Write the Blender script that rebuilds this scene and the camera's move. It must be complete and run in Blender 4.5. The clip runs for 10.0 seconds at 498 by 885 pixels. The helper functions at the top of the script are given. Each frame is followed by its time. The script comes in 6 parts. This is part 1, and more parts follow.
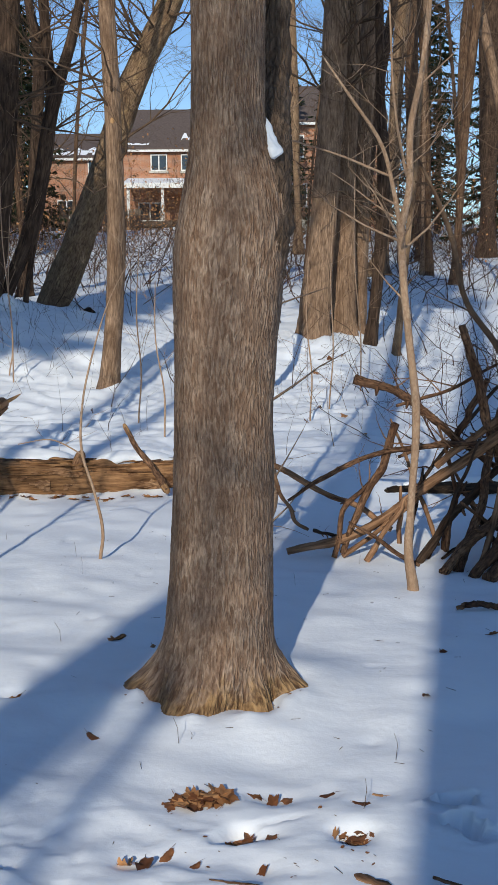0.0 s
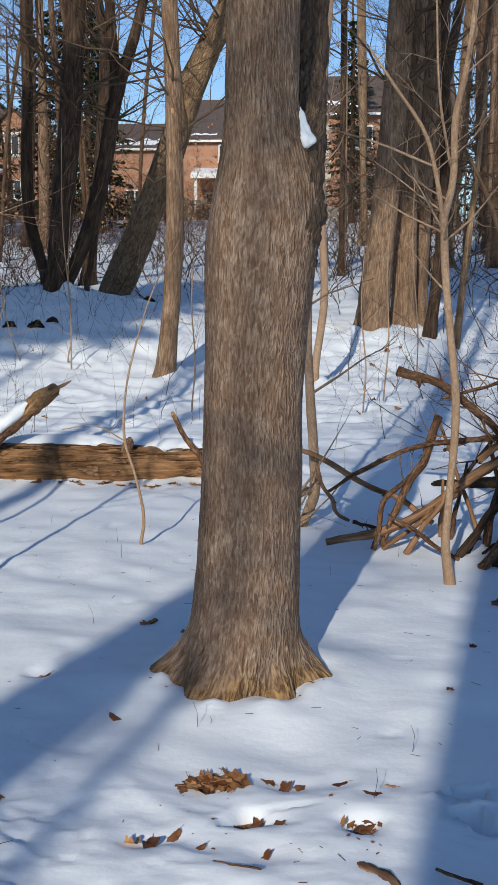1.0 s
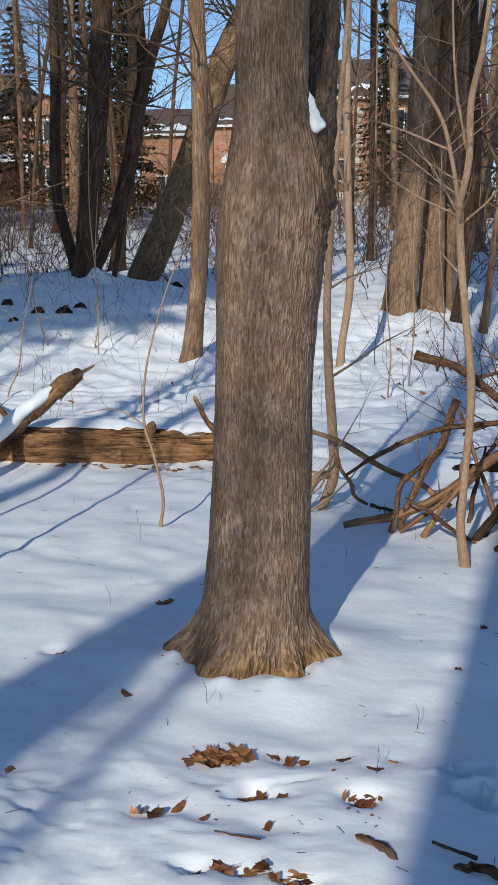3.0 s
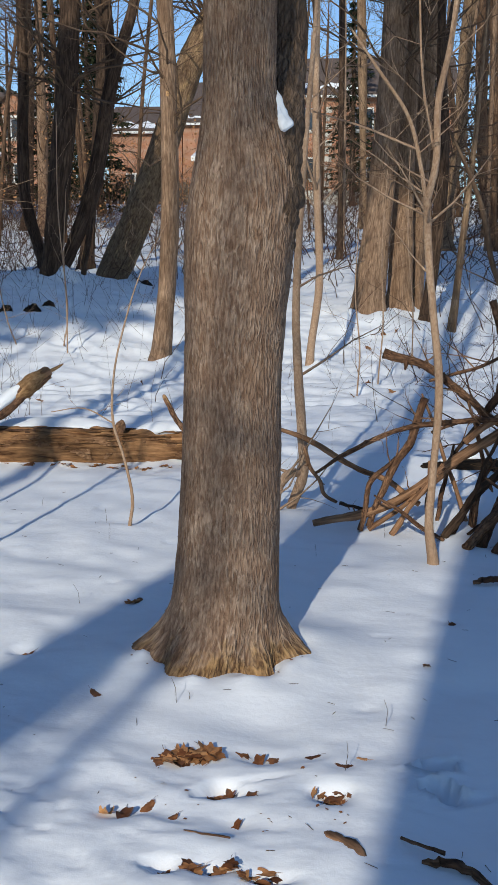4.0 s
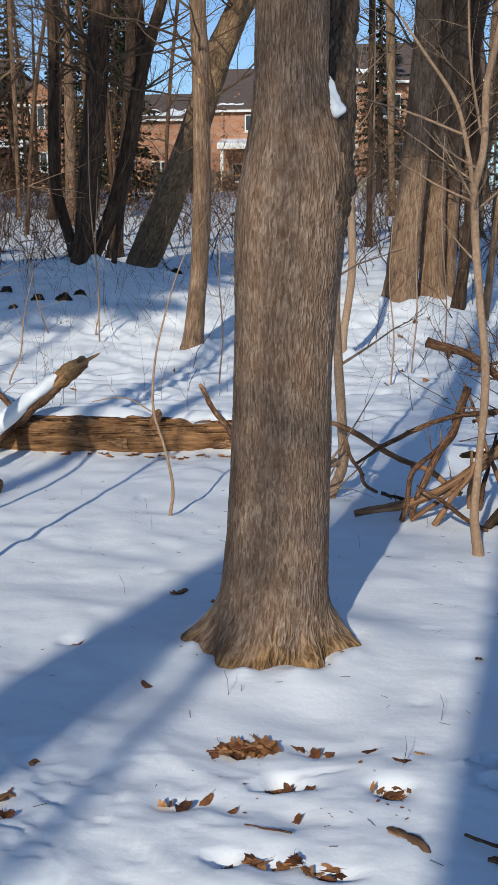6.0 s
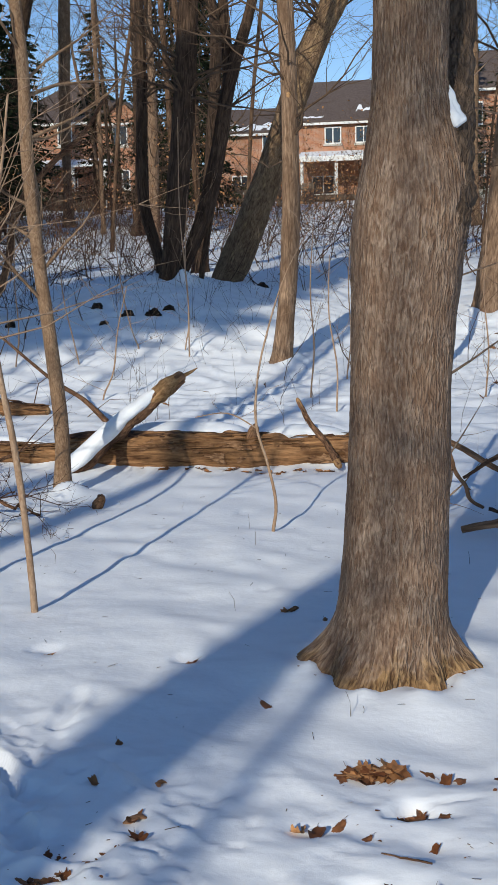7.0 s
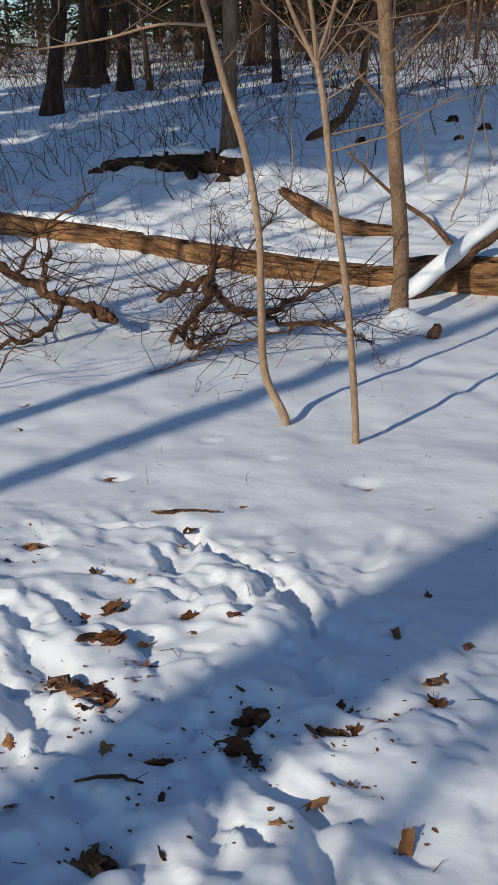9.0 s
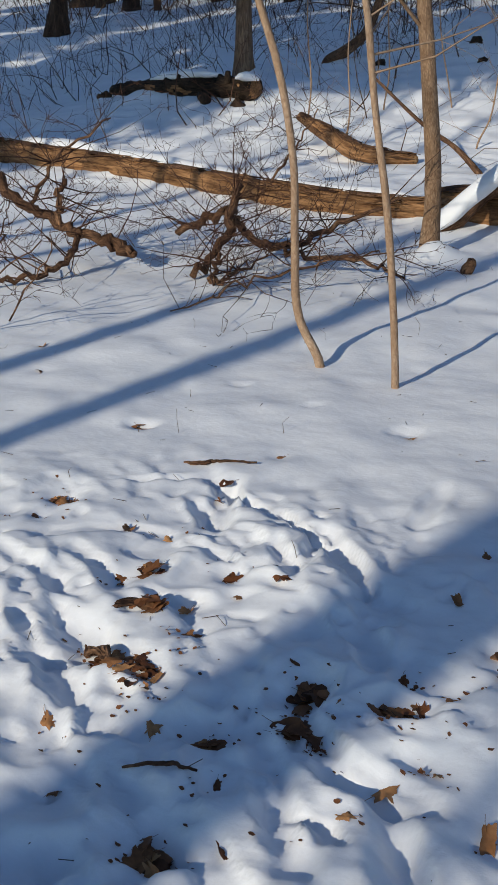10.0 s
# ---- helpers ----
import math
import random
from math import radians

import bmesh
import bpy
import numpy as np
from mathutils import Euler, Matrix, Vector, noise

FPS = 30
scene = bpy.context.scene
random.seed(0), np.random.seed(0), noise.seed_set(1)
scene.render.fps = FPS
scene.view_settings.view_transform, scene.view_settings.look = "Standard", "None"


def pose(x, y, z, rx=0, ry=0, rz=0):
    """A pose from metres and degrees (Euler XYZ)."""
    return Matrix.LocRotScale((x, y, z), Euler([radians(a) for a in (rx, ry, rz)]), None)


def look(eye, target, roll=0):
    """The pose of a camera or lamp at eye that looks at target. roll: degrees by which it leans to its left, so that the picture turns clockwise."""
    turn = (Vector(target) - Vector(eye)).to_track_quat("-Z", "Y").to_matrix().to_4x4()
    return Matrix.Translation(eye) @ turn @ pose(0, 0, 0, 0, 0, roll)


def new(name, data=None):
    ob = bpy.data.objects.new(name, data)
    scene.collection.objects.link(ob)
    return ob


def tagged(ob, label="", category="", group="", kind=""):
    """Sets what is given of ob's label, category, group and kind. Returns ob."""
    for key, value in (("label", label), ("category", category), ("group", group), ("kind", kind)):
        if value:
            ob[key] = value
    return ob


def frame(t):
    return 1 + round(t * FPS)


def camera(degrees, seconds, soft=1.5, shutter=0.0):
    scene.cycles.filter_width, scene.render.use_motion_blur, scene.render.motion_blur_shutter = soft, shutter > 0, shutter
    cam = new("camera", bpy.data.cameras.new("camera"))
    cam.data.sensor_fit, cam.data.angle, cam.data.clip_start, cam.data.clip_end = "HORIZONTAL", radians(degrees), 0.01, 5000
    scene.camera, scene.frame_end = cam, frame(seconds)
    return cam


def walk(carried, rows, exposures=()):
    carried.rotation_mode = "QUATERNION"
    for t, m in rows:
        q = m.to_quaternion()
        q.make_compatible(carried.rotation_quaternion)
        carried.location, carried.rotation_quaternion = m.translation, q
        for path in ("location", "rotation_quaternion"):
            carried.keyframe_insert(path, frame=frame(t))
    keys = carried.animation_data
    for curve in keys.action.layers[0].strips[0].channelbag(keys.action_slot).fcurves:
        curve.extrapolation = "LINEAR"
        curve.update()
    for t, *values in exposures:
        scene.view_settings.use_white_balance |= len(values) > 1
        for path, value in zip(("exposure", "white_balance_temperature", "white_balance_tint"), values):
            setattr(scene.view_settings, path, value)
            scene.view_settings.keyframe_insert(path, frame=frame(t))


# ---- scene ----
cam = camera(27.62, 10.0, soft=0.9)
PATH = [
    (0.0, pose(0.000, 0.000, 1.600, 82.419, 0.365, -0.035)),
    (0.5, pose(0.042, -0.005, 1.586, 82.238, 0.052, 1.643)),
    (1.0, pose(0.148, -0.015, 1.592, 81.918, -0.315, 3.715)),
    (1.5, pose(0.195, -0.053, 1.597, 81.751, -0.509, 5.631)),
    (2.0, pose(0.218, -0.072, 1.585, 81.508, -0.569, 6.956)),
    (2.5, pose(0.233, -0.068, 1.587, 81.244, -0.297, 6.387)),
    (4.0, pose(0.248, -0.066, 1.587, 81.024, -0.210, 3.835)),
    (4.5, pose(0.246, -0.075, 1.589, 81.047, -0.301, 3.319)),
    (5.0, pose(0.239, -0.083, 1.589, 81.003, -0.375, 3.629)),
    (6.5, pose(0.055, -0.011, 1.595, 80.183, 0.406, 6.648)),
    (7.0, pose(-0.023, -0.005, 1.601, 81.098, 0.977, 9.557)),
    (7.5, pose(-0.060, 0.001, 1.596, 81.877, 1.564, 15.837)),
    (8.0, pose(-0.094, 0.046, 1.573, 78.649, 1.401, 21.460)),
    (8.5, pose(-0.104, 0.177, 1.560, 75.020, 1.444, 26.234)),
    (9.0, pose(-0.071, 0.334, 1.559, 71.658, 1.778, 29.056)),
    (9.5, pose(-0.119, 0.405, 1.554, 69.323, 1.945, 29.624)),
    (10.0, pose(-0.306, 0.490, 1.543, 67.769, 1.762, 29.384)),
]
walk(cam, PATH, [(0.0, 0.03, 6680, 5), (7.0, 0.02, 6680, 5), (9.0, -0.15, 7050, 6), (10.0, -0.17, 7050, 6)])

# ---------------------------------------------------------------- world, sun, exposure
SUN_EL, SUN_AZ = radians(25.0), math.atan2(-0.201, -0.98)
world = bpy.data.worlds.new("winter_sky")
scene.world = world
world.use_nodes = True
wn = world.node_tree
sky = wn.nodes.new("ShaderNodeTexSky")
sky.sky_type, sky.sun_disc = "NISHITA", False
sky.sun_elevation, sky.sun_rotation = SUN_EL, SUN_AZ
sky.air_density, sky.dust_density, sky.ozone_density = 1.0, 0.0, 3.0
tint = wn.nodes.new("ShaderNodeHueSaturation")
tint.inputs["Hue"].default_value, tint.inputs["Saturation"].default_value = 0.508, 1.10
wn.links.new(sky.outputs[0], tint.inputs["Color"])
wn.links.new(tint.outputs[0], wn.nodes["Background"].inputs[0])
wn.nodes["Background"].inputs[1].default_value = 0.137
sun = new("sun", bpy.data.lights.new("sun", "SUN"))
sun.data.energy, sun.data.angle, sun.data.color = 3.35, radians(0.6), (1.0, 0.95, 0.87)
TO_SUN = Vector((-0.201 * math.cos(SUN_EL), -0.98 * math.cos(SUN_EL), math.sin(SUN_EL)))
sun.matrix_world = look(TO_SUN * 40, (0, 0, 0))

# ---------------------------------------------------------------- number helpers


def noise3(p, seed=0):
    """Smooth value noise of an array of points, 0 to 1."""
    p = np.asarray(p, float)
    i = np.floor(p).astype(np.int64)
    f = p - i
    f = f * f * (3 - 2 * f)
    total = 0
    for a in (0, 1):
        for b in (0, 1):
            for c in (0, 1):
                h = ((i[..., 0] + a) * 374761393 + (i[..., 1] + b) * 668265263 + (i[..., 2] + c) * 2147483647 + seed * 974634) & 0xFFFFFFFF
                h = ((h ^ (h >> 13)) * 1274126177) & 0xFFFFFFFF
                h = (h ^ (h >> 16)) & 0xFFFF
                w = (f[..., 0] if a else 1 - f[..., 0]) * (f[..., 1] if b else 1 - f[..., 1]) * (f[..., 2] if c else 1 - f[..., 2])
                total = total + w * (h / 65535.0)
    return total


def noise2(x, y, scale, seed=0):
    return noise3(np.stack([np.asarray(x, float) * scale, np.asarray(y, float) * scale, 0 * np.asarray(x, float) + 0.5], -1), seed)


# the land: a flat clearing, rising towards the houses, with three mounds
LAND_Y = [-400, 8, 10, 12.5, 15.3, 18, 21, 25, 30, 40, 55, 72, 100, 400]
LAND_Z = [0, 0, 0.05, 0.16, 0.38, 0.88, 1.48, 2.0, 2.5, 3.5, 5.3, 7.2, 8.5, 10]
MOUNDS = [(-4.6, 17.3, 0.88, 2.8), (0.9, 18.2, 0.12, 1.6), (1.45, 17.3, 0.17, 0.5), (0.75, 17.3, 0.06, 0.35), (-8.5, 14.5, 0.45, 2.8)]


def land(x, y):
    x, y = np.asarray(x, float), np.asarray(y, float)
    z = np.interp(y, LAND_Y, LAND_Z)
    for cx, cy, a, r in MOUNDS:
        z = z + a * np.exp(-((x - cx) ** 2 + (y - cy) ** 2) / r ** 2)
    return z


# places of single leaves on the snow (x, y), by patches
LEAVES_BY_TREE = [(0.01, 3.23), (0.13, 3.20), (0.25, 3.21), (0.36, 3.12), (0.43, 3.20), (0.31, 2.93), (0.29, 2.94), (0.34, 2.91), (-0.03, 2.93),
                  (-0.01, 2.98), (0.06, 2.93), (0.03, 2.73), (-0.17, 2.75), (-0.25, 2.81), (-0.37, 2.76), (-0.31, 2.76), (-0.66, 4.81), (-0.47, 4.68),
                  (-1.00, 4.10), (-0.60, 3.67), (0.73, 4.04), (0.90, 4.58), (1.20, 4.86), (-0.14, 2.48), (-0.02, 2.50), (0.12, 2.46), (0.07, 3.17)]
LEAVES_CLEARING = [(-2.72, 3.75), (-2.03, 3.70), (-2.09, 3.40), (-2.07, 3.29), (-1.73, 2.80), (-1.64, 2.71), (-1.55, 2.80), (-1.75, 2.59), (-1.66, 2.47),
                   (-2.04, 2.67), (-1.65, 4.13), (-1.00, 4.11), (-1.07, 3.26), (-1.05, 2.92), (-0.86, 2.73), (-0.82, 2.62), (-0.86, 3.00)]
LEAVES_TRAMPLED = [(-2.57, 3.02), (-2.53, 3.0), (-2.56, 2.88), (-2.21, 2.94), (-2.04, 2.93), (-2.03, 2.65), (-1.88, 2.52), (-1.72, 2.28), (-1.64, 2.27),
                   (-1.71, 2.79), (-1.67, 2.46), (-1.29, 2.40), (-1.23, 2.33), (-1.26, 2.36), (-1.19, 2.23), (-1.16, 2.23), (-1.52, 2.08), (-1.41, 2.12),
                   (-1.38, 2.12), (-1.78, 2.00), (-1.62, 1.83), (-1.28, 1.98), (-1.35, 1.77), (-1.31, 1.79), (-1.28, 1.73), (-1.18, 1.84), (-1.05, 2.42),
                   (-0.99, 2.42), (-0.92, 2.49), (-1.07, 2.36), (-0.90, 2.25), (-0.87, 2.25), (-0.96, 2.16), (-0.99, 2.02), (-0.71, 2.11), (-3.94, 4.55),
                   (-3.64, 4.19), (-1.06, 2.52)]
# hollows in the snow: x, y, long radius, short radius, turn, depth
HOLLOWS = [(0.665, 3.12, 0.062, 0.045, 0.0, 0.17), (0.655, 2.985, 0.065, 0.042, -0.9, 0.17), (0.69, 2.91, 0.05, 0.04, 0.2, 0.04), (0.76, 2.92, 0.06, 0.035, 0.2, 0.02), (-0.83, 5.15, 0.09, 0.05, 0.2, 0.03), (0.55, 4.35, 0.1, 0.04, 0.0, 0.025),
           (0.45, 3.62, 0.09, 0.05, 0.0, 0.03), (-1.02, 4.1, 0.13, 0.07, 0.2, 0.04), (-1.70, 4.16, 0.11, 0.06, 0.5, 0.04), (-2.72, 3.75, 0.14, 0.08, 0.1, 0.06),
           (-1.75, 6.4, 0.1, 0.06, 0.0, 0.04), (-1.25, 6.9, 0.14, 0.06, 0.1, 0.04), (-0.65, 6.0, 0.1, 0.06, 0.2, 0.03), (-1.55, 7.4, 0.12, 0.06, 0.0, 0.04),
           (-2.62, 4.4, 0.12, 0.06, 0.2, 0.035), (-2.15, 4.25, 0.12, 0.05, 0.4, 0.035), (-1.42, 3.0, 0.045, 0.34, 0.75, 0.035), (-1.62, 2.95, 0.035, 0.2, 0.7, 0.03), (-1.2, 2.62, 0.05, 0.22, 0.6, 0.05),
           (-2.0, 3.2, 0.06, 0.2, 0.4, 0.04), (-1.15, 2.0, 0.05, 0.34, 0.7, 0.035), (-0.85, 1.95, 0.05, 0.28, 0.5, 0.035), (-1.55, 2.95, 0.05, 0.12, 0.2, 0.03),
           (-1.9, 2.33, 0.14, 0.07, -0.4, 0.05), (-1.26, 2.33, 0.14, 0.08, 0.9, 0.05), (-1.4, 2.12, 0.1, 0.07, 0.0, 0.05), (-1.33, 1.78, 0.12, 0.07, 0.2, 0.05),
           (-0.06, 2.95, 0.09, 0.03, 0.9, 0.03), (-0.02, 2.94, 0.08, 0.05, 0.4, 0.022), (0.32, 2.93, 0.07, 0.05, 0.2, 0.02), (-0.17, 2.49, 0.06, 0.04, 0.0, 0.035), (-0.03, 2.49, 0.06, 0.03, 0.0, 0.02), (0.15, 2.46, 0.08, 0.03, 0.0, 0.02), (0.08, 3.02, 0.12, 0.02, 0.3, 0.015),
           (-1.02, 2.42, 0.1, 0.05, 0.1, 0.04), (-1.35, 3.5, 0.05, 0.2, 0.1, 0.025), (-2.25, 2.2, 0.08, 0.2, 0.6, 0.04), (-1.55, 1.6, 0.2, 0.07, 0.5, 0.05)]


# long creases in the trodden crust: from, to, width, depth
for ax, ay, bx, by, wide, deep in ((-1.10, 1.99, -0.97, 1.95, 0.022, 0.035), (-1.17, 2.24, -1.05, 2.12, 0.04, 0.045), (-1.05, 2.12, -0.84, 2.11, 0.028, 0.035), (-0.89, 2.02, -0.77, 1.92, 0.04, 0.05), (-0.95, 2.2, -0.83, 2.13, 0.025, 0.03),
                                   (-2.12, 3.23, -2.0, 3.1, 0.035, 0.04), (-2.02, 2.24, -1.66, 2.03, 0.05, 0.045), (-2.45, 3.25, -2.18, 3.42, 0.02, 0.02), (-2.0, 2.95, -1.7, 2.85, 0.02, 0.022), (-2.5, 2.62, -2.1, 2.5, 0.04, 0.03)):
    HOLLOWS.append(((ax + bx) / 2, (ay + by) / 2, 0.62 * math.hypot(bx - ax, by - ay), wide, math.atan2(by - ay, bx - ax), deep))
# a trail of ragged tracks across the clearing
track = random.Random(3)
for k in range(26):
    f = k / 25
    HOLLOWS.append((-2.18 + 0.92 * f + track.gauss(0, 0.018), 3.40 - 0.54 * f + 0.05 * math.sin(3.1 * f) + track.gauss(0, 0.018), track.uniform(0.035, 0.075), track.uniform(0.018, 0.032), -0.55 + track.gauss(0, 0.25), track.uniform(0.015, 0.045)))
# feet of trees with snow heaped round them: x, y, radius
FEET = [(-1.99, 14.36, 0.2), (1.11, 17.75, 0.32), (1.70, 18.3, 0.27), (-4.40, 17.4, 0.28), (-4.12, 17.7, 0.22), (-4.06, 21.0, 0.5), (-2.77, 7.40, 0.09), (2.12, 17.65, 0.14), (0.15, 14.24, 0.08), (-8.31, 14.5, 0.17)]


def snow(x, y):
    """The height of the snow: land, drifts, ripples, trodden ground, hollows and drifts against trunks and logs."""
    x, y = np.asarray(x, float), np.asarray(y, float)
    z = land(x, y)
    z = z + 0.05 * (noise2(x, y * 1.3, 0.9, 3) - 0.5) + 0.030 * (noise2(x + 0.2 * y, y * 1.35, 2.4, 4) - 0.5)
    z = z + 0.030 * (noise2(x + 0.3 * y, y * 1.2, 4.6, 5) - 0.5) + 0.006 * (noise2(x, y * 1.2, 12.0, 13) - 0.5)
    far = np.clip((y - 9) / 12, 0, 1)
    z = z + far * (0.22 * (noise2(x, y, 0.45, 6) - 0.5) + 0.10 * (noise2(x, y, 1.7, 7) - 0.5) + 0.05 * (noise2(x, y, 4.3, 20) - 0.5))
    # wind ripples on the slope behind the logs
    slope = np.clip((y - 7.5) / 2.5, 0, 1) * np.clip((24 - y) / 5, 0, 1)
    sx = x + 0.25 * (noise2(x, y, 2.0, 35) - 0.5)
    crust = 1 - np.abs(2 * noise2(sx * 0.75 + 0.2 * y, y * 1.5, 2.6, 33) - 1)
    frill = 1 - np.abs(2 * noise2(sx * 0.9 - 0.15 * y, y * 1.6, 5.4, 34) - 1)
    z = z + slope * (0.055 * crust ** 2 + 0.040 * frill ** 2 * noise2(x, y, 1.3, 36) + 0.02 * (noise2(x, y, 8.0, 37) - 0.5))
    trod = 0.9 * np.exp(-(((x + 1.85) / 1.4) ** 2 + ((y - 2.15) / 1.35) ** 2) ** 2) + 0.2 * np.exp(-(((x - 0.1) / 0.75) ** 2 + ((y - 2.75) / 0.55) ** 2) ** 2)
    wx = x + 0.12 * (noise2(x, y, 4.0, 11) - 0.5)
    wy = y + 0.12 * (noise2(x, y, 4.0, 12) - 0.5)
    wx = wx + 0.035 * (noise2(x, y, 15.0, 16) - 0.5)
    wy = wy + 0.035 * (noise2(x, y, 15.0, 17) - 0.5)
    # trodden crust: long folds and broken ledges that run one way, with crumbs
    along, across = 0.86 * wx - 0.5 * wy, 0.5 * wx + 0.86 * wy
    folds = noise2(along * 0.42, across, 5.0, 8) - 0.5
    ledge = np.clip((noise2(along * 0.5, across, 6.5, 18) - 0.52) / 0.10, 0, 1)
    crack = np.clip((noise2(along * 0.38, across, 9.0, 14) - 0.63) / 0.06, 0, 1)
    crumbs = np.clip((noise2(wx, wy, 21.0, 21) - 0.66) / 0.08, 0, 1)
    z = z + trod * (0.050 * folds + 0.020 * ledge - 0.022 * crack - 0.012 * crumbs * ledge + 0.026 * (1 - np.abs(2 * noise2(along * 0.6, across, 8.0, 39) - 1)) ** 3 + 0.030 * (noise2(x, y, 2.2, 9) - 0.5) + 0.020 * (noise2(wx, wy, 11.0, 19) - 0.5) - 0.016 * np.clip((noise2(wx, wy, 15.0, 31) - 0.62) / 0.07, 0, 1)
                    + 0.010 * (noise2(x, y, 30.0, 10) - 0.5))
    single = x.size == 1
    for px, py in LEAVES_BY_TREE + LEAVES_CLEARING + LEAVES_TRAMPLED:
        if single and (abs(x.flat[0] - px) > 0.3 or abs(y.flat[0] - py) > 0.3):
            continue
        z = z - 0.016 * np.exp(-((x - px) ** 2 + (y - py) ** 2) / 0.055 ** 2)
    for px, py, a, b, turn, deep in HOLLOWS:
        if single and (abs(x.flat[0] - px) > 1.2 or abs(y.flat[0] - py) > 1.2):
            continue
        c, s = math.cos(turn), math.sin(turn)
        if py > 3.6:
            a, b, deep = 0.6 * a, 0.6 * b, 0.5 * deep
        d = ((c * (x - px) + s * (y - py)) / a) ** 2 + ((c * (y - py) - s * (x - px)) / b) ** 2
        d = d * (0.6 + (5.0 if py > 3.6 else 3.2) * noise2(x, y, 19.0, 15) ** 2)
        z = z - 0.8 * deep * np.exp(-d ** 2) + (0.05 if py > 3.6 else 0.12) * deep * np.exp(-(np.sqrt(d) - 1.5) ** 2 / 0.1)
    for px, py, r in FEET:
        if single and (abs(x.flat[0] - px) > 1.5 or abs(y.flat[0] - py) > 1.5):
            continue
        d = np.hypot(x - px, y - py)
        z = z + 0.30 * np.exp(-((d - r) / 0.16) ** 2) * np.clip(noise2(x, y, 3.7, 27) - 0.32, 0, 1)
    d = np.hypot(x + 0.165, (y - 4.12))
    z = z + 0.030 * np.exp(-((d - 0.42) / 0.16) ** 2) + 0.09 * np.exp(-((d - 0.30) / 0.10) ** 2) * (noise2(x, y, 13.0, 38) - 0.42)
    for ax, ay, bx, by, up in ((-3.0, 8.78, -0.5, 9.05, 0.10), (-9.0, 10.45, -3.0, 8.8, 0.14), (0.9, 8.6, 2.2, 8.7, 0.08), (-9.4, 13.6, -7.0, 13.4, 0.12)):
        t = np.clip(((x - ax) * (bx - ax) + (y - ay) * (by - ay)) / ((bx - ax) ** 2 + (by - ay) ** 2), 0, 1)
        z = z + up * np.exp(-((x - ax - t * (bx - ax)) ** 2 + (y - ay - t * (by - ay)) ** 2) / 0.35 ** 2)
    return z


def ground_z(x, y):
    return float(snow(np.array([x]), np.array([y]))[0])


# ---------------------------------------------------------------- mesh helpers


class Geo:
    """Gathers vertices, faces and the grain (a place in the wood, in metres) of one mesh."""

    def __init__(self):
        self.v, self.q, self.t, self.g, self.n = [], [], [], [], 0

    def add(self, verts, quads=None, tris=None, grain=None):
        verts = np.asarray(verts, float)
        self.v.append(verts)
        self.g.append(verts if grain is None else grain)
        if quads is not None and len(quads):
            self.q.append(np.asarray(quads) + self.n)
        if tris is not None and len(tris):
            self.t.append(np.asarray(tris) + self.n)
        self.n += len(verts)

    def mesh(self, name, origin=(0, 0, 0), smooth=True):
        v = np.concatenate(self.v) - np.asarray(origin, float)
        q = np.concatenate(self.q) if self.q else np.zeros((0, 4), int)
        t = np.concatenate(self.t) if self.t else np.zeros((0, 3), int)
        me = bpy.data.meshes.new(name)
        me.vertices.add(len(v))
        me.vertices.foreach_set("co", v.astype(np.float32).ravel())
        loops = np.concatenate([q.ravel(), t.ravel()]).astype(np.int32)
        totals = np.concatenate([np.full(len(q), 4), np.full(len(t), 3)]).astype(np.int32)
        starts = np.concatenate([[0], np.cumsum(totals)[:-1]]).astype(np.int32)
        me.loops.add(len(loops))
        me.loops.foreach_set("vertex_index", loops)
        me.polygons.add(len(totals))
        me.polygons.foreach_set("loop_start", starts)
        me.polygons.foreach_set("use_smooth", np.full(len(totals), smooth))
        me.update(calc_edges=True)
        grain = me.attributes.new("grain", "FLOAT_VECTOR", "POINT")
        grain.data.foreach_set("vector", np.concatenate(self.g).astype(np.float32).ravel())
        return me


def spline(rows, per=4):
    """A smooth line through rows of x, y, z, radius."""
    p = np.asarray(rows, float)
    s = np.concatenate([[0], np.cumsum(np.linalg.norm(np.diff(p[:, :3], axis=0), axis=1) + 1e-6)])
    m = np.gradient(p, s, axis=0) if len(p) > 2 else np.repeat((p[1:] - p[:-1]) / s[1], 2, 0)
    out = []
    for i in range(len(p) - 1):
        d = s[i + 1] - s[i]
        for k in np.arange(per) / per:
            a, b = 2 * k ** 3 - 3 * k ** 2 + 1, k ** 3 - 2 * k ** 2 + k
            out.append(a * p[i] + b * d * m[i] + (1 - a) * p[i + 1] + (k ** 3 - k ** 2) * d * m[i + 1])
    out.append(p[-1])
    return np.array(out)


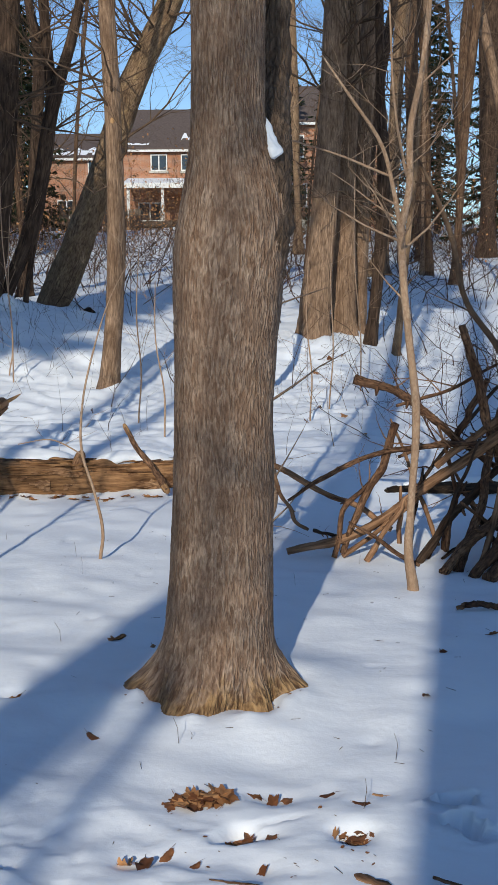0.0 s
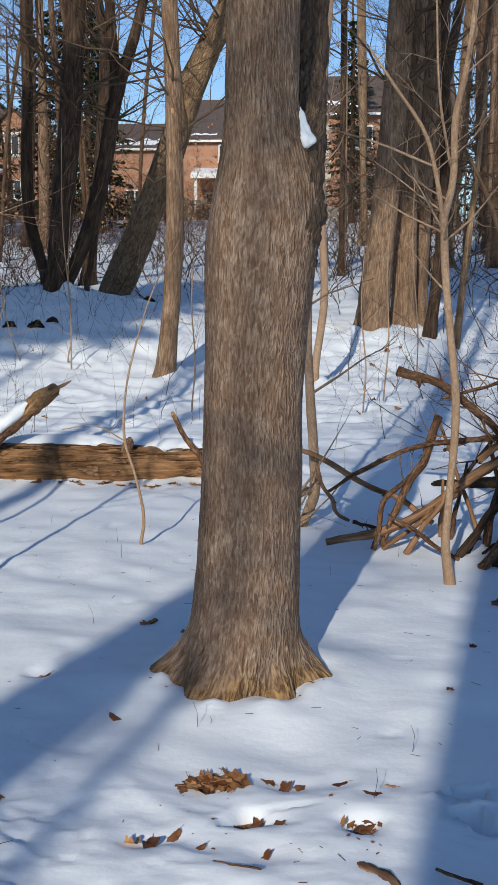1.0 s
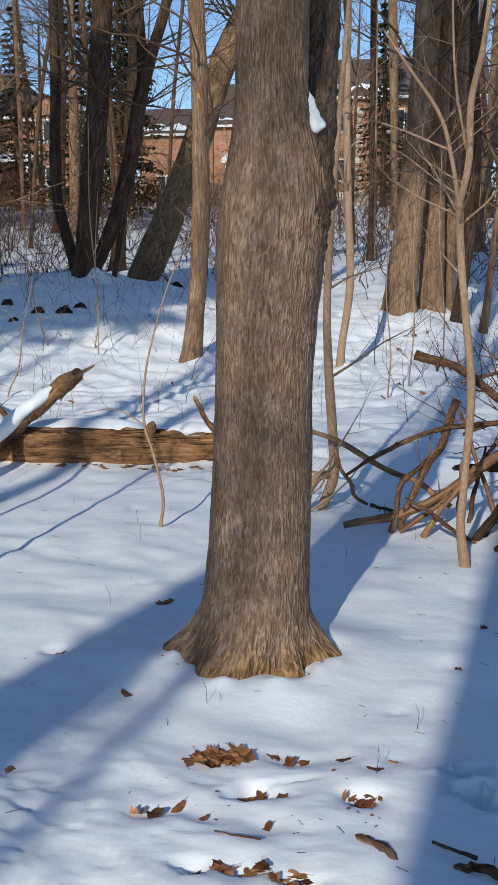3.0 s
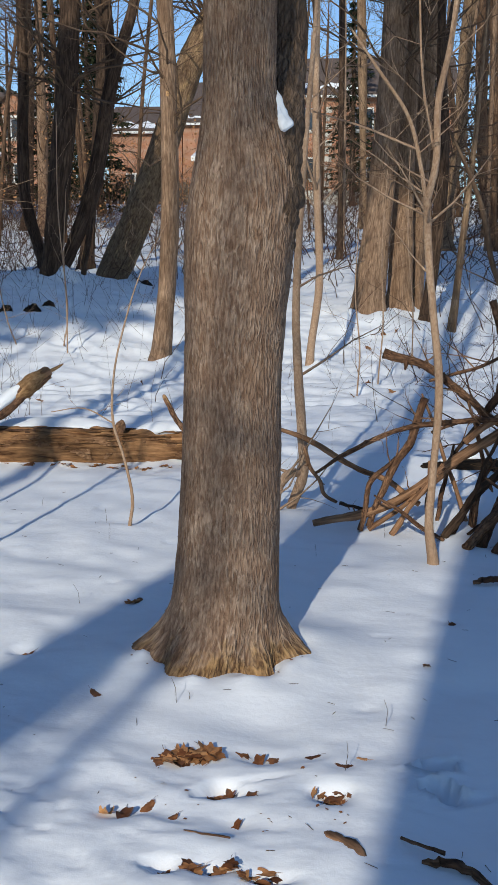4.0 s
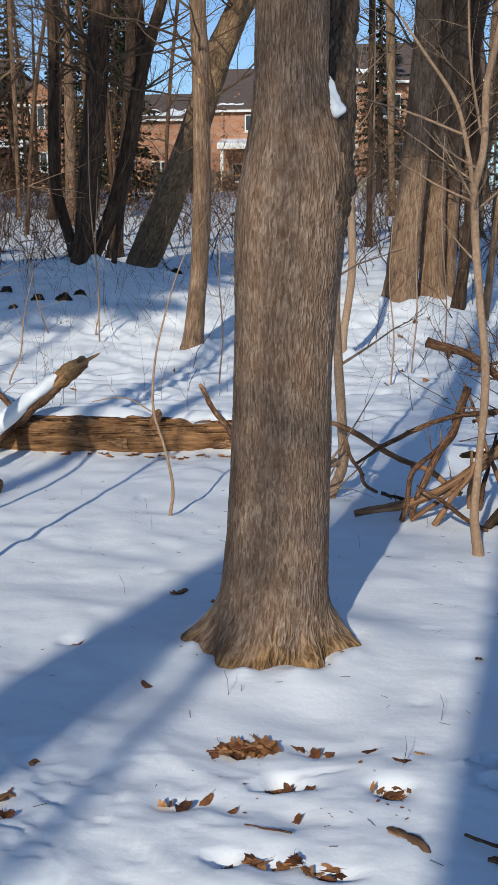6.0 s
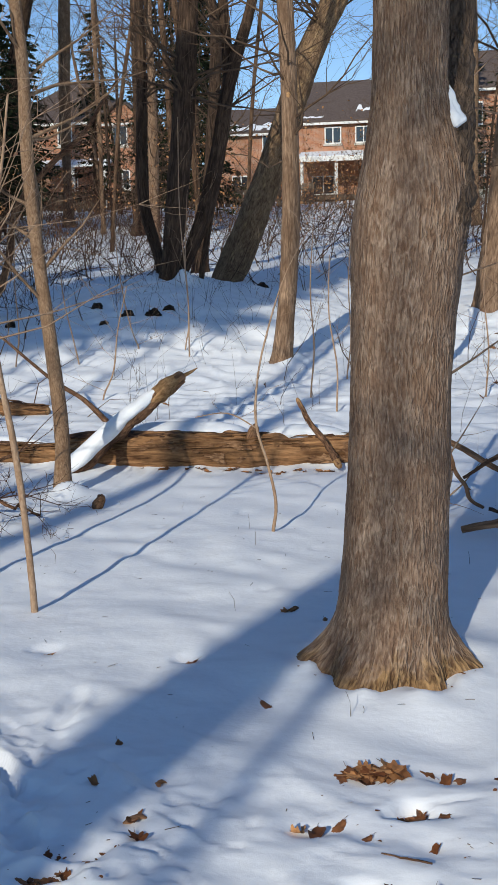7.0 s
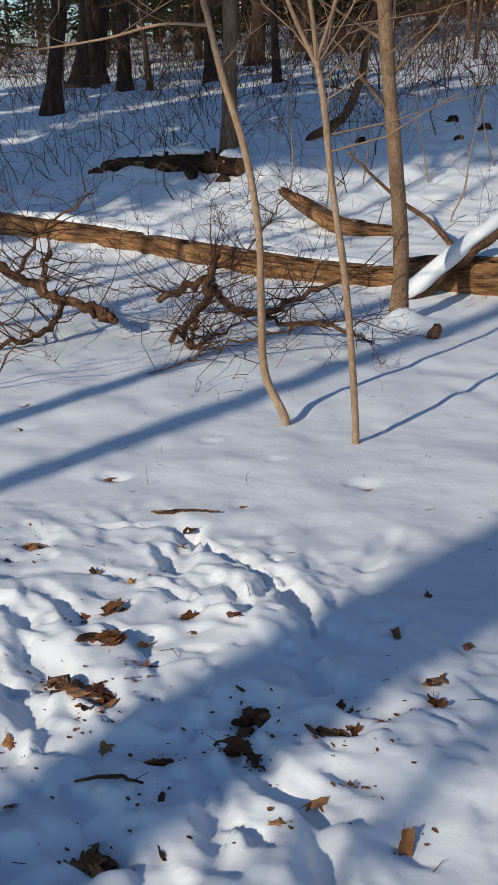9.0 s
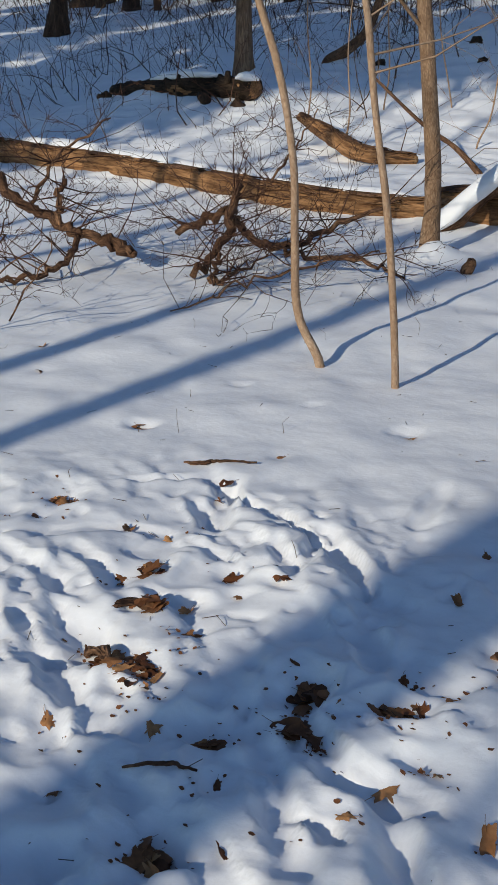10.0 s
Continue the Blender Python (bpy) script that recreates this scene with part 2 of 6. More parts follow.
def tube(geo, rows, sides=8, rough=0.0, seed=0, cap=True, squash=1.0, freq=6.0, flute=0.0, roots=0.0):
    """A round limb along rows of x, y, z, radius; rough: unevenness as a share of the radius."""
    rows = np.asarray(rows, float)
    p, r = rows[:, :3], np.maximum(rows[:, 3], 0.0005)
    tan = np.gradient(p, axis=0)
    tan /= np.linalg.norm(tan, axis=1, keepdims=True) + 1e-9
    mean = tan.mean(0)
    ref = np.array([1.0, 0, 0]) if abs(mean[0]) < 0.75 * np.linalg.norm(mean) else np.array([0, 0, 1.0])
    if squash != 1.0 and abs(mean[2]) < 0.75 * np.linalg.norm(mean):
        ref = np.array([0, 0, 1.0])
    u = ref - tan * (tan @ ref)[:, None]
    u /= np.linalg.norm(u, axis=1, keepdims=True) + 1e-9
    w = np.cross(tan, u)
    a = np.arange(sides) / sides * 2 * np.pi
    along = np.concatenate([[0], np.cumsum(np.linalg.norm(np.diff(p, axis=0), axis=1))])
    ring = np.cos(a)[None, :, None] * u[:, None] * squash + np.sin(a)[None, :, None] * w[:, None]
    rr = np.repeat(r[:, None], sides, 1)
    grain = np.stack([np.cos(a)[None] * r[:, None], np.sin(a)[None] * r[:, None], np.repeat(along[:, None], sides, 1)], -1) + seed * 0.731
    if rough:
        q = np.stack([np.cos(a)[None] * 1.6 + 0 * along[:, None], np.sin(a)[None] * 1.6 + 0 * along[:, None], np.repeat(along[:, None], sides, 1) * freq], -1)
        rr = rr * (1 + rough * (noise3(q, seed) - 0.5) * 2 + 0.5 * rough * (noise3(q * 2.7, seed + 1) - 0.5) * 2)
    if flute:
        turn = seed + 0.5 * np.sin(along[:, None] * 0.9 + seed)
        rr = rr * (1 + flute * np.cos(3 * a[None] + turn) + 0.6 * flute * np.cos(5 * a[None] - 2 * turn) + 0.4 * flute * np.cos(11 * a[None] + turn))
    if roots:
        near = np.clip(1 - along[:, None] / roots, 0, 1) ** 2
        rr = rr * (1 + near * (0.22 * np.cos(4 * a[None] + seed) + 0.15 * np.cos(7 * a[None] + 2 * seed) + 0.1))
    v = (p[:, None] + ring * rr[..., None]).reshape(-1, 3)
    n = len(p)
    i, j = np.meshgrid(np.arange(n - 1), np.arange(sides), indexing="ij")
    k = (j + 1) % sides
    quads = np.stack([i * sides + j, i * sides + k, (i + 1) * sides + k, (i + 1) * sides + j], -1).reshape(-1, 4)
    g = grain.reshape(-1, 3)
    tris = None
    if cap:
        v = np.vstack([v, p[0] - tan[0] * r[0] * 0.1, p[-1] + tan[-1] * r[-1] * 0.15])
        g = np.vstack([g, g[0], g[-1]])
        j = np.arange(sides)
        k = (j + 1) % sides
        tris = np.concatenate([np.stack([np.full(sides, n * sides), k, j], -1), np.stack([np.full(sides, n * sides + 1), (n - 1) * sides + j, (n - 1) * sides + k], -1)])
    geo.add(v, quads, tris, g)


def thing(name, base, label, category, group="", kind=""):
    ob = new(name)
    ob.location = base
    ob.empty_display_size = 0.2
    return tagged(ob, label, category, group, kind)


def part(name, geo, material, parent=None, label="", smooth=True, origin=None):
    base = origin if origin is not None else ((0, 0, 0) if parent is None else (parent.location if parent.parent is None else parent.parent.location))
    me = geo.mesh(name, base, smooth)
    me.materials.append(material)
    ob = new(name, me)
    if parent is not None:
        ob.parent = parent
    elif origin is not None:
        ob.location = origin
    if label:
        ob["label"] = label
    return ob


def box(geo, x0, x1, y0, y1, z0, z1):
    v = [(x, y, z) for z in (z0, z1) for y in (y0, y1) for x in (x0, x1)]
    geo.add(v, [(0, 2, 3, 1), (4, 5, 7, 6), (0, 1, 5, 4), (2, 6, 7, 3), (0, 4, 6, 2), (1, 3, 7, 5)])


def boxed(name, dims, material, parent, label=""):
    g = Geo()
    box(g, *dims)
    return part(name, g, material, parent, label, smooth=False)


# ---------------------------------------------------------------- materials


class Nodes:
    def __init__(self, name):
        self.m = bpy.data.materials.new(name)
        self.m.use_nodes = True
        self.nt = self.m.node_tree
        self.bsdf = self.nt.nodes["Principled BSDF"]
        self.bsdf.inputs["Specular IOR Level"].default_value = 0.12

    def node(self, kind, **values):
        n = self.nt.nodes.new(kind)
        for k, v in values.items():
            n.inputs[k.replace("_", " ")].default_value = v
        return n

    def link(self, a, b):
        self.nt.links.new(a, b)

    def grain(self, scale):
        a = self.nt.nodes.new("ShaderNodeAttribute")
        a.attribute_name = "grain"
        m = self.nt.nodes.new("ShaderNodeMapping")
        m.inputs["Scale"].default_value = scale
        self.link(a.outputs["Vector"], m.inputs["Vector"])
        return m.outputs["Vector"]

    def noise(self, vector, scale, detail=4.0, rough=0.55):
        n = self.node("ShaderNodeTexNoise", Scale=scale, Detail=detail, Roughness=rough)
        self.link(vector, n.inputs["Vector"])
        return n.outputs["Fac"]

    def ramp(self, fac, stops):
        r = self.nt.nodes.new("ShaderNodeValToRGB")
        while len(r.color_ramp.elements) < len(stops):
            r.color_ramp.elements.new(0.5)
        for e, (at, c) in zip(r.color_ramp.elements, stops):
            e.position, e.color = at, (*c, 1)
        self.link(fac, r.inputs["Fac"])
        return r.outputs["Color"]

    def mix(self, fac, a, b, blend="MIX"):
        m = self.nt.nodes.new("ShaderNodeMix")
        m.data_type, m.blend_type = "RGBA", blend
        for s, v in ((m.inputs["Factor"], fac), (m.inputs[6], a), (m.inputs[7], b)):
            if hasattr(v, "is_linked"):
                self.link(v, s)
            else:
                s.default_value = v if not isinstance(v, tuple) else (*v, 1)
        return m.outputs[2]

    def math(self, op, a, b=0.0):
        m = self.nt.nodes.new("ShaderNodeMath")
        m.operation = op
        for s, v in ((m.inputs[0], a), (m.inputs[1], b)):
            if hasattr(v, "is_linked"):
                self.link(v, s)
            else:
                s.default_value = v
        return m.outputs[0]

    def bump(self, height, strength, distance):
        b = self.node("ShaderNodeBump", Strength=strength, Distance=distance)
        self.link(height, b.inputs["Height"])
        self.link(b.outputs["Normal"], self.bsdf.inputs["Normal"])

    def done(self, color, rough=0.85):
        if hasattr(color, "is_linked"):
            self.link(color, self.bsdf.inputs["Base Color"])
        else:
            self.bsdf.inputs["Base Color"].default_value = (*color, 1)
        if hasattr(rough, "is_linked"):
            self.link(rough, self.bsdf.inputs["Roughness"])
        else:
            self.bsdf.inputs["Roughness"].default_value = rough
        return self.m


def bark(name, crack, low, high, cells=40.0, stretch=0.2, deep=0.006, moss=None):
    """Furrowed bark: long plates with dark joints, in two tones, with fine grain."""
    n = Nodes(name)
    v = n.grain((1, 1, stretch))
    warp = n.node("ShaderNodeTexNoise", Scale=14.0, Detail=3.0)
    n.link(v, warp.inputs["Vector"])
    add = n.nt.nodes.new("ShaderNodeVectorMath")
    add.operation = "MULTIPLY_ADD"
    add.inputs[1].default_value = (2.2 / cells, 2.2 / cells, 2.2 / cells)
    n.link(warp.outputs["Color"], add.inputs[0])
    n.link(v, add.inputs[2])
    cell = n.node("ShaderNodeTexVoronoi", Scale=cells)
    cell.feature = "DISTANCE_TO_EDGE"
    n.link(add.outputs[0], cell.inputs["Vector"])
    plate = n.ramp(cell.outputs["Distance"], [(0.0, (0, 0, 0)), (0.28, (1, 1, 1))])
    fine = n.noise(n.grain((1, 1, 0.3)), 120.0, 5.0, 0.7)
    patch = n.noise(n.grain((1, 1, 0.5)), 5.0, 3.0)
    tone = n.mix(n.ramp(patch, [(0.35, (0, 0, 0)), (0.65, (1, 1, 1))]), low, high)
    tone = n.mix(0.55, tone, n.ramp(fine, [(0.25, (0.25, 0.25, 0.25)), (0.75, (1, 1, 1))]), "MULTIPLY")
    if moss:
        tone = n.mix(n.ramp(n.noise(n.grain((1, 1, 0.6)), 9.0, 5.0), [(0.52, (0, 0, 0)), (0.7, (0.7, 0.7, 0.7))]), tone, moss)
    furrow = n.noise(n.grain((1, 1, stretch * 0.8)), cells * 1.1, 4.0, 0.6)
    lines = n.ramp(furrow, [(0.36, (0, 0, 0)), (0.58, (1, 1, 1))])
    color = n.mix(n.math("ADD", n.math("MULTIPLY", plate, 0.45), n.math("MULTIPLY", lines, 0.55)), crack, tone)
    n.bump(n.math("ADD", n.math("ADD", n.math("MULTIPLY", plate, 0.5), n.math("MULTIPLY", lines, 0.6)), n.math("MULTIPLY", fine, 0.4)), 1.0, deep)
    return n.done(color, 0.9)


def snow_material():
    n = Nodes("snow")
    geo = n.nt.nodes.new("ShaderNodeNewGeometry")
    v = geo.outputs["Position"]
    big = n.noise(v, 1.3, 3.0)
    fine = n.noise(v, 32.0, 4.0, 0.6)
    crumb = n.noise(v, 240.0, 2.0, 0.6)
    flat = n.nt.nodes.new("ShaderNodeMapping")
    flat.inputs["Scale"].default_value = (0.85, 1.25, 1.0)
    n.link(v, flat.inputs["Vector"])
    cups = n.noise(flat.outputs["Vector"], 7.5, 3.0, 0.55)
    color = n.mix(n.ramp(big, [(0.3, (0, 0, 0)), (0.7, (1, 1, 1))]), (0.80, 0.81, 0.83), (0.88, 0.88, 0.89))
    dirt = n.ramp(n.noise(v, 34.0, 2.0), [(0.80, (0, 0, 0)), (0.84, (1, 1, 1))])
    color = n.mix(n.math("MULTIPLY", dirt, 0.35), color, (0.22, 0.17, 0.12))
    n.bump(n.math("ADD", n.math("ADD", n.math("MULTIPLY", fine, 0.8), n.math("MULTIPLY", crumb, 0.2)), n.math("MULTIPLY", cups, 2.4)), 0.15, 0.012)
    n.bsdf.inputs["Specular IOR Level"].default_value = 0.3
    return n.done(color, 0.65)


def wood(name, dark, light, stretch=0.06, scale=60.0, deep=0.004):
    """Weathered bare wood with long fibres."""
    n = Nodes(name)
    fib = n.noise(n.grain((1, 1, stretch)), scale, 5.0, 0.65)
    patch = n.noise(n.grain((1, 1, 0.35)), 6.0, 4.0, 0.6)
    color = n.mix(n.ramp(patch, [(0.38, (0, 0, 0)), (0.62, (1, 1, 1))]), n.ramp(fib, [(0.3, dark), (0.7, light)]), n.ramp(fib, [(0.35, tuple(c * 0.4 for c in dark)), (0.75, tuple(c * 0.62 for c in light))]))
    n.bump(fib, 0.9, deep)
    return n.done(color, 0.85)


def speckled(name, a, b, scale, rough=0.8, deep=0.0):
    n = Nodes(name)
    co = n.nt.nodes.new("ShaderNodeTexCoord")
    f = n.noise(co.outputs["Object"], scale, 4.0, 0.6)
    if deep:
        n.bump(f, 0.6, deep)
    return n.done(n.ramp(f, [(0.3, a), (0.7, b)]), rough)


def varied(name, a, b, rough=0.8, scale=30.0):
    """A tone that differs from piece to piece, with veins of a finer scale."""
    n = Nodes(name)
    info = n.nt.nodes.new("ShaderNodeObjectInfo")
    co = n.nt.nodes.new("ShaderNodeTexCoord")
    f = n.noise(co.outputs["Object"], scale, 3.0, 0.6)
    base = n.mix(info.outputs["Random"], a, b)
    n.bump(f, 0.5, 0.003)
    return n.done(n.mix(0.6, base, n.ramp(f, [(0.3, (0.45, 0.4, 0.35)), (0.7, (1.15, 1.1, 1.0))]), "MULTIPLY"), rough)


def brick_wall(name, a, b):
    n = Nodes(name)
    co = n.nt.nodes.new("ShaderNodeTexCoord")
    t = n.node("ShaderNodeTexBrick", Scale=1.0, Color1=(*a, 1), Color2=(*b, 1), Mortar=(0.42, 0.36, 0.3, 1), Mortar_Size=0.008, Brick_Width=0.22, Row_Height=0.075)
    sep = n.nt.nodes.new("ShaderNodeSeparateXYZ")
    com = n.nt.nodes.new("ShaderNodeCombineXYZ")
    n.link(co.outputs["Object"], sep.inputs[0])
    n.link(n.math("ADD", sep.outputs[0], sep.outputs[1]), com.inputs[0])
    n.link(sep.outputs[2], com.inputs[1])
    n.link(com.outputs[0], t.inputs["Vector"])
    patch = n.noise(co.outputs["Object"], 0.8, 4.0)
    n.bump(t.outputs["Fac"], -0.4, 0.01)
    return n.done(n.mix(0.5, t.outputs["Color"], n.ramp(patch, [(0.3, (0.6, 0.55, 0.5)), (0.7, (1.1, 1.05, 1.0))]), "MULTIPLY"), 0.9)


def glass_dark():
    n = Nodes("window_glass")
    n.bsdf.inputs["Metallic"].default_value = 0.0
    n.bsdf.inputs["Specular IOR Level"].default_value = 0.8
    return n.done((0.03, 0.035, 0.04), 0.05)


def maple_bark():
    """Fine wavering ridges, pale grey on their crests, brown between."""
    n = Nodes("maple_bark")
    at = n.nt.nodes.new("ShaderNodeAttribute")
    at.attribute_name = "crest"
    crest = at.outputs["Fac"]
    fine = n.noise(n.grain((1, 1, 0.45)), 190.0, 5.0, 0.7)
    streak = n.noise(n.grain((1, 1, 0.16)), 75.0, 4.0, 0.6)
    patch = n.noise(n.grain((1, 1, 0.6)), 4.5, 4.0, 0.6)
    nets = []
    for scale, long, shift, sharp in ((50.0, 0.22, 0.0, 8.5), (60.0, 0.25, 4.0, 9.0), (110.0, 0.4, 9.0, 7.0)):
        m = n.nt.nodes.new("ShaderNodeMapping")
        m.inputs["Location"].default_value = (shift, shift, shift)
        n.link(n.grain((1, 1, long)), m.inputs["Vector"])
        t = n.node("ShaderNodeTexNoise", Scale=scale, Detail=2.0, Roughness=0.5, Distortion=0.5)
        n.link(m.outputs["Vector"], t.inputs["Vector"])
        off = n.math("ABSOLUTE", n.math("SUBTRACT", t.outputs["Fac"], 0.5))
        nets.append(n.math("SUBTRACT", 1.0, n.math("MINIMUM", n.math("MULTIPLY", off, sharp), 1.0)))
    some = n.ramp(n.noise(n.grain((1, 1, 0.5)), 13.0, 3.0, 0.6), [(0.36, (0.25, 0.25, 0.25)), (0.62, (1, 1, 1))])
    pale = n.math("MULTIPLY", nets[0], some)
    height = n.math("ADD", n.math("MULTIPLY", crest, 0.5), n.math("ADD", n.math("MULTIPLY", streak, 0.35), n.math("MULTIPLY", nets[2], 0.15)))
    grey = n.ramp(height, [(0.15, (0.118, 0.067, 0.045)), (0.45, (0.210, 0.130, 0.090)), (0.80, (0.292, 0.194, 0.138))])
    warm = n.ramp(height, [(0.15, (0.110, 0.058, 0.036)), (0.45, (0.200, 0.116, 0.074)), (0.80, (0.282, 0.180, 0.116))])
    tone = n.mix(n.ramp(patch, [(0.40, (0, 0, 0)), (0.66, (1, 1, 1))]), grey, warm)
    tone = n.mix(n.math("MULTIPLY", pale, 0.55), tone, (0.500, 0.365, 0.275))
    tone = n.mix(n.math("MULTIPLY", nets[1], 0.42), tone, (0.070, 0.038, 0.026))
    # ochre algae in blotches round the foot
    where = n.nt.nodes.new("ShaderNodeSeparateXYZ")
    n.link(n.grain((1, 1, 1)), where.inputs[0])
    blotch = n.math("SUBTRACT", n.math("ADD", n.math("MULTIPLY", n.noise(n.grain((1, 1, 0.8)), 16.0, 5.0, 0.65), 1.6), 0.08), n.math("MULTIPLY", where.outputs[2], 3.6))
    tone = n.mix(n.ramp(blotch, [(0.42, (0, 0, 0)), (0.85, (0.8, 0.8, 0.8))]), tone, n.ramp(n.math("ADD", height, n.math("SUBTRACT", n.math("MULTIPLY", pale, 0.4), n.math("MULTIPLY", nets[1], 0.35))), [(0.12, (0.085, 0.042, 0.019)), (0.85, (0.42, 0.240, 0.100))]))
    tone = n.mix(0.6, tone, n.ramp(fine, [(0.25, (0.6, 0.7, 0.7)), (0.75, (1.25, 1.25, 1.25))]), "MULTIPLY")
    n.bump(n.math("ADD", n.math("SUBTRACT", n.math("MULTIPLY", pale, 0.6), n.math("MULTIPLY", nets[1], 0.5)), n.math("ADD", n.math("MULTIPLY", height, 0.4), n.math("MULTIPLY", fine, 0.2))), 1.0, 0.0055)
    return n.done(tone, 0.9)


SNOW = snow_material()
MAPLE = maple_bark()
# rough bark, its tone lowered for the shade behind the main trunk
STEM = bark("rough_shaded_maple_bark", (0.050, 0.032, 0.022), (0.150, 0.098, 0.066), (0.27, 0.185, 0.128), 52.0, 0.3, 0.012)
GREY_BARK = bark("brown_bark", (0.12, 0.070, 0.043), (0.30, 0.185, 0.115), (0.50, 0.325, 0.21), 34.0, 0.16, 0.010)
TAN_BARK = bark("tan_bark", (0.13, 0.076, 0.045), (0.32, 0.20, 0.118), (0.50, 0.335, 0.205), 32.0, 0.16, 0.010, (0.26, 0.16, 0.09))
LICHEN_BARK = bark("lichened_bark", (0.09, 0.052, 0.030), (0.25, 0.155, 0.092), (0.46, 0.30, 0.175), 28.0, 0.3, 0.012, (0.44, 0.29, 0.14))
# dark bark; on trees of the left wood it stands in for shade
DARK_SHADED_BARK = bark("dark_shaded_bark", (0.026, 0.016, 0.011), (0.088, 0.054, 0.037), (0.175, 0.110, 0.072), 24.0, 0.14, 0.012)
LIMB_BARK = bark("dead_limb_bark", (0.035, 0.018, 0.012), (0.13, 0.065, 0.038), (0.42, 0.225, 0.125), 60.0, 0.35, 0.006)
LOG_BARK = bark("log_bark", (0.10, 0.045, 0.022), (0.29, 0.145, 0.072), (0.54, 0.31, 0.165), 34.0, 0.4, 0.012)
BROWN_BARK = bark("red_brown_bark", (0.05, 0.027, 0.017), (0.155, 0.087, 0.052), (0.31, 0.19, 0.115), 30.0, 0.16, 0.012)
SMOOTH_BARK = bark("smooth_sapling_bark", (0.26, 0.16, 0.10), (0.43, 0.28, 0.18), (0.60, 0.42, 0.29), 46.0, 0.7, 0.002)
YOUNG_BARK = bark("young_tree_bark", (0.15, 0.085, 0.05), (0.33, 0.205, 0.125), (0.50, 0.34, 0.22), 60.0, 0.5, 0.004, (0.24, 0.15, 0.09))
TWIG = bark("twig_bark", (0.07, 0.042, 0.028), (0.14, 0.086, 0.055), (0.25, 0.165, 0.105), 30.0, 0.3, 0.001)
RED_TWIG = bark("bramble_bark", (0.055, 0.027, 0.019), (0.10, 0.05, 0.034), (0.19, 0.10, 0.065), 30.0, 0.3, 0.001)
DEAD = wood("dead_stick_wood", (0.12, 0.057, 0.031), (0.48, 0.265, 0.145), 0.10, 60.0, 0.004)
LOG_WOOD = wood("rotting_log_wood", (0.12, 0.050, 0.022), (0.56, 0.300, 0.140), 0.10, 38.0, 0.02)
ROT = wood("black_rotten_wood", (0.014, 0.010, 0.007), (0.085, 0.054, 0.034), 0.2, 40.0, 0.02)
CUT = wood("broken_end_wood", (0.30, 0.15, 0.065), (0.62, 0.37, 0.18), 0.5, 50.0, 0.006)
LEAF = varied("dry_leaf", (0.17, 0.062, 0.026), (0.56, 0.29, 0.13), 0.7)
WET_LEAF = varied("wet_leaf", (0.085, 0.036, 0.02), (0.28, 0.12, 0.055), 0.5)
BRICK = brick_wall("red_brick", (0.40, 0.16, 0.085), (0.50, 0.235, 0.13))
ROOFING = speckled("brown_shingles", (0.085, 0.062, 0.055), (0.15, 0.115, 0.10), 9.0, 0.9)
TRIM = speckled("white_trim", (0.70, 0.68, 0.64), (0.8, 0.79, 0.76), 3.0, 0.5)
STONE = speckled("pale_stone", (0.45, 0.42, 0.37), (0.6, 0.57, 0.5), 3.0, 0.9)
GLASS = glass_dark()
NEEDLES = speckled("spruce_needles", (0.010, 0.015, 0.008), (0.030, 0.038, 0.018), 3.0, 1.0)
YELLOW = speckled("yellow_plastic", (0.7, 0.42, 0.03), (0.8, 0.5, 0.05), 3.0, 0.4)
FENCE_WOOD = wood("grey_fence_wood", (0.10, 0.075, 0.055), (0.24, 0.18, 0.13), 0.05, 40.0, 0.003)

# ---------------------------------------------------------------- the ground: one sheet of snow to the horizon


def steps(*runs):
    out = [runs[0][0]]
    for a, b, s in runs:
        out += list(np.linspace(a, b, max(2, int(round((b - a) / s)) + 1))[1:])
    return np.array(out)


gx = steps((-420, -120, 30), (-120, -40, 4), (-40, -12, 0.5), (-12, -7, 0.11), (-7, -4.2, 0.075), (-4.2, -2.9, 0.045), (-2.9, -0.5, 0.0145), (-0.5, 1.0, 0.03), (1.0, 1.6, 0.06), (1.6, 5, 0.11), (5, 16, 0.45), (16, 60, 3), (60, 420, 30))
gy = steps((-60, -6, 4), (-6, 1.0, 0.35), (1.0, 1.5, 0.04), (1.5, 3.4, 0.0145), (3.4, 5.2, 0.03), (5.2, 6.5, 0.045), (6.5, 8, 0.08), (8, 13, 0.055), (13, 18.6, 0.075), (18.6, 25, 0.18), (25, 80, 0.8), (80, 120, 4), (120, 420, 30))
X, Y = np.meshgrid(gx, gy)
ground = Geo()
nx, ny = len(gx), len(gy)
gi, gj = np.meshgrid(np.arange(ny - 1), np.arange(nx - 1), indexing="ij")
ground.add(np.stack([X, Y, snow(X, Y)], -1).reshape(-1, 3), np.stack([gi * nx + gj, gi * nx + gj + 1, (gi + 1) * nx + gj + 1, (gi + 1) * nx + gj], -1).reshape(-1, 4))
tagged(part("ground", ground, SNOW), "snow-covered woodland ground with drifts and trodden hollows", "snow", kind="structure")

# ---------------------------------------------------------------- the maple in the clearing


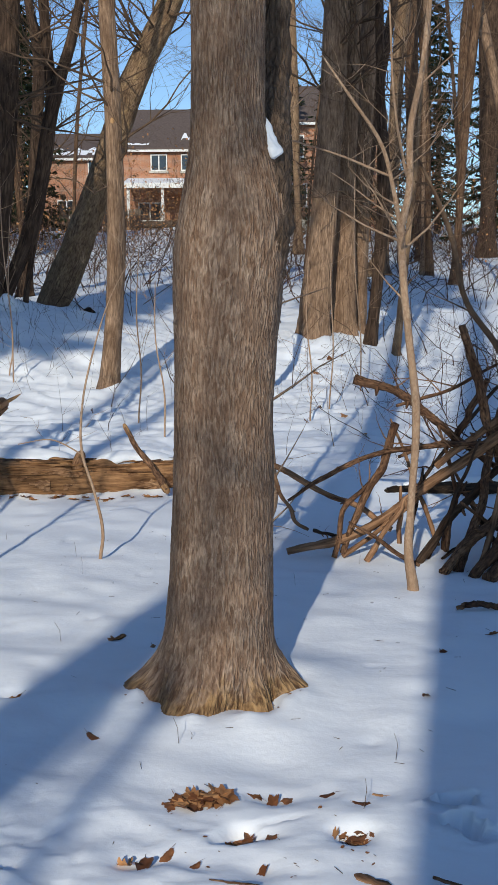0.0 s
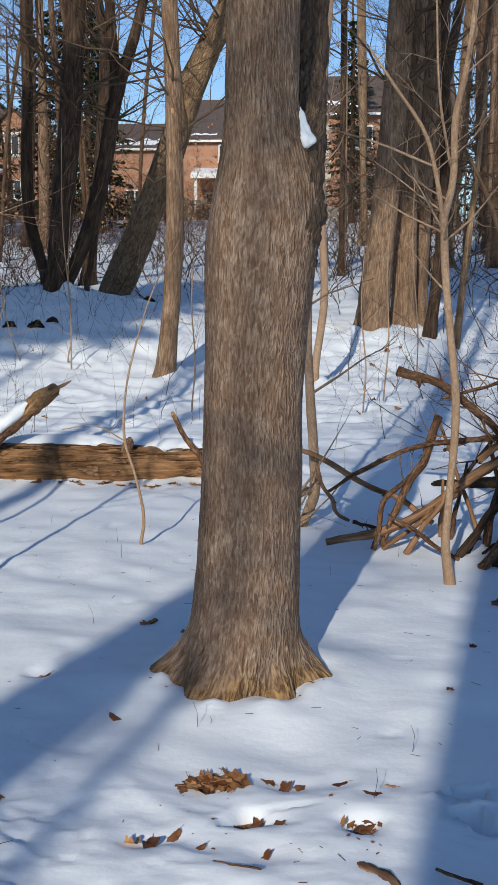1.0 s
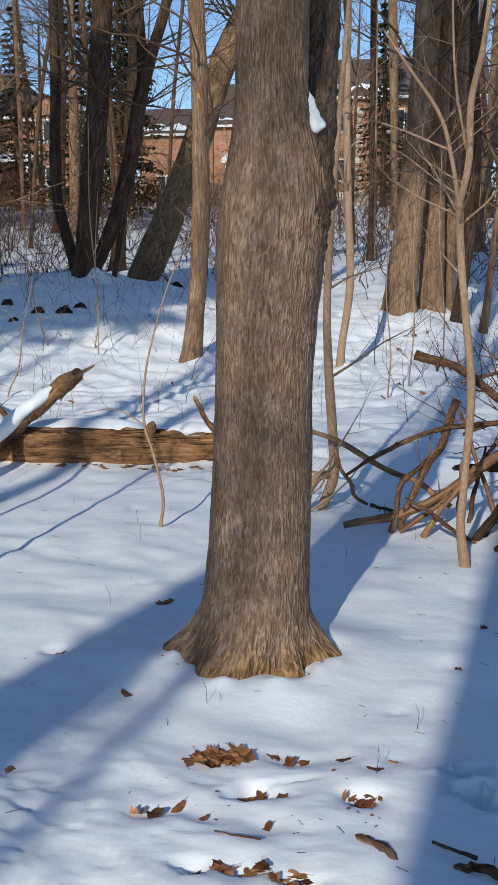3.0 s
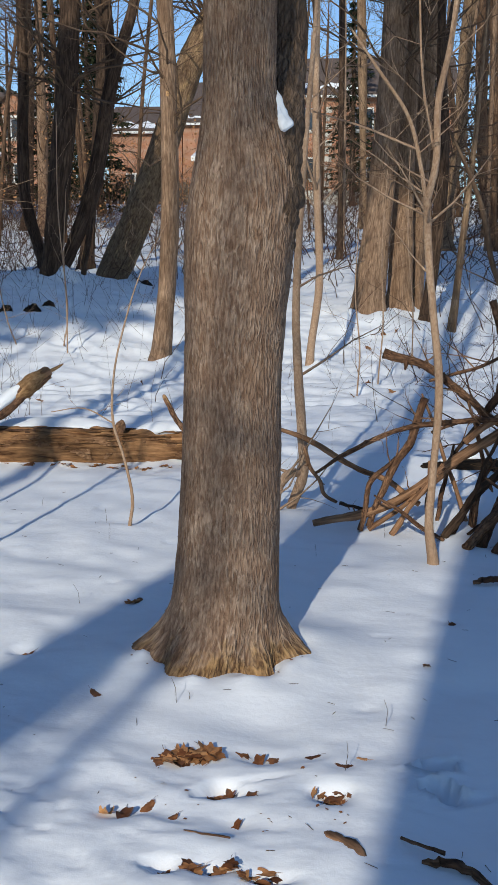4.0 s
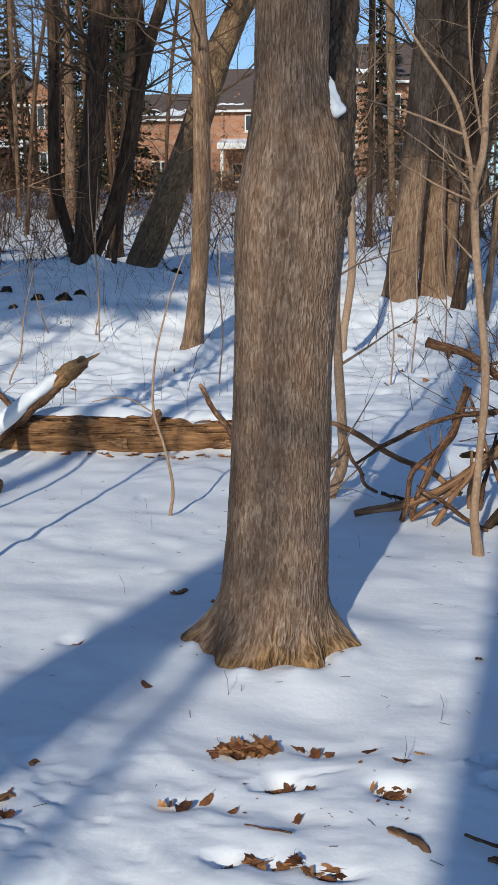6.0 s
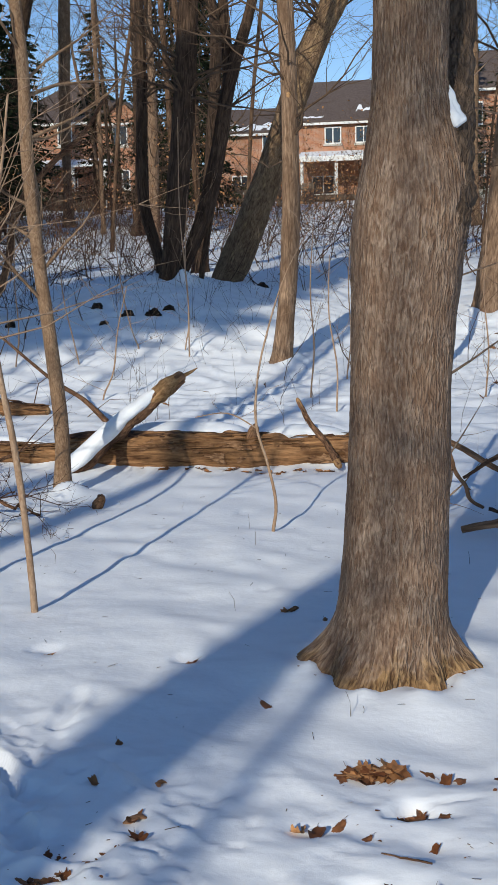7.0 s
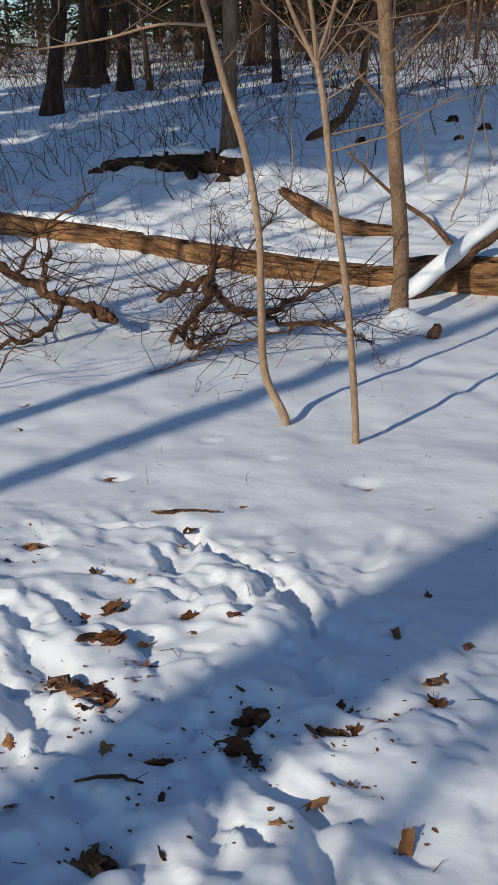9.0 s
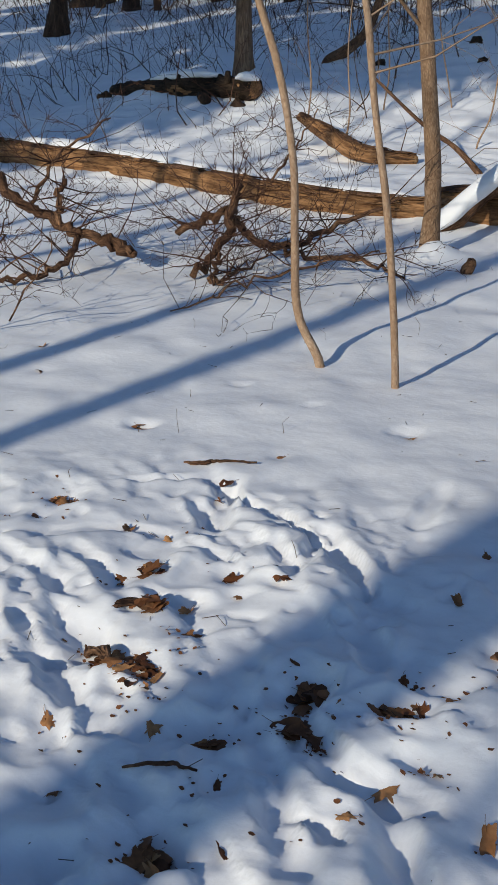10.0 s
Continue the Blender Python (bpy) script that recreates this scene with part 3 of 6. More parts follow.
def maple():
    ob = thing("maple_tree", (-0.165, 4.15, 0), "large grey-brown maple with a forked bulging trunk in snow", "tree")
    prof_z = [-0.25, -0.04, 0.02, 0.08, 0.15, 0.27, 0.52, 0.76, 1.0, 1.24, 1.47, 1.59, 1.70, 1.82, 1.93, 2.04, 2.15, 2.26, 2.38, 2.59, 2.81, 4.5, 7.0, 10.0, 14.0]
    prof_r = [0.33, 0.298, 0.280, 0.262, 0.246, 0.229, 0.216, 0.211, 0.206, 0.206, 0.212, 0.220, 0.226, 0.230, 0.223, 0.202, 0.176, 0.155, 0.145, 0.143, 0.145, 0.138, 0.12, 0.09, 0.03]
    prof_x = [-0.17, -0.165, -0.157, -0.148, -0.140, -0.132, -0.120, -0.111, -0.107, -0.103, -0.096, -0.088, -0.084, -0.076, -0.068, -0.070, -0.074, -0.076, -0.078, -0.073, -0.070, -0.12, -0.3, -0.4, -0.5]
    prof_y = [4.12, 4.12, 4.13, 4.14, 4.16, 4.17, 4.18, 4.19, 4.19, 4.2, 4.2, 4.2, 4.2, 4.2, 4.2, 4.2, 4.2, 4.18, 4.16, 4.14, 4.12, 4.0, 3.7, 3.4, 3.0]
    zs = np.concatenate([np.arange(-0.2, 3.2, 0.0078), np.arange(3.2, 14, 0.15)])
    sides = 560
    a = np.arange(sides) / sides * 2 * np.pi
    A, Z = np.meshgrid(a, zs)
    R, CX, CY = (np.interp(Z, prof_z, q) for q in (prof_r, prof_x, prof_y))
    # buttress roots towards the ground
    flare = np.clip((0.30 - Z) / 0.35, 0, 1) ** 2
    R = R * (1 + flare * (0.05 * np.cos(3 * A + 0.4) + 0.05 * np.cos(5 * A + 2.0) + 0.04 * np.cos(9 * A) + 0.30 * (noise3(np.stack([np.cos(A) * 4, np.sin(A) * 4, Z * 7], -1), 26) - 0.5)))
    # two toes of root that run out sideways, and lesser ones between
    for at, far, wide, tall in ((math.pi + 0.05, 0.115, 0.30, 0.20), (-0.05, 0.125, 0.26, 0.19), (-2.2, 0.05, 0.22, 0.16), (-1.75, 0.035, 0.16, 0.12), (-0.85, 0.035, 0.2, 0.12), (1.6, 0.08, 0.4, 0.2)):
        gap = (A - at + math.pi) % (2 * math.pi) - math.pi
        R = R + far * np.exp(-(gap / wide) ** 2) * np.clip(1 - (Z - 0.02) / tall, 0, 1.3) ** 1.5
    # burrs and slow swellings
    c = np.stack([np.cos(A) * 1.2, np.sin(A) * 1.2, Z * 1.6], -1)
    R = R * (1 + 0.05 * (noise3(c, 21) - 0.5) * np.clip(3.3 - Z, 0.3, 1) + 0.03 * (noise3(c * 2.7, 22) - 0.5))
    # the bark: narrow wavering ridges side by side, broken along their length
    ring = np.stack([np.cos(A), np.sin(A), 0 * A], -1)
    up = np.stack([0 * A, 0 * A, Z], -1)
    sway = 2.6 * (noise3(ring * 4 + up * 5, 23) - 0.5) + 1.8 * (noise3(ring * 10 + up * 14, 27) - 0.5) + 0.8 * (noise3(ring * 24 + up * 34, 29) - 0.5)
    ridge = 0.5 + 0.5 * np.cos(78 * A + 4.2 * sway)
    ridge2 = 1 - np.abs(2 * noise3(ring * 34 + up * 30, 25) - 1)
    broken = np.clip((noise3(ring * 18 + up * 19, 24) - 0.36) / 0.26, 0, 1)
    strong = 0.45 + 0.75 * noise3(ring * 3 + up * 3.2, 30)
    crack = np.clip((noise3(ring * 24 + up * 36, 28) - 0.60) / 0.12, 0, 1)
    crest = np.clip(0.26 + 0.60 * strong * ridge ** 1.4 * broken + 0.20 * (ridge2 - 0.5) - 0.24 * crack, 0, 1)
    rough = 0.0075 + 0.018 * flare + 0.006 * np.exp(-((A - 0.3 + 0) % (2 * np.pi) - 0.0) ** 2 * 3) + 0.010 * np.exp(-((Z - 2.0) / 0.35) ** 2) * np.clip(np.cos(A - 0.15), 0, 1)
    R = R + 0.35 * rough * (crest - 0.4) + 0.35 * rough * (ridge2 ** 2 - 0.3)
    # the swollen seam under the fork
    R = R + 0.02 * np.exp(-((Z - 2.12) / 0.16) ** 2) * np.clip(np.cos(A + 0.2), 0, 1) ** 2
    g = Geo()
    n, s = len(zs), sides
    i, j = np.meshgrid(np.arange(n - 1), np.arange(s), indexing="ij")
    kk = (j + 1) % s
    g.add(np.stack([CX + R * np.cos(A), CY + R * np.sin(A), Z], -1).reshape(-1, 3), np.stack([i * s + j, i * s + kk, (i + 1) * s + kk, (i + 1) * s + j], -1).reshape(-1, 4),
          None, np.stack([0.21 * np.cos(A), 0.21 * np.sin(A), Z], -1).reshape(-1, 3))
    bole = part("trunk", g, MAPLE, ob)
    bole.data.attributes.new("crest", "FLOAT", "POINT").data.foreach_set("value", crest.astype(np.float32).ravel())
    g = Geo()
    tube(g, spline([(-0.04, 4.2, 1.6, 0.15), (-0.02, 4.2, 1.78, 0.175), (0.012, 4.21, 1.95, 0.168), (0.04, 4.25, 2.12, 0.140), (0.068, 4.36, 2.3, 0.112), (0.082, 4.46, 2.5, 0.102), (0.088, 4.53, 2.9, 0.1), (0.12, 4.6, 4.0, 0.095), (0.3, 4.8, 7.0, 0.07), (0.5, 5.0, 11.0, 0.03)], 40), 72, 0.10, 31, True, 1.0, 26.0)
    part("stem", g, STEM, ob, "rough-barked second stem, its bark darkened for shade")
    g = Geo()
    rng = random.Random(5)
    for z in (5.5, 6.5, 7.4, 8.2, 9.0, 10.0, 11.0):
        ang = rng.uniform(0, 6.28)
        grow(g, (-0.2, 3.9, z), (math.cos(ang), math.sin(ang), 0.9), rng.uniform(2, 3.5), 0.045, 2, rng)
    part("crown", g, TWIG, ob)


def grow(g, p, d, length, r, levels, rng, up=0.05, sides=4, spread=0.22, kids=5):
    """A limb that wanders and splits into thinner ones."""
    n = max(3, min(8, int(length / 0.3)))
    p, d = np.array(p, float), np.array(d, float)
    d /= np.linalg.norm(d)
    rows, ways = [(*p, r)], [d]
    for i in range(n):
        d = d + np.array([rng.gauss(0, spread), rng.gauss(0, spread), rng.gauss(up, spread)])
        d /= np.linalg.norm(d)
        p = p + d * length / n
        rows.append((*p, r * (1 - 0.8 * (i + 1) / n)))
        ways.append(d)
    tube(g, rows, sides, cap=False, seed=rng.randrange(9))
    if levels:
        for _ in range(kids):
            i = rng.randrange(max(1, n // 4), n + 1)
            w = ways[i] + np.array([rng.gauss(0, 0.7), rng.gauss(0, 0.7), rng.gauss(0.15, 0.5)])
            grow(g, rows[i][:3], w, length * rng.uniform(0.3, 0.55), max(0.0022, 0.00016 * p[1], r * (1 - 0.7 * i / n) * 0.5), levels - 1, rng, up, 3, spread, max(3, kids - 1))


def wild_tree(name, label, rows, material, seed, limbs=10, first=2.5, reach=2.2, twigs=None, height=None, sides=20, group="woodland trees", levels=2, flare=1.25, roots=1.1):
    """A forest tree on a given line of trunk: rows of x, y, z, radius. It tapers on above them and carries a crown."""
    rows = [list(q) for q in rows]
    rows[0][2] = ground_z(rows[0][0], rows[0][1]) - 0.03
    base = (rows[0][0], rows[0][1], rows[0][2])
    low = [rows[0][0], rows[0][1], rows[0][2] - 0.25, rows[0][3] * flare * 1.15]
    foot = [rows[0][0], rows[0][1], rows[0][2], rows[0][3] * flare]
    k = min(0.5, 0.35 * (rows[1][2] - rows[0][2]))
    f = k / max(0.2, rows[1][2] - rows[0][2])
    over = [rows[0][q] + (rows[1][q] - rows[0][q]) * f for q in range(3)] + [rows[0][3]]
    d = np.array(rows[-1][:3]) - np.array(rows[-2][:3])
    d = d / np.linalg.norm(d) + np.array([0, 0, 0.4])
    d /= np.linalg.norm(d)
    total = height or (base[2] + rows[0][3] * 45 + 4)
    rest = max(1.0, total - rows[-1][2])
    top = [[*(np.array(rows[-1][:3]) + d * rest * t), rows[-1][3] * (1 - 0.8 * t)] for t in (0.35, 0.7, 1.0)]
    line = spline([low, foot, over] + rows[1:] + top, 8 if base[1] < 25 else 6)
    ob = thing(name, base, label, "tree", group)
    g = Geo()
    tube(g, line, max(sides, 28) if base[1] < 25 else sides, 0.09, seed, False, 1.0, 3.0, 0.035 if group == "woodland trees" else 0.0, roots)
    part("trunk", g, material, ob)
    rng = random.Random(seed)
    g = Geo()
    line = line[line[:, 2] > base[2] + (0.75 * first if levels > 1 else first)]
    for _ in range(int(limbs * ((1.7 if group == "woodland trees" else 1.2) if levels > 1 else 1))):
        q = line[int(len(line) * rng.random() ** 1.7)]
        ang = rng.uniform(0, 2 * math.pi)
        grow(g, q[:3], (math.cos(ang), math.sin(ang), rng.uniform(0.1, 0.9)), reach * rng.uniform(0.6, 1.4), min(q[3] * 0.35, 0.007 + 0.006 * reach), levels, rng)
    if g.n:
        part("crown", g, twigs or TWIG, ob)
    return ob


def sapling(label, rows, seed, branches=(), twigs=5, material=None, sides=12, reach=0.6, low=0.35, name="sapling"):
    """A young tree: one thin crooked stem, its forks, and side twigs."""
    rows = [list(q) for q in rows]
    rows[0][2] = ground_z(rows[0][0], rows[0][1])
    base = tuple(rows[0][:3])
    ob = thing(name, base, label, "tree", "saplings")
    under = [rows[0][0], rows[0][1], rows[0][2] - 0.12, rows[0][3] * 1.1]
    line = spline([under] + rows, 6)
    g = Geo()
    tube(g, line, sides, 0.06, seed, True, 1.0, 9.0)
    part("stem", g, material or SMOOTH_BARK, ob)
    rng = random.Random(seed)
    lines = [line[int(len(line) * low):]]
    for b in branches:
        g = Geo()
        bl = spline(b, 5)
        tube(g, bl, 9, 0.05, seed + 1, True, 1.0, 9.0)
        part("branch", g, material or SMOOTH_BARK, ob)
        lines.append(bl)
    for li in lines:
        for _ in range(twigs):
            q = li[rng.randrange(len(li))]
            ang = rng.uniform(0, 6.28)
            tw = Geo()
            grow(tw, q[:3], (math.cos(ang), math.sin(ang), rng.uniform(0.2, 1.2)), reach * rng.uniform(0.5, 1.3), q[3] * 0.35, 1, rng, 0.06, 4, 0.16, 3)
            part("twig", tw, material or SMOOTH_BARK, ob)
    return ob


maple()

# snow lodged in the fork of the maple
g = Geo()
tube(g, spline([(0.046, 4.19, 2.36, 0.012), (0.056, 4.17, 2.325, 0.030), (0.070, 4.155, 2.285, 0.038), (0.086, 4.145, 2.24, 0.043), (0.100, 4.14, 2.205, 0.044), (0.108, 4.14, 2.19, 0.036)], 6), 22, 0.32, 7, True, 0.85, 16.0)
tagged(part("snow_lump", g, SNOW), "small white lump of snow lodged in the tree fork", "snow")

# ---------------------------------------------------------------- young trees of the clearing
sapling("slender tan sapling with a crooked foot, bare in snow", [(-2.38, 4.79, 0, 0.024), (-2.49, 4.79, 0.22, 0.021), (-2.51, 4.79, 0.59, 0.020), (-2.51, 4.79, 0.93, 0.018), (-2.58, 4.79, 1.37, 0.018),
        (-2.70, 4.79, 1.74, 0.017), (-2.75, 4.79, 1.94, 0.015), (-2.83, 4.79, 2.23, 0.014), (-2.86, 4.79, 2.61, 0.012), (-2.95, 4.8, 3.4, 0.007)], 41,
        [[(-2.745, 4.79, 1.93, 0.008), (-2.95, 4.75, 1.95, 0.007), (-3.3, 4.7, 1.90, 0.006), (-3.8, 4.62, 1.86, 0.004)]], 4, low=0.6)
sapling("slim tan sapling forking above head height, bare", [(-1.93, 4.65, 0, 0.018), (-1.95, 4.65, 0.39, 0.017), (-1.99, 4.65, 0.82, 0.017), (-2.05, 4.65, 1.21, 0.015), (-2.10, 4.65, 1.64, 0.015), (-2.12, 4.65, 1.74, 0.013)], 42,
        [[(-2.11, 4.65, 1.70, 0.012), (-2.22, 4.65, 1.91, 0.010), (-2.42, 4.65, 2.32, 0.009), (-2.71, 4.6, 2.58, 0.006), (-3.1, 4.6, 2.8, 0.004)],
         [(-2.11, 4.65, 1.70, 0.013), (-2.17, 4.65, 2.07, 0.010), (-2.29, 4.65, 2.36, 0.009), (-2.37, 4.7, 2.54, 0.007), (-2.7, 4.75, 3.2, 0.004)],
         [(-2.12, 4.65, 1.74, 0.009), (-2.02, 4.68, 2.05, 0.008), (-1.95, 4.7, 2.5, 0.005)]], 9, low=0.7, reach=0.8)
sapling("young smooth-barked tree with a stout lower stem", [(-2.77, 7.40, 0, 0.075), (-2.76, 7.40, 0.3, 0.060), (-2.76, 7.40, 0.51, 0.057), (-2.81, 7.40, 1.13, 0.053), (-2.88, 7.40, 1.82, 0.049), (-2.93, 7.40, 2.58, 0.048), (-2.93, 7.40, 3.20, 0.045),
        (-2.98, 7.40, 3.81, 0.044), (-3.05, 7.4, 5.5, 0.03), (-3.1, 7.4, 7.5, 0.01)], 43, [], 14, YOUNG_BARK, 18, 1.1, 0.45)
sapling("thin curved grey whip rising from snow", [(-0.96, 6.35, 0, 0.012), (-0.94, 6.35, 0.15, 0.011), (-0.99, 6.35, 0.45, 0.009), (-1.06, 6.35, 0.70, 0.009), (-1.05, 6.35, 0.99, 0.007), (-0.97, 6.35, 1.34, 0.006), (-0.86, 6.35, 1.66, 0.004), (-0.7, 6.35, 1.95, 0.002)], 44,
        [[(-1.05, 6.35, 0.68, 0.005), (-1.25, 6.35, 0.78, 0.004), (-1.45, 6.3, 0.76, 0.003)]], 2, SMOOTH_BARK, 9, 0.3, 0.6)
sapling("tan sapling forking into two grey stems, bare", [(0.93, 5.62, 0, 0.034), (0.90, 5.62, 0.21, 0.026), (0.91, 5.62, 0.47, 0.022), (0.93, 5.62, 1.06, 0.023), (0.89, 5.62, 1.39, 0.021), (0.85, 5.62, 1.75, 0.022), (0.83, 5.62, 2.05, 0.023)], 45,
        [[(0.83, 5.62, 2.02, 0.014), (0.79, 5.62, 2.23, 0.012), (0.73, 5.62, 2.45, 0.011), (0.55, 5.62, 2.72, 0.008), (0.40, 5.62, 2.93, 0.005)],
         [(0.83, 5.62, 2.02, 0.022), (0.87, 5.62, 2.19, 0.020), (0.88, 5.62, 2.57, 0.019), (0.93, 5.62, 2.82, 0.016), (0.97, 5.62, 3.21, 0.014), (1.0, 5.6, 4.2, 0.007)],
         [(0.77, 5.62, 2.30, 0.007), (0.65, 5.62, 2.35, 0.007), (0.53, 5.62, 2.40, 0.006), (0.21, 5.62, 2.50, 0.004)],
         [(0.86, 5.62, 2.3, 0.008), (0.80, 5.62, 2.6, 0.007), (0.76, 5.64, 3.2, 0.005)]], 5, low=0.7)
sapling("arching grey sapling stem bent over the brush pile", [(1.85, 6.3, 0, 0.024), (1.72, 6.25, 0.9, 0.022), (1.52, 6.20, 1.35, 0.020), (1.33, 6.20, 1.61, 0.018), (1.21, 6.20, 2.06, 0.016), (1.08, 6.20, 2.35, 0.010), (1.0, 6.2, 2.5, 0.005)], 46, [], 4, TWIG, 10, 0.4, 0.5)
sapling("tan sapling with a hooked foot beside the maple", [(0.08, 7.07, 0, 0.034), (0.12, 7.07, 0.10, 0.038), (0.155, 7.07, 0.20, 0.038), (0.15, 7.07, 0.53, 0.036), (0.12, 7.07, 0.93, 0.032), (0.10, 7.07, 1.32, 0.028), (0.12, 7.07, 2.0, 0.024), (0.2, 7.1, 3.2, 0.016), (0.3, 7.1, 4.5, 0.008)], 47,
        [[(0.14, 7.07, 0.24, 0.030), (0.07, 7.0, 0.25, 0.034), (0.00, 6.97, 0.17, 0.032), (-0.03, 6.95, -0.02, 0.03)]], 5, low=0.5)
sapling("straight slim tan tree with sparse twigs", [(0.15, 14.24, 0, 0.064), (0.27, 14.24, 1.59, 0.056), (0.23, 14.24, 2.62, 0.052), (0.19, 14.24, 3.77, 0.048), (0.19, 14.24, 5.32, 0.041), (0.15, 14.2, 8, 0.02)], 48, [], 16, None, 12, 1.2, 0.2)
sapling("straight thin tan tree far in the wood", [(0.96, 30.58, 0, 0.077), (0.96, 30.58, 4.06, 0.069), (0.95, 30.58, 6.25, 0.060), (0.9, 30.6, 11, 0.03)], 49, [], 12, None, 10, 1.6, 0.3)
for i, (x, y, top, lean) in enumerate([(-3.3, 14.2, 3.9, -0.02), (-3.45, 14.6, 2.9, 0.03), (-4.1, 14.4, 2.6, -0.12), (-0.95, 11.3, 1.9, -0.04), (-4.75, 13.6, 2.2, -0.10), (-1.35, 12.3, 2.3, 0.02), (-1.0, 13.6, 2.4, 0.03),
                                       (0.75, 12.4, 2.2, -0.01), (1.05, 13.2, 3.0, 0.02), (-6.3, 12.6, 2.4, 0.02), (-5.6, 13.4, 2.6, 0.04), (-3.9, 12.0, 1.6, 0.22), (-5.2, 11.3, 1.9, 0.05), (-7.1, 15.6, 3.0, 0.03), (1.6, 14.5, 3.4, -0.03)]):
    sapling("hair-thin pale whip standing in snow", [(x, y, 0, 0.011), (x + lean * top * 0.3 + 0.03, y, 0.33 * top, 0.010), (x + lean * top * 0.7 - 0.03, y, 0.66 * top, 0.008), (x + lean * top, y, top, 0.005)], 60 + i, [], 5, SMOOTH_BARK, 7, 0.7, 0.3, "thin_sapling")

# ---------------------------------------------------------------- trees of the wood
wild_tree("tree", "straight grey-brown tree with an orange scar, foot in snow", [(-1.99, 14.36, 0.46, 0.146), (-1.93, 14.36, 1.0, 0.130), (-1.84, 14.36, 2.35, 0.130), (-1.85, 14.36, 4.26, 0.111), (-1.90, 14.36, 5.74, 0.105)], GREY_BARK, 101, 16, 3.6, flare=1.15, roots=0.5)
g = Geo()
tube(g, [(-1.86, 14.285, 4.06, 0.015), (-1.845, 14.28, 4.11, 0.042), (-1.84, 14.28, 4.16, 0.045), (-1.86, 14.285, 4.21, 0.015)], 10, 0.2, 3)
scar = part("bark_scar", g, CUT)
tagged(scar, "small orange scar of bare wood on bark", "scar")
wild_tree("leaning_tree", "thick leaning tan tree lit by sun", [(-4.02, 21, 1.5, 0.325), (-3.44, 21, 2.94, 0.305), (-2.88, 21, 4.39, 0.280), (-2.29, 21, 6.03, 0.265), (-1.52, 21, 7.54, 0.243)], LICHEN_BARK, 102, 16, 6.5, 3.2, height=15, flare=1.0, roots=0.5)
wild_tree("dark_tree", "stout dark tree standing on a snowy mound", [(-4.36, 17.4, 1.7, 0.16), (-4.22, 17.4, 2.68, 0.185), (-4.09, 17.4, 3.76, 0.19), (-3.98, 17.4, 5.03, 0.185), (-3.91, 17.4, 6.02, 0.17)], DARK_SHADED_BARK, 103, 14, 4.0, 2.8, height=15, flare=1.1, roots=0.6)
wild_tree("dark_tree", "slim dark tree close behind a stouter one", [(-4.52, 17.6, 1.7, 0.09), (-4.68, 17.9, 2.15, 0.10), (-4.90, 17.9, 3.0, 0.10), (-4.92, 17.9, 3.83, 0.098), (-4.88, 17.9, 5.13, 0.09), (-4.89, 17.9, 6.45, 0.08)], DARK_SHADED_BARK, 104, 10, 3.5, height=13, flare=1.1, roots=0.5)
wild_tree("dark_tree", "dark tree leaning away from its neighbour", [(-4.20, 17.55, 1.75, 0.115), (-3.81, 17.7, 2.7, 0.14), (-3.52, 17.7, 3.8, 0.135), (-3.30, 17.7, 4.94, 0.115), (-2.92, 17.7, 6.12, 0.085)], DARK_SHADED_BARK, 105, 12, 3.5, height=12, flare=1.1, roots=0.5)
wild_tree("dark_tree", "dark upright stem rising from a fork", [(-3.86, 17.72, 2.6, 0.05), (-3.45, 17.75, 4.2, 0.10), (-3.32, 17.75, 5.0, 0.10), (-3.38, 17.75, 6.2, 0.085)], DARK_SHADED_BARK, 132, 10, 5.0, height=12, flare=1.0, roots=0.1)
wild_tree("tree", "dark forked tree deeper in the wood", [(-5.25, 24, 1.6, 0.16), (-4.83, 24, 5.75, 0.138), (-4.76, 24, 7.55, 0.126), (-4.9, 24, 8.31, 0.1)], DARK_SHADED_BARK, 106, 14, 3.5, 2.6)
wild_tree("tree", "tall dark tree deep in the wood", [(-11.34, 40.73, 3.5, 0.283), (-11.21, 40.73, 9.29, 0.251), (-11.23, 40.73, 13.28, 0.208)], DARK_SHADED_BARK, 107, 16, 4, 3.5)
wild_tree("tree", "tall thin dark tree deep in the wood", [(-9.94, 37.64, 3.1, 0.217), (-9.87, 37.64, 6.74, 0.197), (-9.86, 37.64, 10.37, 0.111)], GREY_BARK, 108, 14, 3, 3.0)
wild_tree("tree", "brown tree beside the rotten log, in shade", [(-8.31, 14.5, 0.8, 0.13), (-8.16, 14.5, 4.38, 0.122), (-8.14, 14.5, 5.19, 0.120)], GREY_BARK, 109, 10, 2.5)
wild_tree("tree", "tall dark tree in the shaded wood", [(-19.40, 35.59, 2.9, 0.305), (-18.64, 35.59, 7.87, 0.283), (-17.92, 35.59, 12.63, 0.253)], DARK_SHADED_BARK, 110, 16, 3, 3.5)
wild_tree("tree", "dark tree in the shaded wood", [(-20.52, 41.89, 3.6, 0.286), (-19.73, 41.89, 8.83, 0.287), (-19.65, 41.89, 14.44, 0.267)], DARK_SHADED_BARK, 111, 16, 3, 3.5)
wild_tree("tree", "tall brown tree catching some sun", [(-18.64, 41.16, 3.5, 0.353), (-18.29, 41.16, 10.02, 0.306), (-18.00, 41.16, 14.09, 0.312)], GREY_BARK, 112, 16, 4, 3.5)
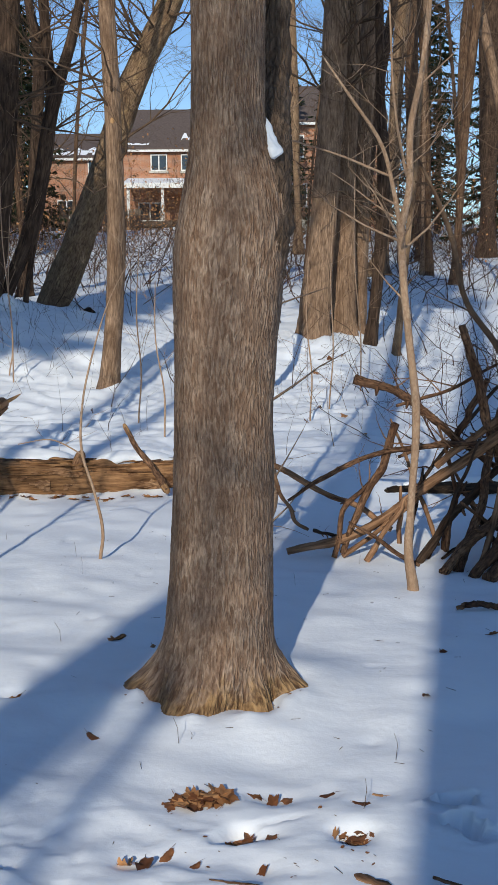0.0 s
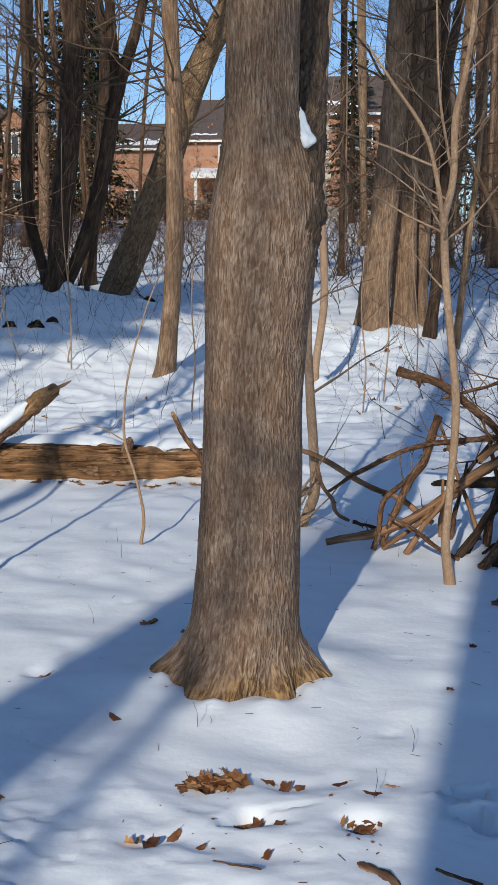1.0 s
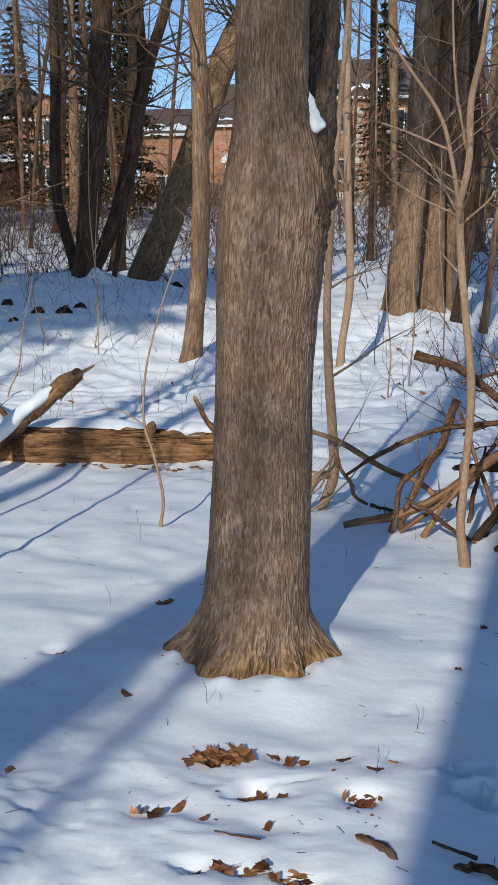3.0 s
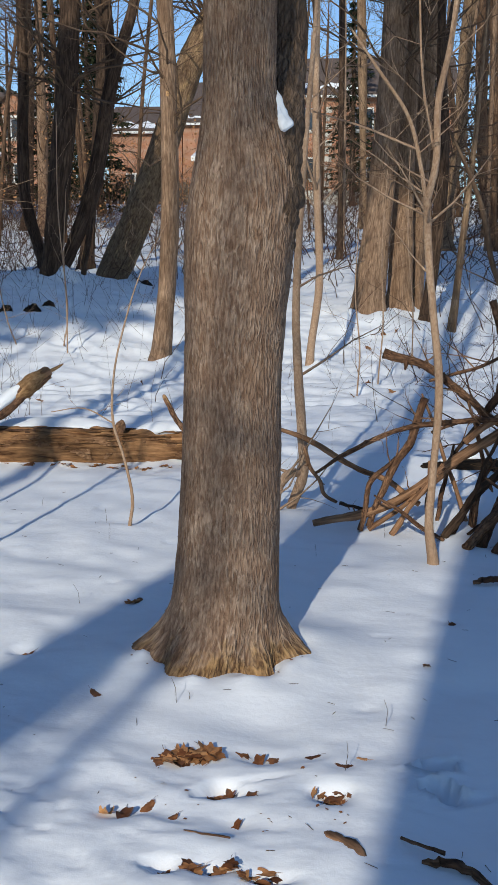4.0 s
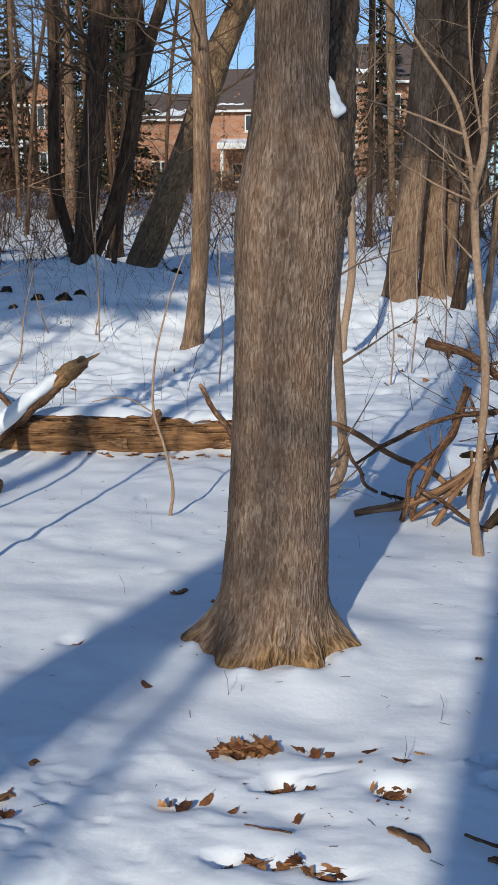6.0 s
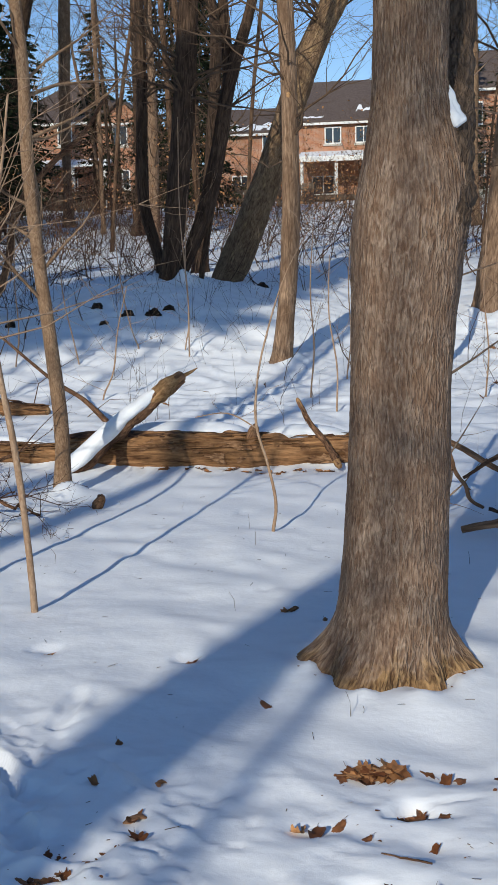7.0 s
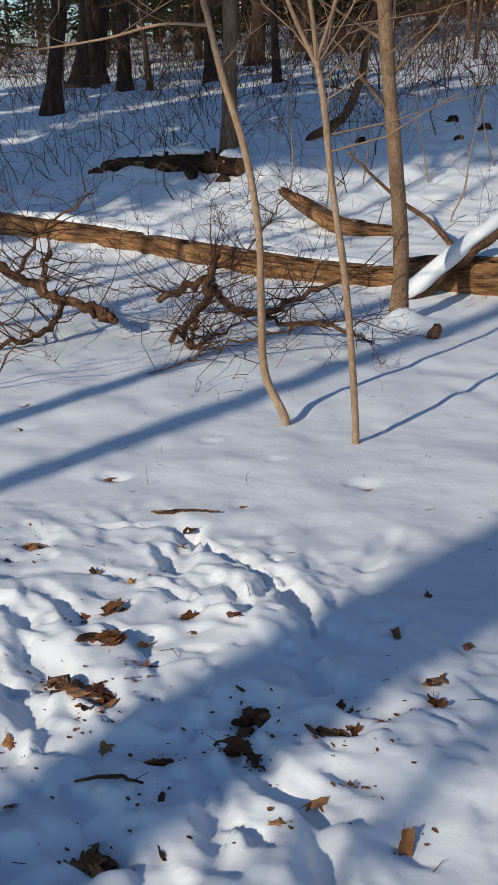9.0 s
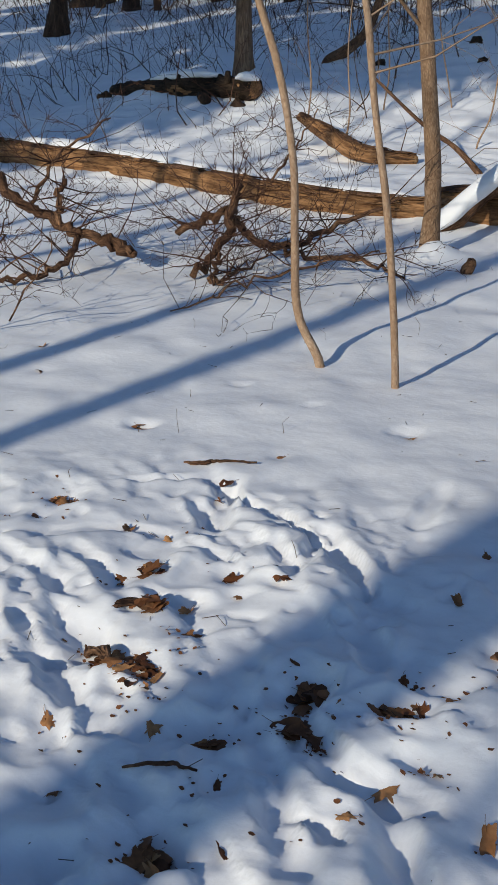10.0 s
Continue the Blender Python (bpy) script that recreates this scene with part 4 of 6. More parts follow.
wild_tree("tree", "dark slanting tree in the shaded wood", [(-19.75, 45.76, 4.1, 0.361), (-19.00, 45.76, 8.11, 0.390), (-18.21, 45.76, 12.31, 0.337), (-17.44, 45.76, 15.22, 0.283)], DARK_SHADED_BARK, 113, 16, 4, 3.5)
wild_tree("tree", "brown tree before the brick house", [(-17.0, 48.30, 4.5, 0.29), (-16.98, 48.30, 9.6, 0.27), (-16.73, 48.30, 15.8, 0.26)], GREY_BARK, 114, 16, 4, 3.5)
wild_tree("tree", "slim brown tree deep in the wood", [(-13.6, 43, 3.9, 0.11), (-13.6, 43, 8, 0.10), (-13.7, 43, 13, 0.08)], GREY_BARK, 115, 14, 3, 2.5, height=19)
wild_tree("tree", "brown tree in the shaded wood", [(-17.13, 21.0, 1.1, 0.209), (-16.61, 21.0, 4.10, 0.185), (-16.3, 21, 7, 0.17)], DARK_SHADED_BARK, 116, 14, 2.5, 2.8)
wild_tree("dark_tree", "broad black trunk in deep shade", [(-21.93, 28.86, 2.0, 0.55), (-21.52, 28.86, 4.97, 0.47), (-21.3, 28.8, 9, 0.42)], DARK_SHADED_BARK, 117, 12, 4, 4.0)
wild_tree("tree", "dark tree in deep shade", [(-19.10, 26.87, 1.8, 0.218), (-19.00, 26.87, 4.66, 0.201), (-18.9, 26.8, 8, 0.18)], DARK_SHADED_BARK, 118, 14, 3, 3.0)
wild_tree("tree", "slim dark tree in deep shade", [(-16.89, 28.23, 2.0, 0.182), (-16.82, 28.23, 4.59, 0.164), (-16.8, 28.2, 8, 0.15)], DARK_SHADED_BARK, 119, 14, 2.5, 3.0)
wild_tree("tree", "dark tree at the back of the wood", [(-19.01, 35.09, 2.8, 0.298), (-18.81, 35.09, 5.18, 0.265), (-18.7, 35, 9, 0.25)], DARK_SHADED_BARK, 120, 14, 3, 3.2)
wild_tree("tree", "thick ridged brown trunk of a clump", [(1.11, 17.75, 0.9, 0.270), (1.33, 17.75, 3.47, 0.214), (1.53, 17.75, 6.69, 0.215)], GREY_BARK, 121, 12, 5, 2.6, height=15, flare=1.12)
wild_tree("tree", "brown trunk in a close clump on a mound", [(1.70, 18.3, 0.9, 0.225), (1.74, 18.3, 3.51, 0.165), (1.86, 18.3, 6.85, 0.128)], GREY_BARK, 122, 10, 5, 2.4, height=14, flare=1.1)
wild_tree("tree", "grey trunk in a close clump on a mound", [(1.98, 18.75, 1.0, 0.185), (2.05, 18.75, 3.58, 0.157), (2.20, 18.75, 6.97, 0.152)], GREY_BARK, 123, 10, 5, 2.4, height=14, flare=1.1)
wild_tree("dark_tree", "dark bent stem beside the trunk clump", [(2.12, 17.65, 0.8, 0.099), (2.28, 17.65, 2.60, 0.109), (2.31, 17.65, 4.01, 0.105), (2.25, 17.65, 5.08, 0.076), (2.21, 17.65, 6.66, 0.067)], DARK_SHADED_BARK, 124, 10, 2.5, 2.0, height=10)
wild_tree("tree", "brown tree with spreading roots behind the clump", [(3.82, 30.35, 2.2, 0.25), (4.23, 30.35, 5.74, 0.190), (4.34, 30.35, 8.49, 0.175), (4.45, 30.35, 10.29, 0.178)], TAN_BARK, 125, 14, 3, 3.0, flare=1.7)
wild_tree("tree", "pale tan tree far in the wood", [(2.09, 42.54, 3.7, 0.214), (1.91, 42.54, 10.01, 0.181), (1.78, 42.54, 13.80, 0.160)], TAN_BARK, 126, 14, 4, 3.0)
wild_tree("tree", "slim brown tree behind the brush", [(6.39, 37.45, 3.0, 0.22), (6.07, 37.45, 5.53, 0.205), (5.84, 37.45, 12.32, 0.19)], BROWN_BARK, 127, 14, 3, 3.0)
wild_tree("tree", "tan tree near the far houses", [(9.41, 46.16, 4.2, 0.184), (9.44, 46.16, 9.98, 0.2), (9.63, 46.16, 14.79, 0.19)], BROWN_BARK, 128, 14, 4, 3.0)
wild_tree("tree", "broad brown trunk at the wood's edge", [(9.25, 39.96, 3.4, 0.378), (9.26, 39.96, 8.24, 0.371), (9.14, 39.96, 13.02, 0.40)], DARK_SHADED_BARK, 129, 16, 4, 4.0)
wild_tree("tree", "small crooked stem near the brush pile", [(2.51, 17.27, 0.7, 0.063), (2.64, 17.27, 2.29, 0.054), (2.78, 17.27, 3.86, 0.044)], TAN_BARK, 130, 9, 1.2, 1.4, height=7)
wild_tree("snag", "dark leaning snag with broken limbs in shade", [(-7.41, 15.58, 0.9, 0.08), (-6.84, 15.58, 1.39, 0.07), (-6.57, 15.58, 1.93, 0.06), (-6.35, 15.58, 2.85, 0.055), (-5.75, 15.58, 3.50, 0.045), (-5.17, 15.58, 3.99, 0.035)], LIMB_BARK, 131, 7, 0.8, 1.3, height=4.6)
# the wood goes on between and behind these
filler = random.Random(77)
for i in range(58):
    y = filler.uniform(23, 66)
    x = filler.uniform(-0.92, 0.30) * y
    if abs(x / y + 0.10) < 0.09 and filler.random() < 0.4:
        continue
    r = filler.uniform(0.04, 0.13)
    lean = filler.gauss(0, 0.8)
    # fillers on the left get darker bark in place of the shade there
    wild_tree("tree", filler.choice(["slim bare grey tree in the far wood", "bare brown tree in the far wood"]), [(x, y, 0, r), (x + lean * 0.3, y, float(land(x, y)) + 4, r * 0.9), (x + lean, y, float(land(x, y)) + 9, r * 0.75)],
              filler.choice([GREY_BARK, DARK_SHADED_BARK, BROWN_BARK, BROWN_BARK] if x / y > -0.35 else [DARK_SHADED_BARK, DARK_SHADED_BARK, BROWN_BARK]), 200 + i, 10, 2.0, 2.6, height=float(land(x, y)) + filler.uniform(11, 17), sides=9, group="far woodland trees", levels=2 if x / y > -0.52 else 1)
for i in range(17):
    y = filler.uniform(24, 58)
    x = filler.uniform(0.11, 0.33) * y
    r = filler.uniform(0.04, 0.15)
    lean = filler.gauss(0, 0.7)
    wild_tree("tree", "bare brown tree in the far wood", [(x, y, 0, r), (x + lean * 0.3, y, float(land(x, y)) + 4, r * 0.9), (x + lean, y, float(land(x, y)) + 9, r * 0.75)],
              filler.choice([BROWN_BARK, DARK_SHADED_BARK, GREY_BARK]), 270 + i, 9, 2.0, 2.4, height=float(land(x, y)) + filler.uniform(10, 16), sides=9, group="far woodland trees", levels=2)

# trees behind the walker, whose shadows cross the clearing
wild_tree("tree", "broad trunk behind the walker, shading the brush pile", [(-1.14, -7.0, 0, 0.42), (-1.14, -7.0, 4.0, 0.39), (-1.10, -7.0, 9.0, 0.36)], GREY_BARK, 301, 8, 8.5, 3.0, height=17, levels=1)
# unseen, known by its shadow; top cut off so the maple stays sunlit
wild_tree("leaning_tree", "leaning tree behind the walker, cut short to end its shadow", [(-4.62, -8.62, 0, 0.21), (-3.80, -8.62, 4.0, 0.205), (-3.33, -8.62, 6.3, 0.19)], GREY_BARK, 302, 3, 5.6, 0.6, height=6.8, levels=1)
slender = wild_tree("tree", "slender tree with a twiggy crown behind the walker", [(-3.17, -9.6, 0, 0.05), (-3.17, -9.6, 4, 0.048), (-3.15, -9.6, 8, 0.045)], GREY_BARK, 305, 40, 11.5, 2.4, height=15, levels=2)
wild_tree("tree", "slim tree behind the walker", [(-5.12, -6.0, 0, 0.11), (-5.07, -6, 5, 0.10), (-5.02, -6, 9, 0.09)], GREY_BARK, 303, 6, 7.0, 1.8, height=13, levels=1)
wild_tree("tree", "slim tree behind the walker", [(-5.80, -5.0, 0, 0.11), (-5.75, -5, 5, 0.10), (-5.7, -5, 9, 0.09)], GREY_BARK, 304, 6, 7.0, 1.8, height=13, levels=1)
# unseen limbs added to throw patchy shade on the maple's trunk
prng = random.Random(41)
for h0, side in ((7.0, 1), (7.15, -1), (7.28, 1), (7.4, 1), (7.5, -1), (8.75, 1), (8.95, -1), (9.15, 1), (9.35, 1), (9.55, -1)):
    g = Geo()
    grow(g, (-3.17 if side > 0 else -2.70, -9.6, h0 - 0.12), (side, prng.gauss(0, 0.3), prng.uniform(-0.1, 0.25)), prng.uniform(0.6, 0.95), 0.030, 1, prng, 0.0, 6, 0.14, 6)
    part("limb", g, TWIG, slender)
g = Geo()
tube(g, spline([(-3.17, -9.6, 6.2, 0.035), (-2.95, -9.6, 6.95, 0.034), (-2.91, -9.6, 7.7, 0.03), (-2.75, -9.6, 9.6, 0.02)], 6), 8, 0.05, 3)
part("limb", g, GREY_BARK, slender)
# further trees out of view, set freely to cast general shade
for i, (x, y, r) in enumerate([(3.5, -6, 0.2), (6.5, -2.5, 0.28), (-14, 1.5, 0.25), (-16, -4, 0.3), (1.5, -14, 0.3), (8.5, 4.0, 0.2), (7, -10, 0.3), (-18, 6, 0.3), (-15.5, 9.5, 0.2)]):
    wild_tree("tree", "unseen bare tree added beside and behind the walker", [(x, y, 0, r), (x + 0.1, y, 4, r * 0.9), (x + 0.2, y, 9, r * 0.75)], GREY_BARK, 310 + i, 12, 5.0, 3.0, height=16, sides=12, levels=1)

# ---------------------------------------------------------------- fallen logs, their snow, and sticks


def log(name, label, rows, material, seed, sides=40, rough=0.10, per=14, ends=CUT, freq=5.0):
    rows = spline(rows, per)
    mid = rows[len(rows) // 2]
    ob = thing(name, (mid[0], mid[1], ground_z(mid[0], mid[1])), label, "log")
    g = Geo()
    tube(g, rows, sides, rough, seed, False, 1.0, freq)
    part("body", g, material, ob)
    for k, way in ((0, 1), (-1, -1)):
        d = rows[k, :3] - rows[k + way, :3]
        d /= np.linalg.norm(d)
        g = Geo()
        p = rows[k, :3]
        tube(g, [(*(p - d * 0.05), rows[k, 3] * 0.95), (*(p + d * 0.012), rows[k, 3] * 0.9), (*(p + d * 0.03), rows[k, 3] * 0.55), (*(p + d * 0.035), 0.004)], 24, 0.18, seed + 7)
        part("broken_end", g, ends, ob, "splintered paler broken end")
    return ob


def bark_shreds(ob, rows, material, seed, count, size=0.09):
    """Torn flakes of bark along the upper edge of a log."""
    rng = random.Random(seed)
    rows = spline(rows, 14)
    for _ in range(count):
        i = rng.randrange(1, len(rows) - 1)
        c, r = rows[i, :3], rows[i, 3]
        d = rows[i + 1, :3] - rows[i - 1, :3]
        d /= np.linalg.norm(d)
        a = rng.uniform(0.15, 1.35)
        out = np.array([d[1], -d[0], 0]) * math.cos(a) + np.array([0, 0, 1]) * math.sin(a)
        L = size * rng.uniform(0.6, 1.8)
        p = c + out * r * 1.0
        g = Geo()
        up = out * rng.uniform(0.005, 0.03)
        tube(g, [(*(p - d * L), 0.004), (*(p - d * L * 0.4 + up), 0.013 * rng.uniform(0.6, 1.5)), (*(p + d * L * 0.4 + up), 0.015 * rng.uniform(0.6, 1.3)), (*(p + d * L), 0.004)], 6, 0.3, rng.randrange(90), True, 0.5)
        part("bark_flake", g, material, ob)


def bark_shell(ob, rows, material, seed, low, high, bare, thick=1.05):
    """What is left of the bark on a log: a ragged shell between two angles, with holes."""
    rows = spline(rows, 40)
    p, r = rows[:, :3], rows[:, 3]
    tan = np.gradient(p, axis=0)
    tan /= np.linalg.norm(tan, axis=1, keepdims=True)
    u = np.array([0, 0, 1.0]) - tan * tan[:, 2:3]
    u /= np.linalg.norm(u, axis=1, keepdims=True)
    w = np.cross(tan, u)
    a = np.linspace(low, high, 30)
    along = np.concatenate([[0], np.cumsum(np.linalg.norm(np.diff(p, axis=0), axis=1))])
    A, S = np.meshgrid(a, along)
    q = np.stack([np.cos(A) * 1.5, np.sin(A) * 1.5, S * 3.5], -1)
    n = noise3(q, seed) + 0.5 * (noise3(q * 3.1, seed + 1) - 0.5)
    edge = np.minimum((A - low), (high - A)) / (high - low) * 2
    keep = n * np.clip(edge * 2.2, 0, 1) > bare
    rad = r[:, None] * (thick + 0.05 * (n - 0.5)) + 0.004
    v = p[:, None] + (np.cos(A)[..., None] * u[:, None] + np.sin(A)[..., None] * w[:, None]) * rad[..., None]
    m = len(a)
    i, j = np.nonzero(keep[:-1, :-1] & keep[1:, 1:])
    quads = np.stack([i * m + j, i * m + j + 1, (i + 1) * m + j + 1, (i + 1) * m + j], -1)
    g = Geo()
    g.add(v.reshape(-1, 3), quads, None, np.stack([np.cos(A) * 0.15, np.sin(A) * 0.15, S], -1).reshape(-1, 3))
    shell = part("bark", g, material, ob, "ragged dark bark")
    return shell


def snow_cap(label, rows, seed, squash=0.75, rough=0.22, freq=3.0):
    g = Geo()
    tube(g, spline(rows, 12), 18, rough, seed, True, squash, freq)
    return tagged(part("snow_pad", g, SNOW), label, "snow", "snow on fallen wood")


ROW_R = [(-3.12, 8.46, 0.14, 0.155), (-2.95, 8.49, 0.15, 0.168), (-2.3, 8.52, 0.155, 0.172), (-1.7, 8.57, 0.155, 0.164), (-1.0, 8.7, 0.15, 0.155), (-0.42, 8.84, 0.14, 0.14)]
log_r = log("fallen_log", "thick fallen log with orange-brown bare wood in snow", ROW_R, LOG_WOOD, 51, 48, 0.15, 18, CUT, 8.0)
bark_shreds(log_r, ROW_R, LOG_WOOD, 511, 34, 0.12)
bark_shell(log_r, ROW_R, LIMB_BARK, 512, -2.6, 1.05, 0.34, 1.05)
bark_shell(log_r, ROW_R, LOG_BARK, 513, 0.5, 2.5, 0.50, 1.025)
g = Geo()
tube(g, spline([(-1.48, 8.56, 0.24, 0.055), (-1.45, 8.52, 0.33, 0.05), (-1.42, 8.48, 0.385, 0.035), (-1.40, 8.46, 0.40, 0.01)], 5), 14, 0.25, 8)
part("knot", g, DEAD, log_r, "dark stub of a broken limb")
ROW_L = [(-10.2, 10.5, 0.26, 0.17), (-9.05, 10.12, 0.22, 0.16), (-7.0, 9.64, 0.17, 0.13), (-5.1, 8.95, 0.13, 0.122), (-3.75, 8.56, 0.11, 0.11), (-3.02, 8.5, 0.11, 0.105)]
log_l = log("fallen_log", "long thin fallen log with torn bark and ochre wood", ROW_L, LOG_WOOD, 52, 40, 0.22, 20, CUT, 8.0)
bark_shreds(log_l, ROW_L, LOG_BARK, 521, 60, 0.14)
bark_shell(log_l, ROW_L, LOG_BARK, 522, -3.0, 1.0, 0.58, 1.04)
bark_shell(log_l, ROW_L, LIMB_BARK, 523, -0.9, 0.9, 0.42, 1.08)
snow_cap("smooth band of snow on a fallen log", [(-2.62, 8.60, 0.29, 0.05), (-2.45, 8.64, 0.31, 0.15), (-2.2, 8.68, 0.315, 0.17), (-1.95, 8.70, 0.315, 0.165), (-1.75, 8.70, 0.31, 0.16), (-1.55, 8.72, 0.29, 0.09), (-1.48, 8.73, 0.27, 0.03)], 1, 0.5, 0.10, 2.0)
snow_cap("rounded pad of snow on a fallen log", [(-1.38, 8.70, 0.26, 0.05), (-1.2, 8.74, 0.29, 0.15), (-1.05, 8.77, 0.295, 0.16), (-0.85, 8.82, 0.285, 0.15), (-0.6, 8.88, 0.25, 0.06)], 2, 0.5, 0.10, 2.0)
snow_cap("long band of snow on a fallen log", [(-9.6, 10.4, 0.36, 0.08), (-8.6, 10.2, 0.33, 0.12), (-7.2, 9.85, 0.27, 0.11), (-6.0, 9.45, 0.23, 0.10), (-5.2, 9.15, 0.21, 0.07)], 3)
snow_cap("thin band of snow behind a fallen log", [(-4.9, 9.06, 0.21, 0.05), (-4.2, 8.84, 0.18, 0.08), (-3.6, 8.72, 0.18, 0.08), (-3.3, 8.68, 0.17, 0.04)], 4)

ROW_S = [(-2.97, 8.12, 0.03, 0.075), (-2.53, 8.34, 0.42, 0.072), (-2.22, 8.46, 0.69, 0.066), (-2.07, 8.52, 0.82, 0.055)]
prop = log("leaning_limb", "snow-topped broken limb propped over a log", ROW_S, LIMB_BARK, 53, 28, 0.28, 14, DEAD, 9.0)
snow_cap("thick strip of snow on a leaning limb", [(-3.06, 8.08, 0.02, 0.05), (-2.95, 8.11, 0.10, 0.095), (-2.76, 8.20, 0.275, 0.10), (-2.58, 8.28, 0.435, 0.095), (-2.42, 8.355, 0.58, 0.08), (-2.33, 8.40, 0.66, 0.065), (-2.27, 8.42, 0.71, 0.03)], 5, 0.72, 0.20, 4.0)
g = Geo()
tube(g, spline([(-2.36, 8.40, 0.59, 0.05), (-2.25, 8.44, 0.67, 0.071), (-2.14, 8.49, 0.765, 0.062), (-2.08, 8.51, 0.82, 0.035)], 6), 16, 0.3, 12, True, 1.0, 14.0)
part("bare_wood", g, CUT, prop, "ochre bare wood at the broken tip")
g = Geo()
tube(g, spline([(-2.12, 8.5, 0.79, 0.02), (-1.98, 8.53, 0.86, 0.012), (-1.93, 8.54, 0.89, 0.004)], 4), 8, 0.2, 3)
part("splinter", g, CUT, prop)
log("broken_branch", "short brown broken branch leaning on a log", [(-0.70, 8.42, 0.08, 0.030), (-0.82, 8.46, 0.27, 0.025), (-0.95, 8.52, 0.42, 0.024), (-1.05, 8.55, 0.60, 0.020)], LIMB_BARK, 54, 16, 0.35, 8, CUT, 14.0)
ROW_2 = [(-6.0, 11.8, 0.55, 0.05), (-5.45, 11.4, 0.40, 0.09), (-4.85, 11.05, 0.24, 0.09), (-4.25, 11.0, 0.20, 0.05)]
log2 = log("fallen_log", "short ochre log half sunk in snow", ROW_2, LOG_WOOD, 55, 24, 0.18)
bark_shreds(log2, ROW_2, LIMB_BARK, 551, 18, 0.12)
bark_shell(log2, ROW_2, LIMB_BARK, 552, -1.2, 0.9, 0.44, 1.08)
bark_shell(log2, ROW_2, LOG_BARK, 553, 0.2, 2.6, 0.55, 1.05)
snow_cap("thin ridge of snow behind a sunken log", [(-5.7, 11.72, 0.50, 0.03), (-5.3, 11.45, 0.39, 0.08), (-4.9, 11.2, 0.27, 0.07), (-4.5, 11.12, 0.22, 0.03)], 9, 0.6)
log("broken_branch", "thin dark branch slanting into snow", [(-4.53, 10.5, 1.06, 0.013), (-3.92, 10.5, 0.56, 0.020), (-3.60, 10.5, 0.36, 0.026), (-3.38, 10.5, 0.14, 0.028)], LIMB_BARK, 56, 12, 0.3, 10)
ROW_X = [(-10.3, 13.9, 0.72, 0.07), (-9.5, 13.6, 0.78, 0.11), (-8.5, 13.3, 0.78, 0.15), (-7.8, 13.2, 0.80, 0.15), (-7.35, 13.15, 0.78, 0.14)]
rot = log("rotten_log", "black rotten log with a pale end, raised on roots", ROW_X, ROT, 57, 32, 0.34, 14, LOG_WOOD, 9.0)
bark_shell(rot, ROW_X, LOG_WOOD, 572, 0.8, 2.4, 0.60, 1.08)
for a, b in (((-8.15, 13.1, 0.72), (-7.75, 12.45, 0.34)), ((-7.6, 13.0, 0.62), (-7.1, 12.9, 0.30)), ((-8.9, 13.3, 0.85), (-8.6, 13.2, 0.97)), ((-7.9, 13.1, 0.9), (-7.75, 13.1, 1.02))):
    g = Geo()
    tube(g, spline([(*a, 0.09), ((a[0] + b[0]) / 2 + 0.05, (a[1] + b[1]) / 2, (a[2] + b[2]) / 2 - 0.08, 0.06), (*b, 0.03)], 6), 12, 0.3, 9)
    part("root", g, ROT, rot)
snow_cap("pad of snow on a rotten log", [(-9.3, 13.5, 0.90, 0.03), (-8.9, 13.38, 0.95, 0.09), (-8.3, 13.25, 0.97, 0.11), (-7.9, 13.2, 0.96, 0.05)], 6, 0.6)
snow_cap("small pad of snow on a broken log end", [(-7.66, 13.13, 0.92, 0.02), (-7.48, 13.10, 0.945, 0.10), (-7.26, 13.08, 0.91, 0.03)], 7, 0.6)
g = Geo()
tube(g, spline([(-2.36, 6.96, -0.02, 0.034), (-2.33, 6.96, 0.05, 0.040), (-2.30, 6.95, 0.085, 0.022)], 4), 14, 0.45, 4, True, 1.0, 18.0)
tagged(part("stump", g, LIMB_BARK), "small sawn brown stub poking out of snow", "stump")
log("fallen_log", "dark snow-topped log lying behind the brush pile", [(1.15, 8.32, 0.05, 0.05), (1.45, 8.36, 0.08, 0.065), (1.9, 8.33, 0.08, 0.06), (2.4, 8.4, 0.10, 0.07)], ROT, 58, 20, 0.35, 14, ROT, 9.0)
snow_cap("ragged snow on a dark log", [(1.2, 8.36, 0.10, 0.02), (1.5, 8.4, 0.15, 0.06), (1.9, 8.38, 0.15, 0.05), (2.35, 8.44, 0.17, 0.04)], 8, 0.6)
for i, (x, y, s) in enumerate([(-4.6, 15.6, 0.12), (-4.2, 15.7, 0.15), (-4.0, 15.9, 0.1), (-5.2, 15.9, 0.1), (-6.4, 15.2, 0.09), (-4.9, 15.3, 0.08), (-10.7, 14.2, 0.14), (-3.0, 19.2, 0.12)]):
    g = Geo()
    z = ground_z(x, y)
    tube(g, spline([(x - s, y, z - 0.02, s * 0.2), (x - s * 0.4, y, z + 0.02, s * 0.5), (x + s * 0.1, y + 0.03, z + 0.05, s * 0.42), (x + s * 0.5, y, z + 0.01, s * 0.35), (x + s, y - 0.03, z - 0.02, s * 0.15)], 6), 14, 0.7, i * 7, True, 0.75, 17.0)
    tagged(part("rotten_chunk", g, ROT), "dark chunk of rotten wood in snow", "wood chunk", "rotten chunks")

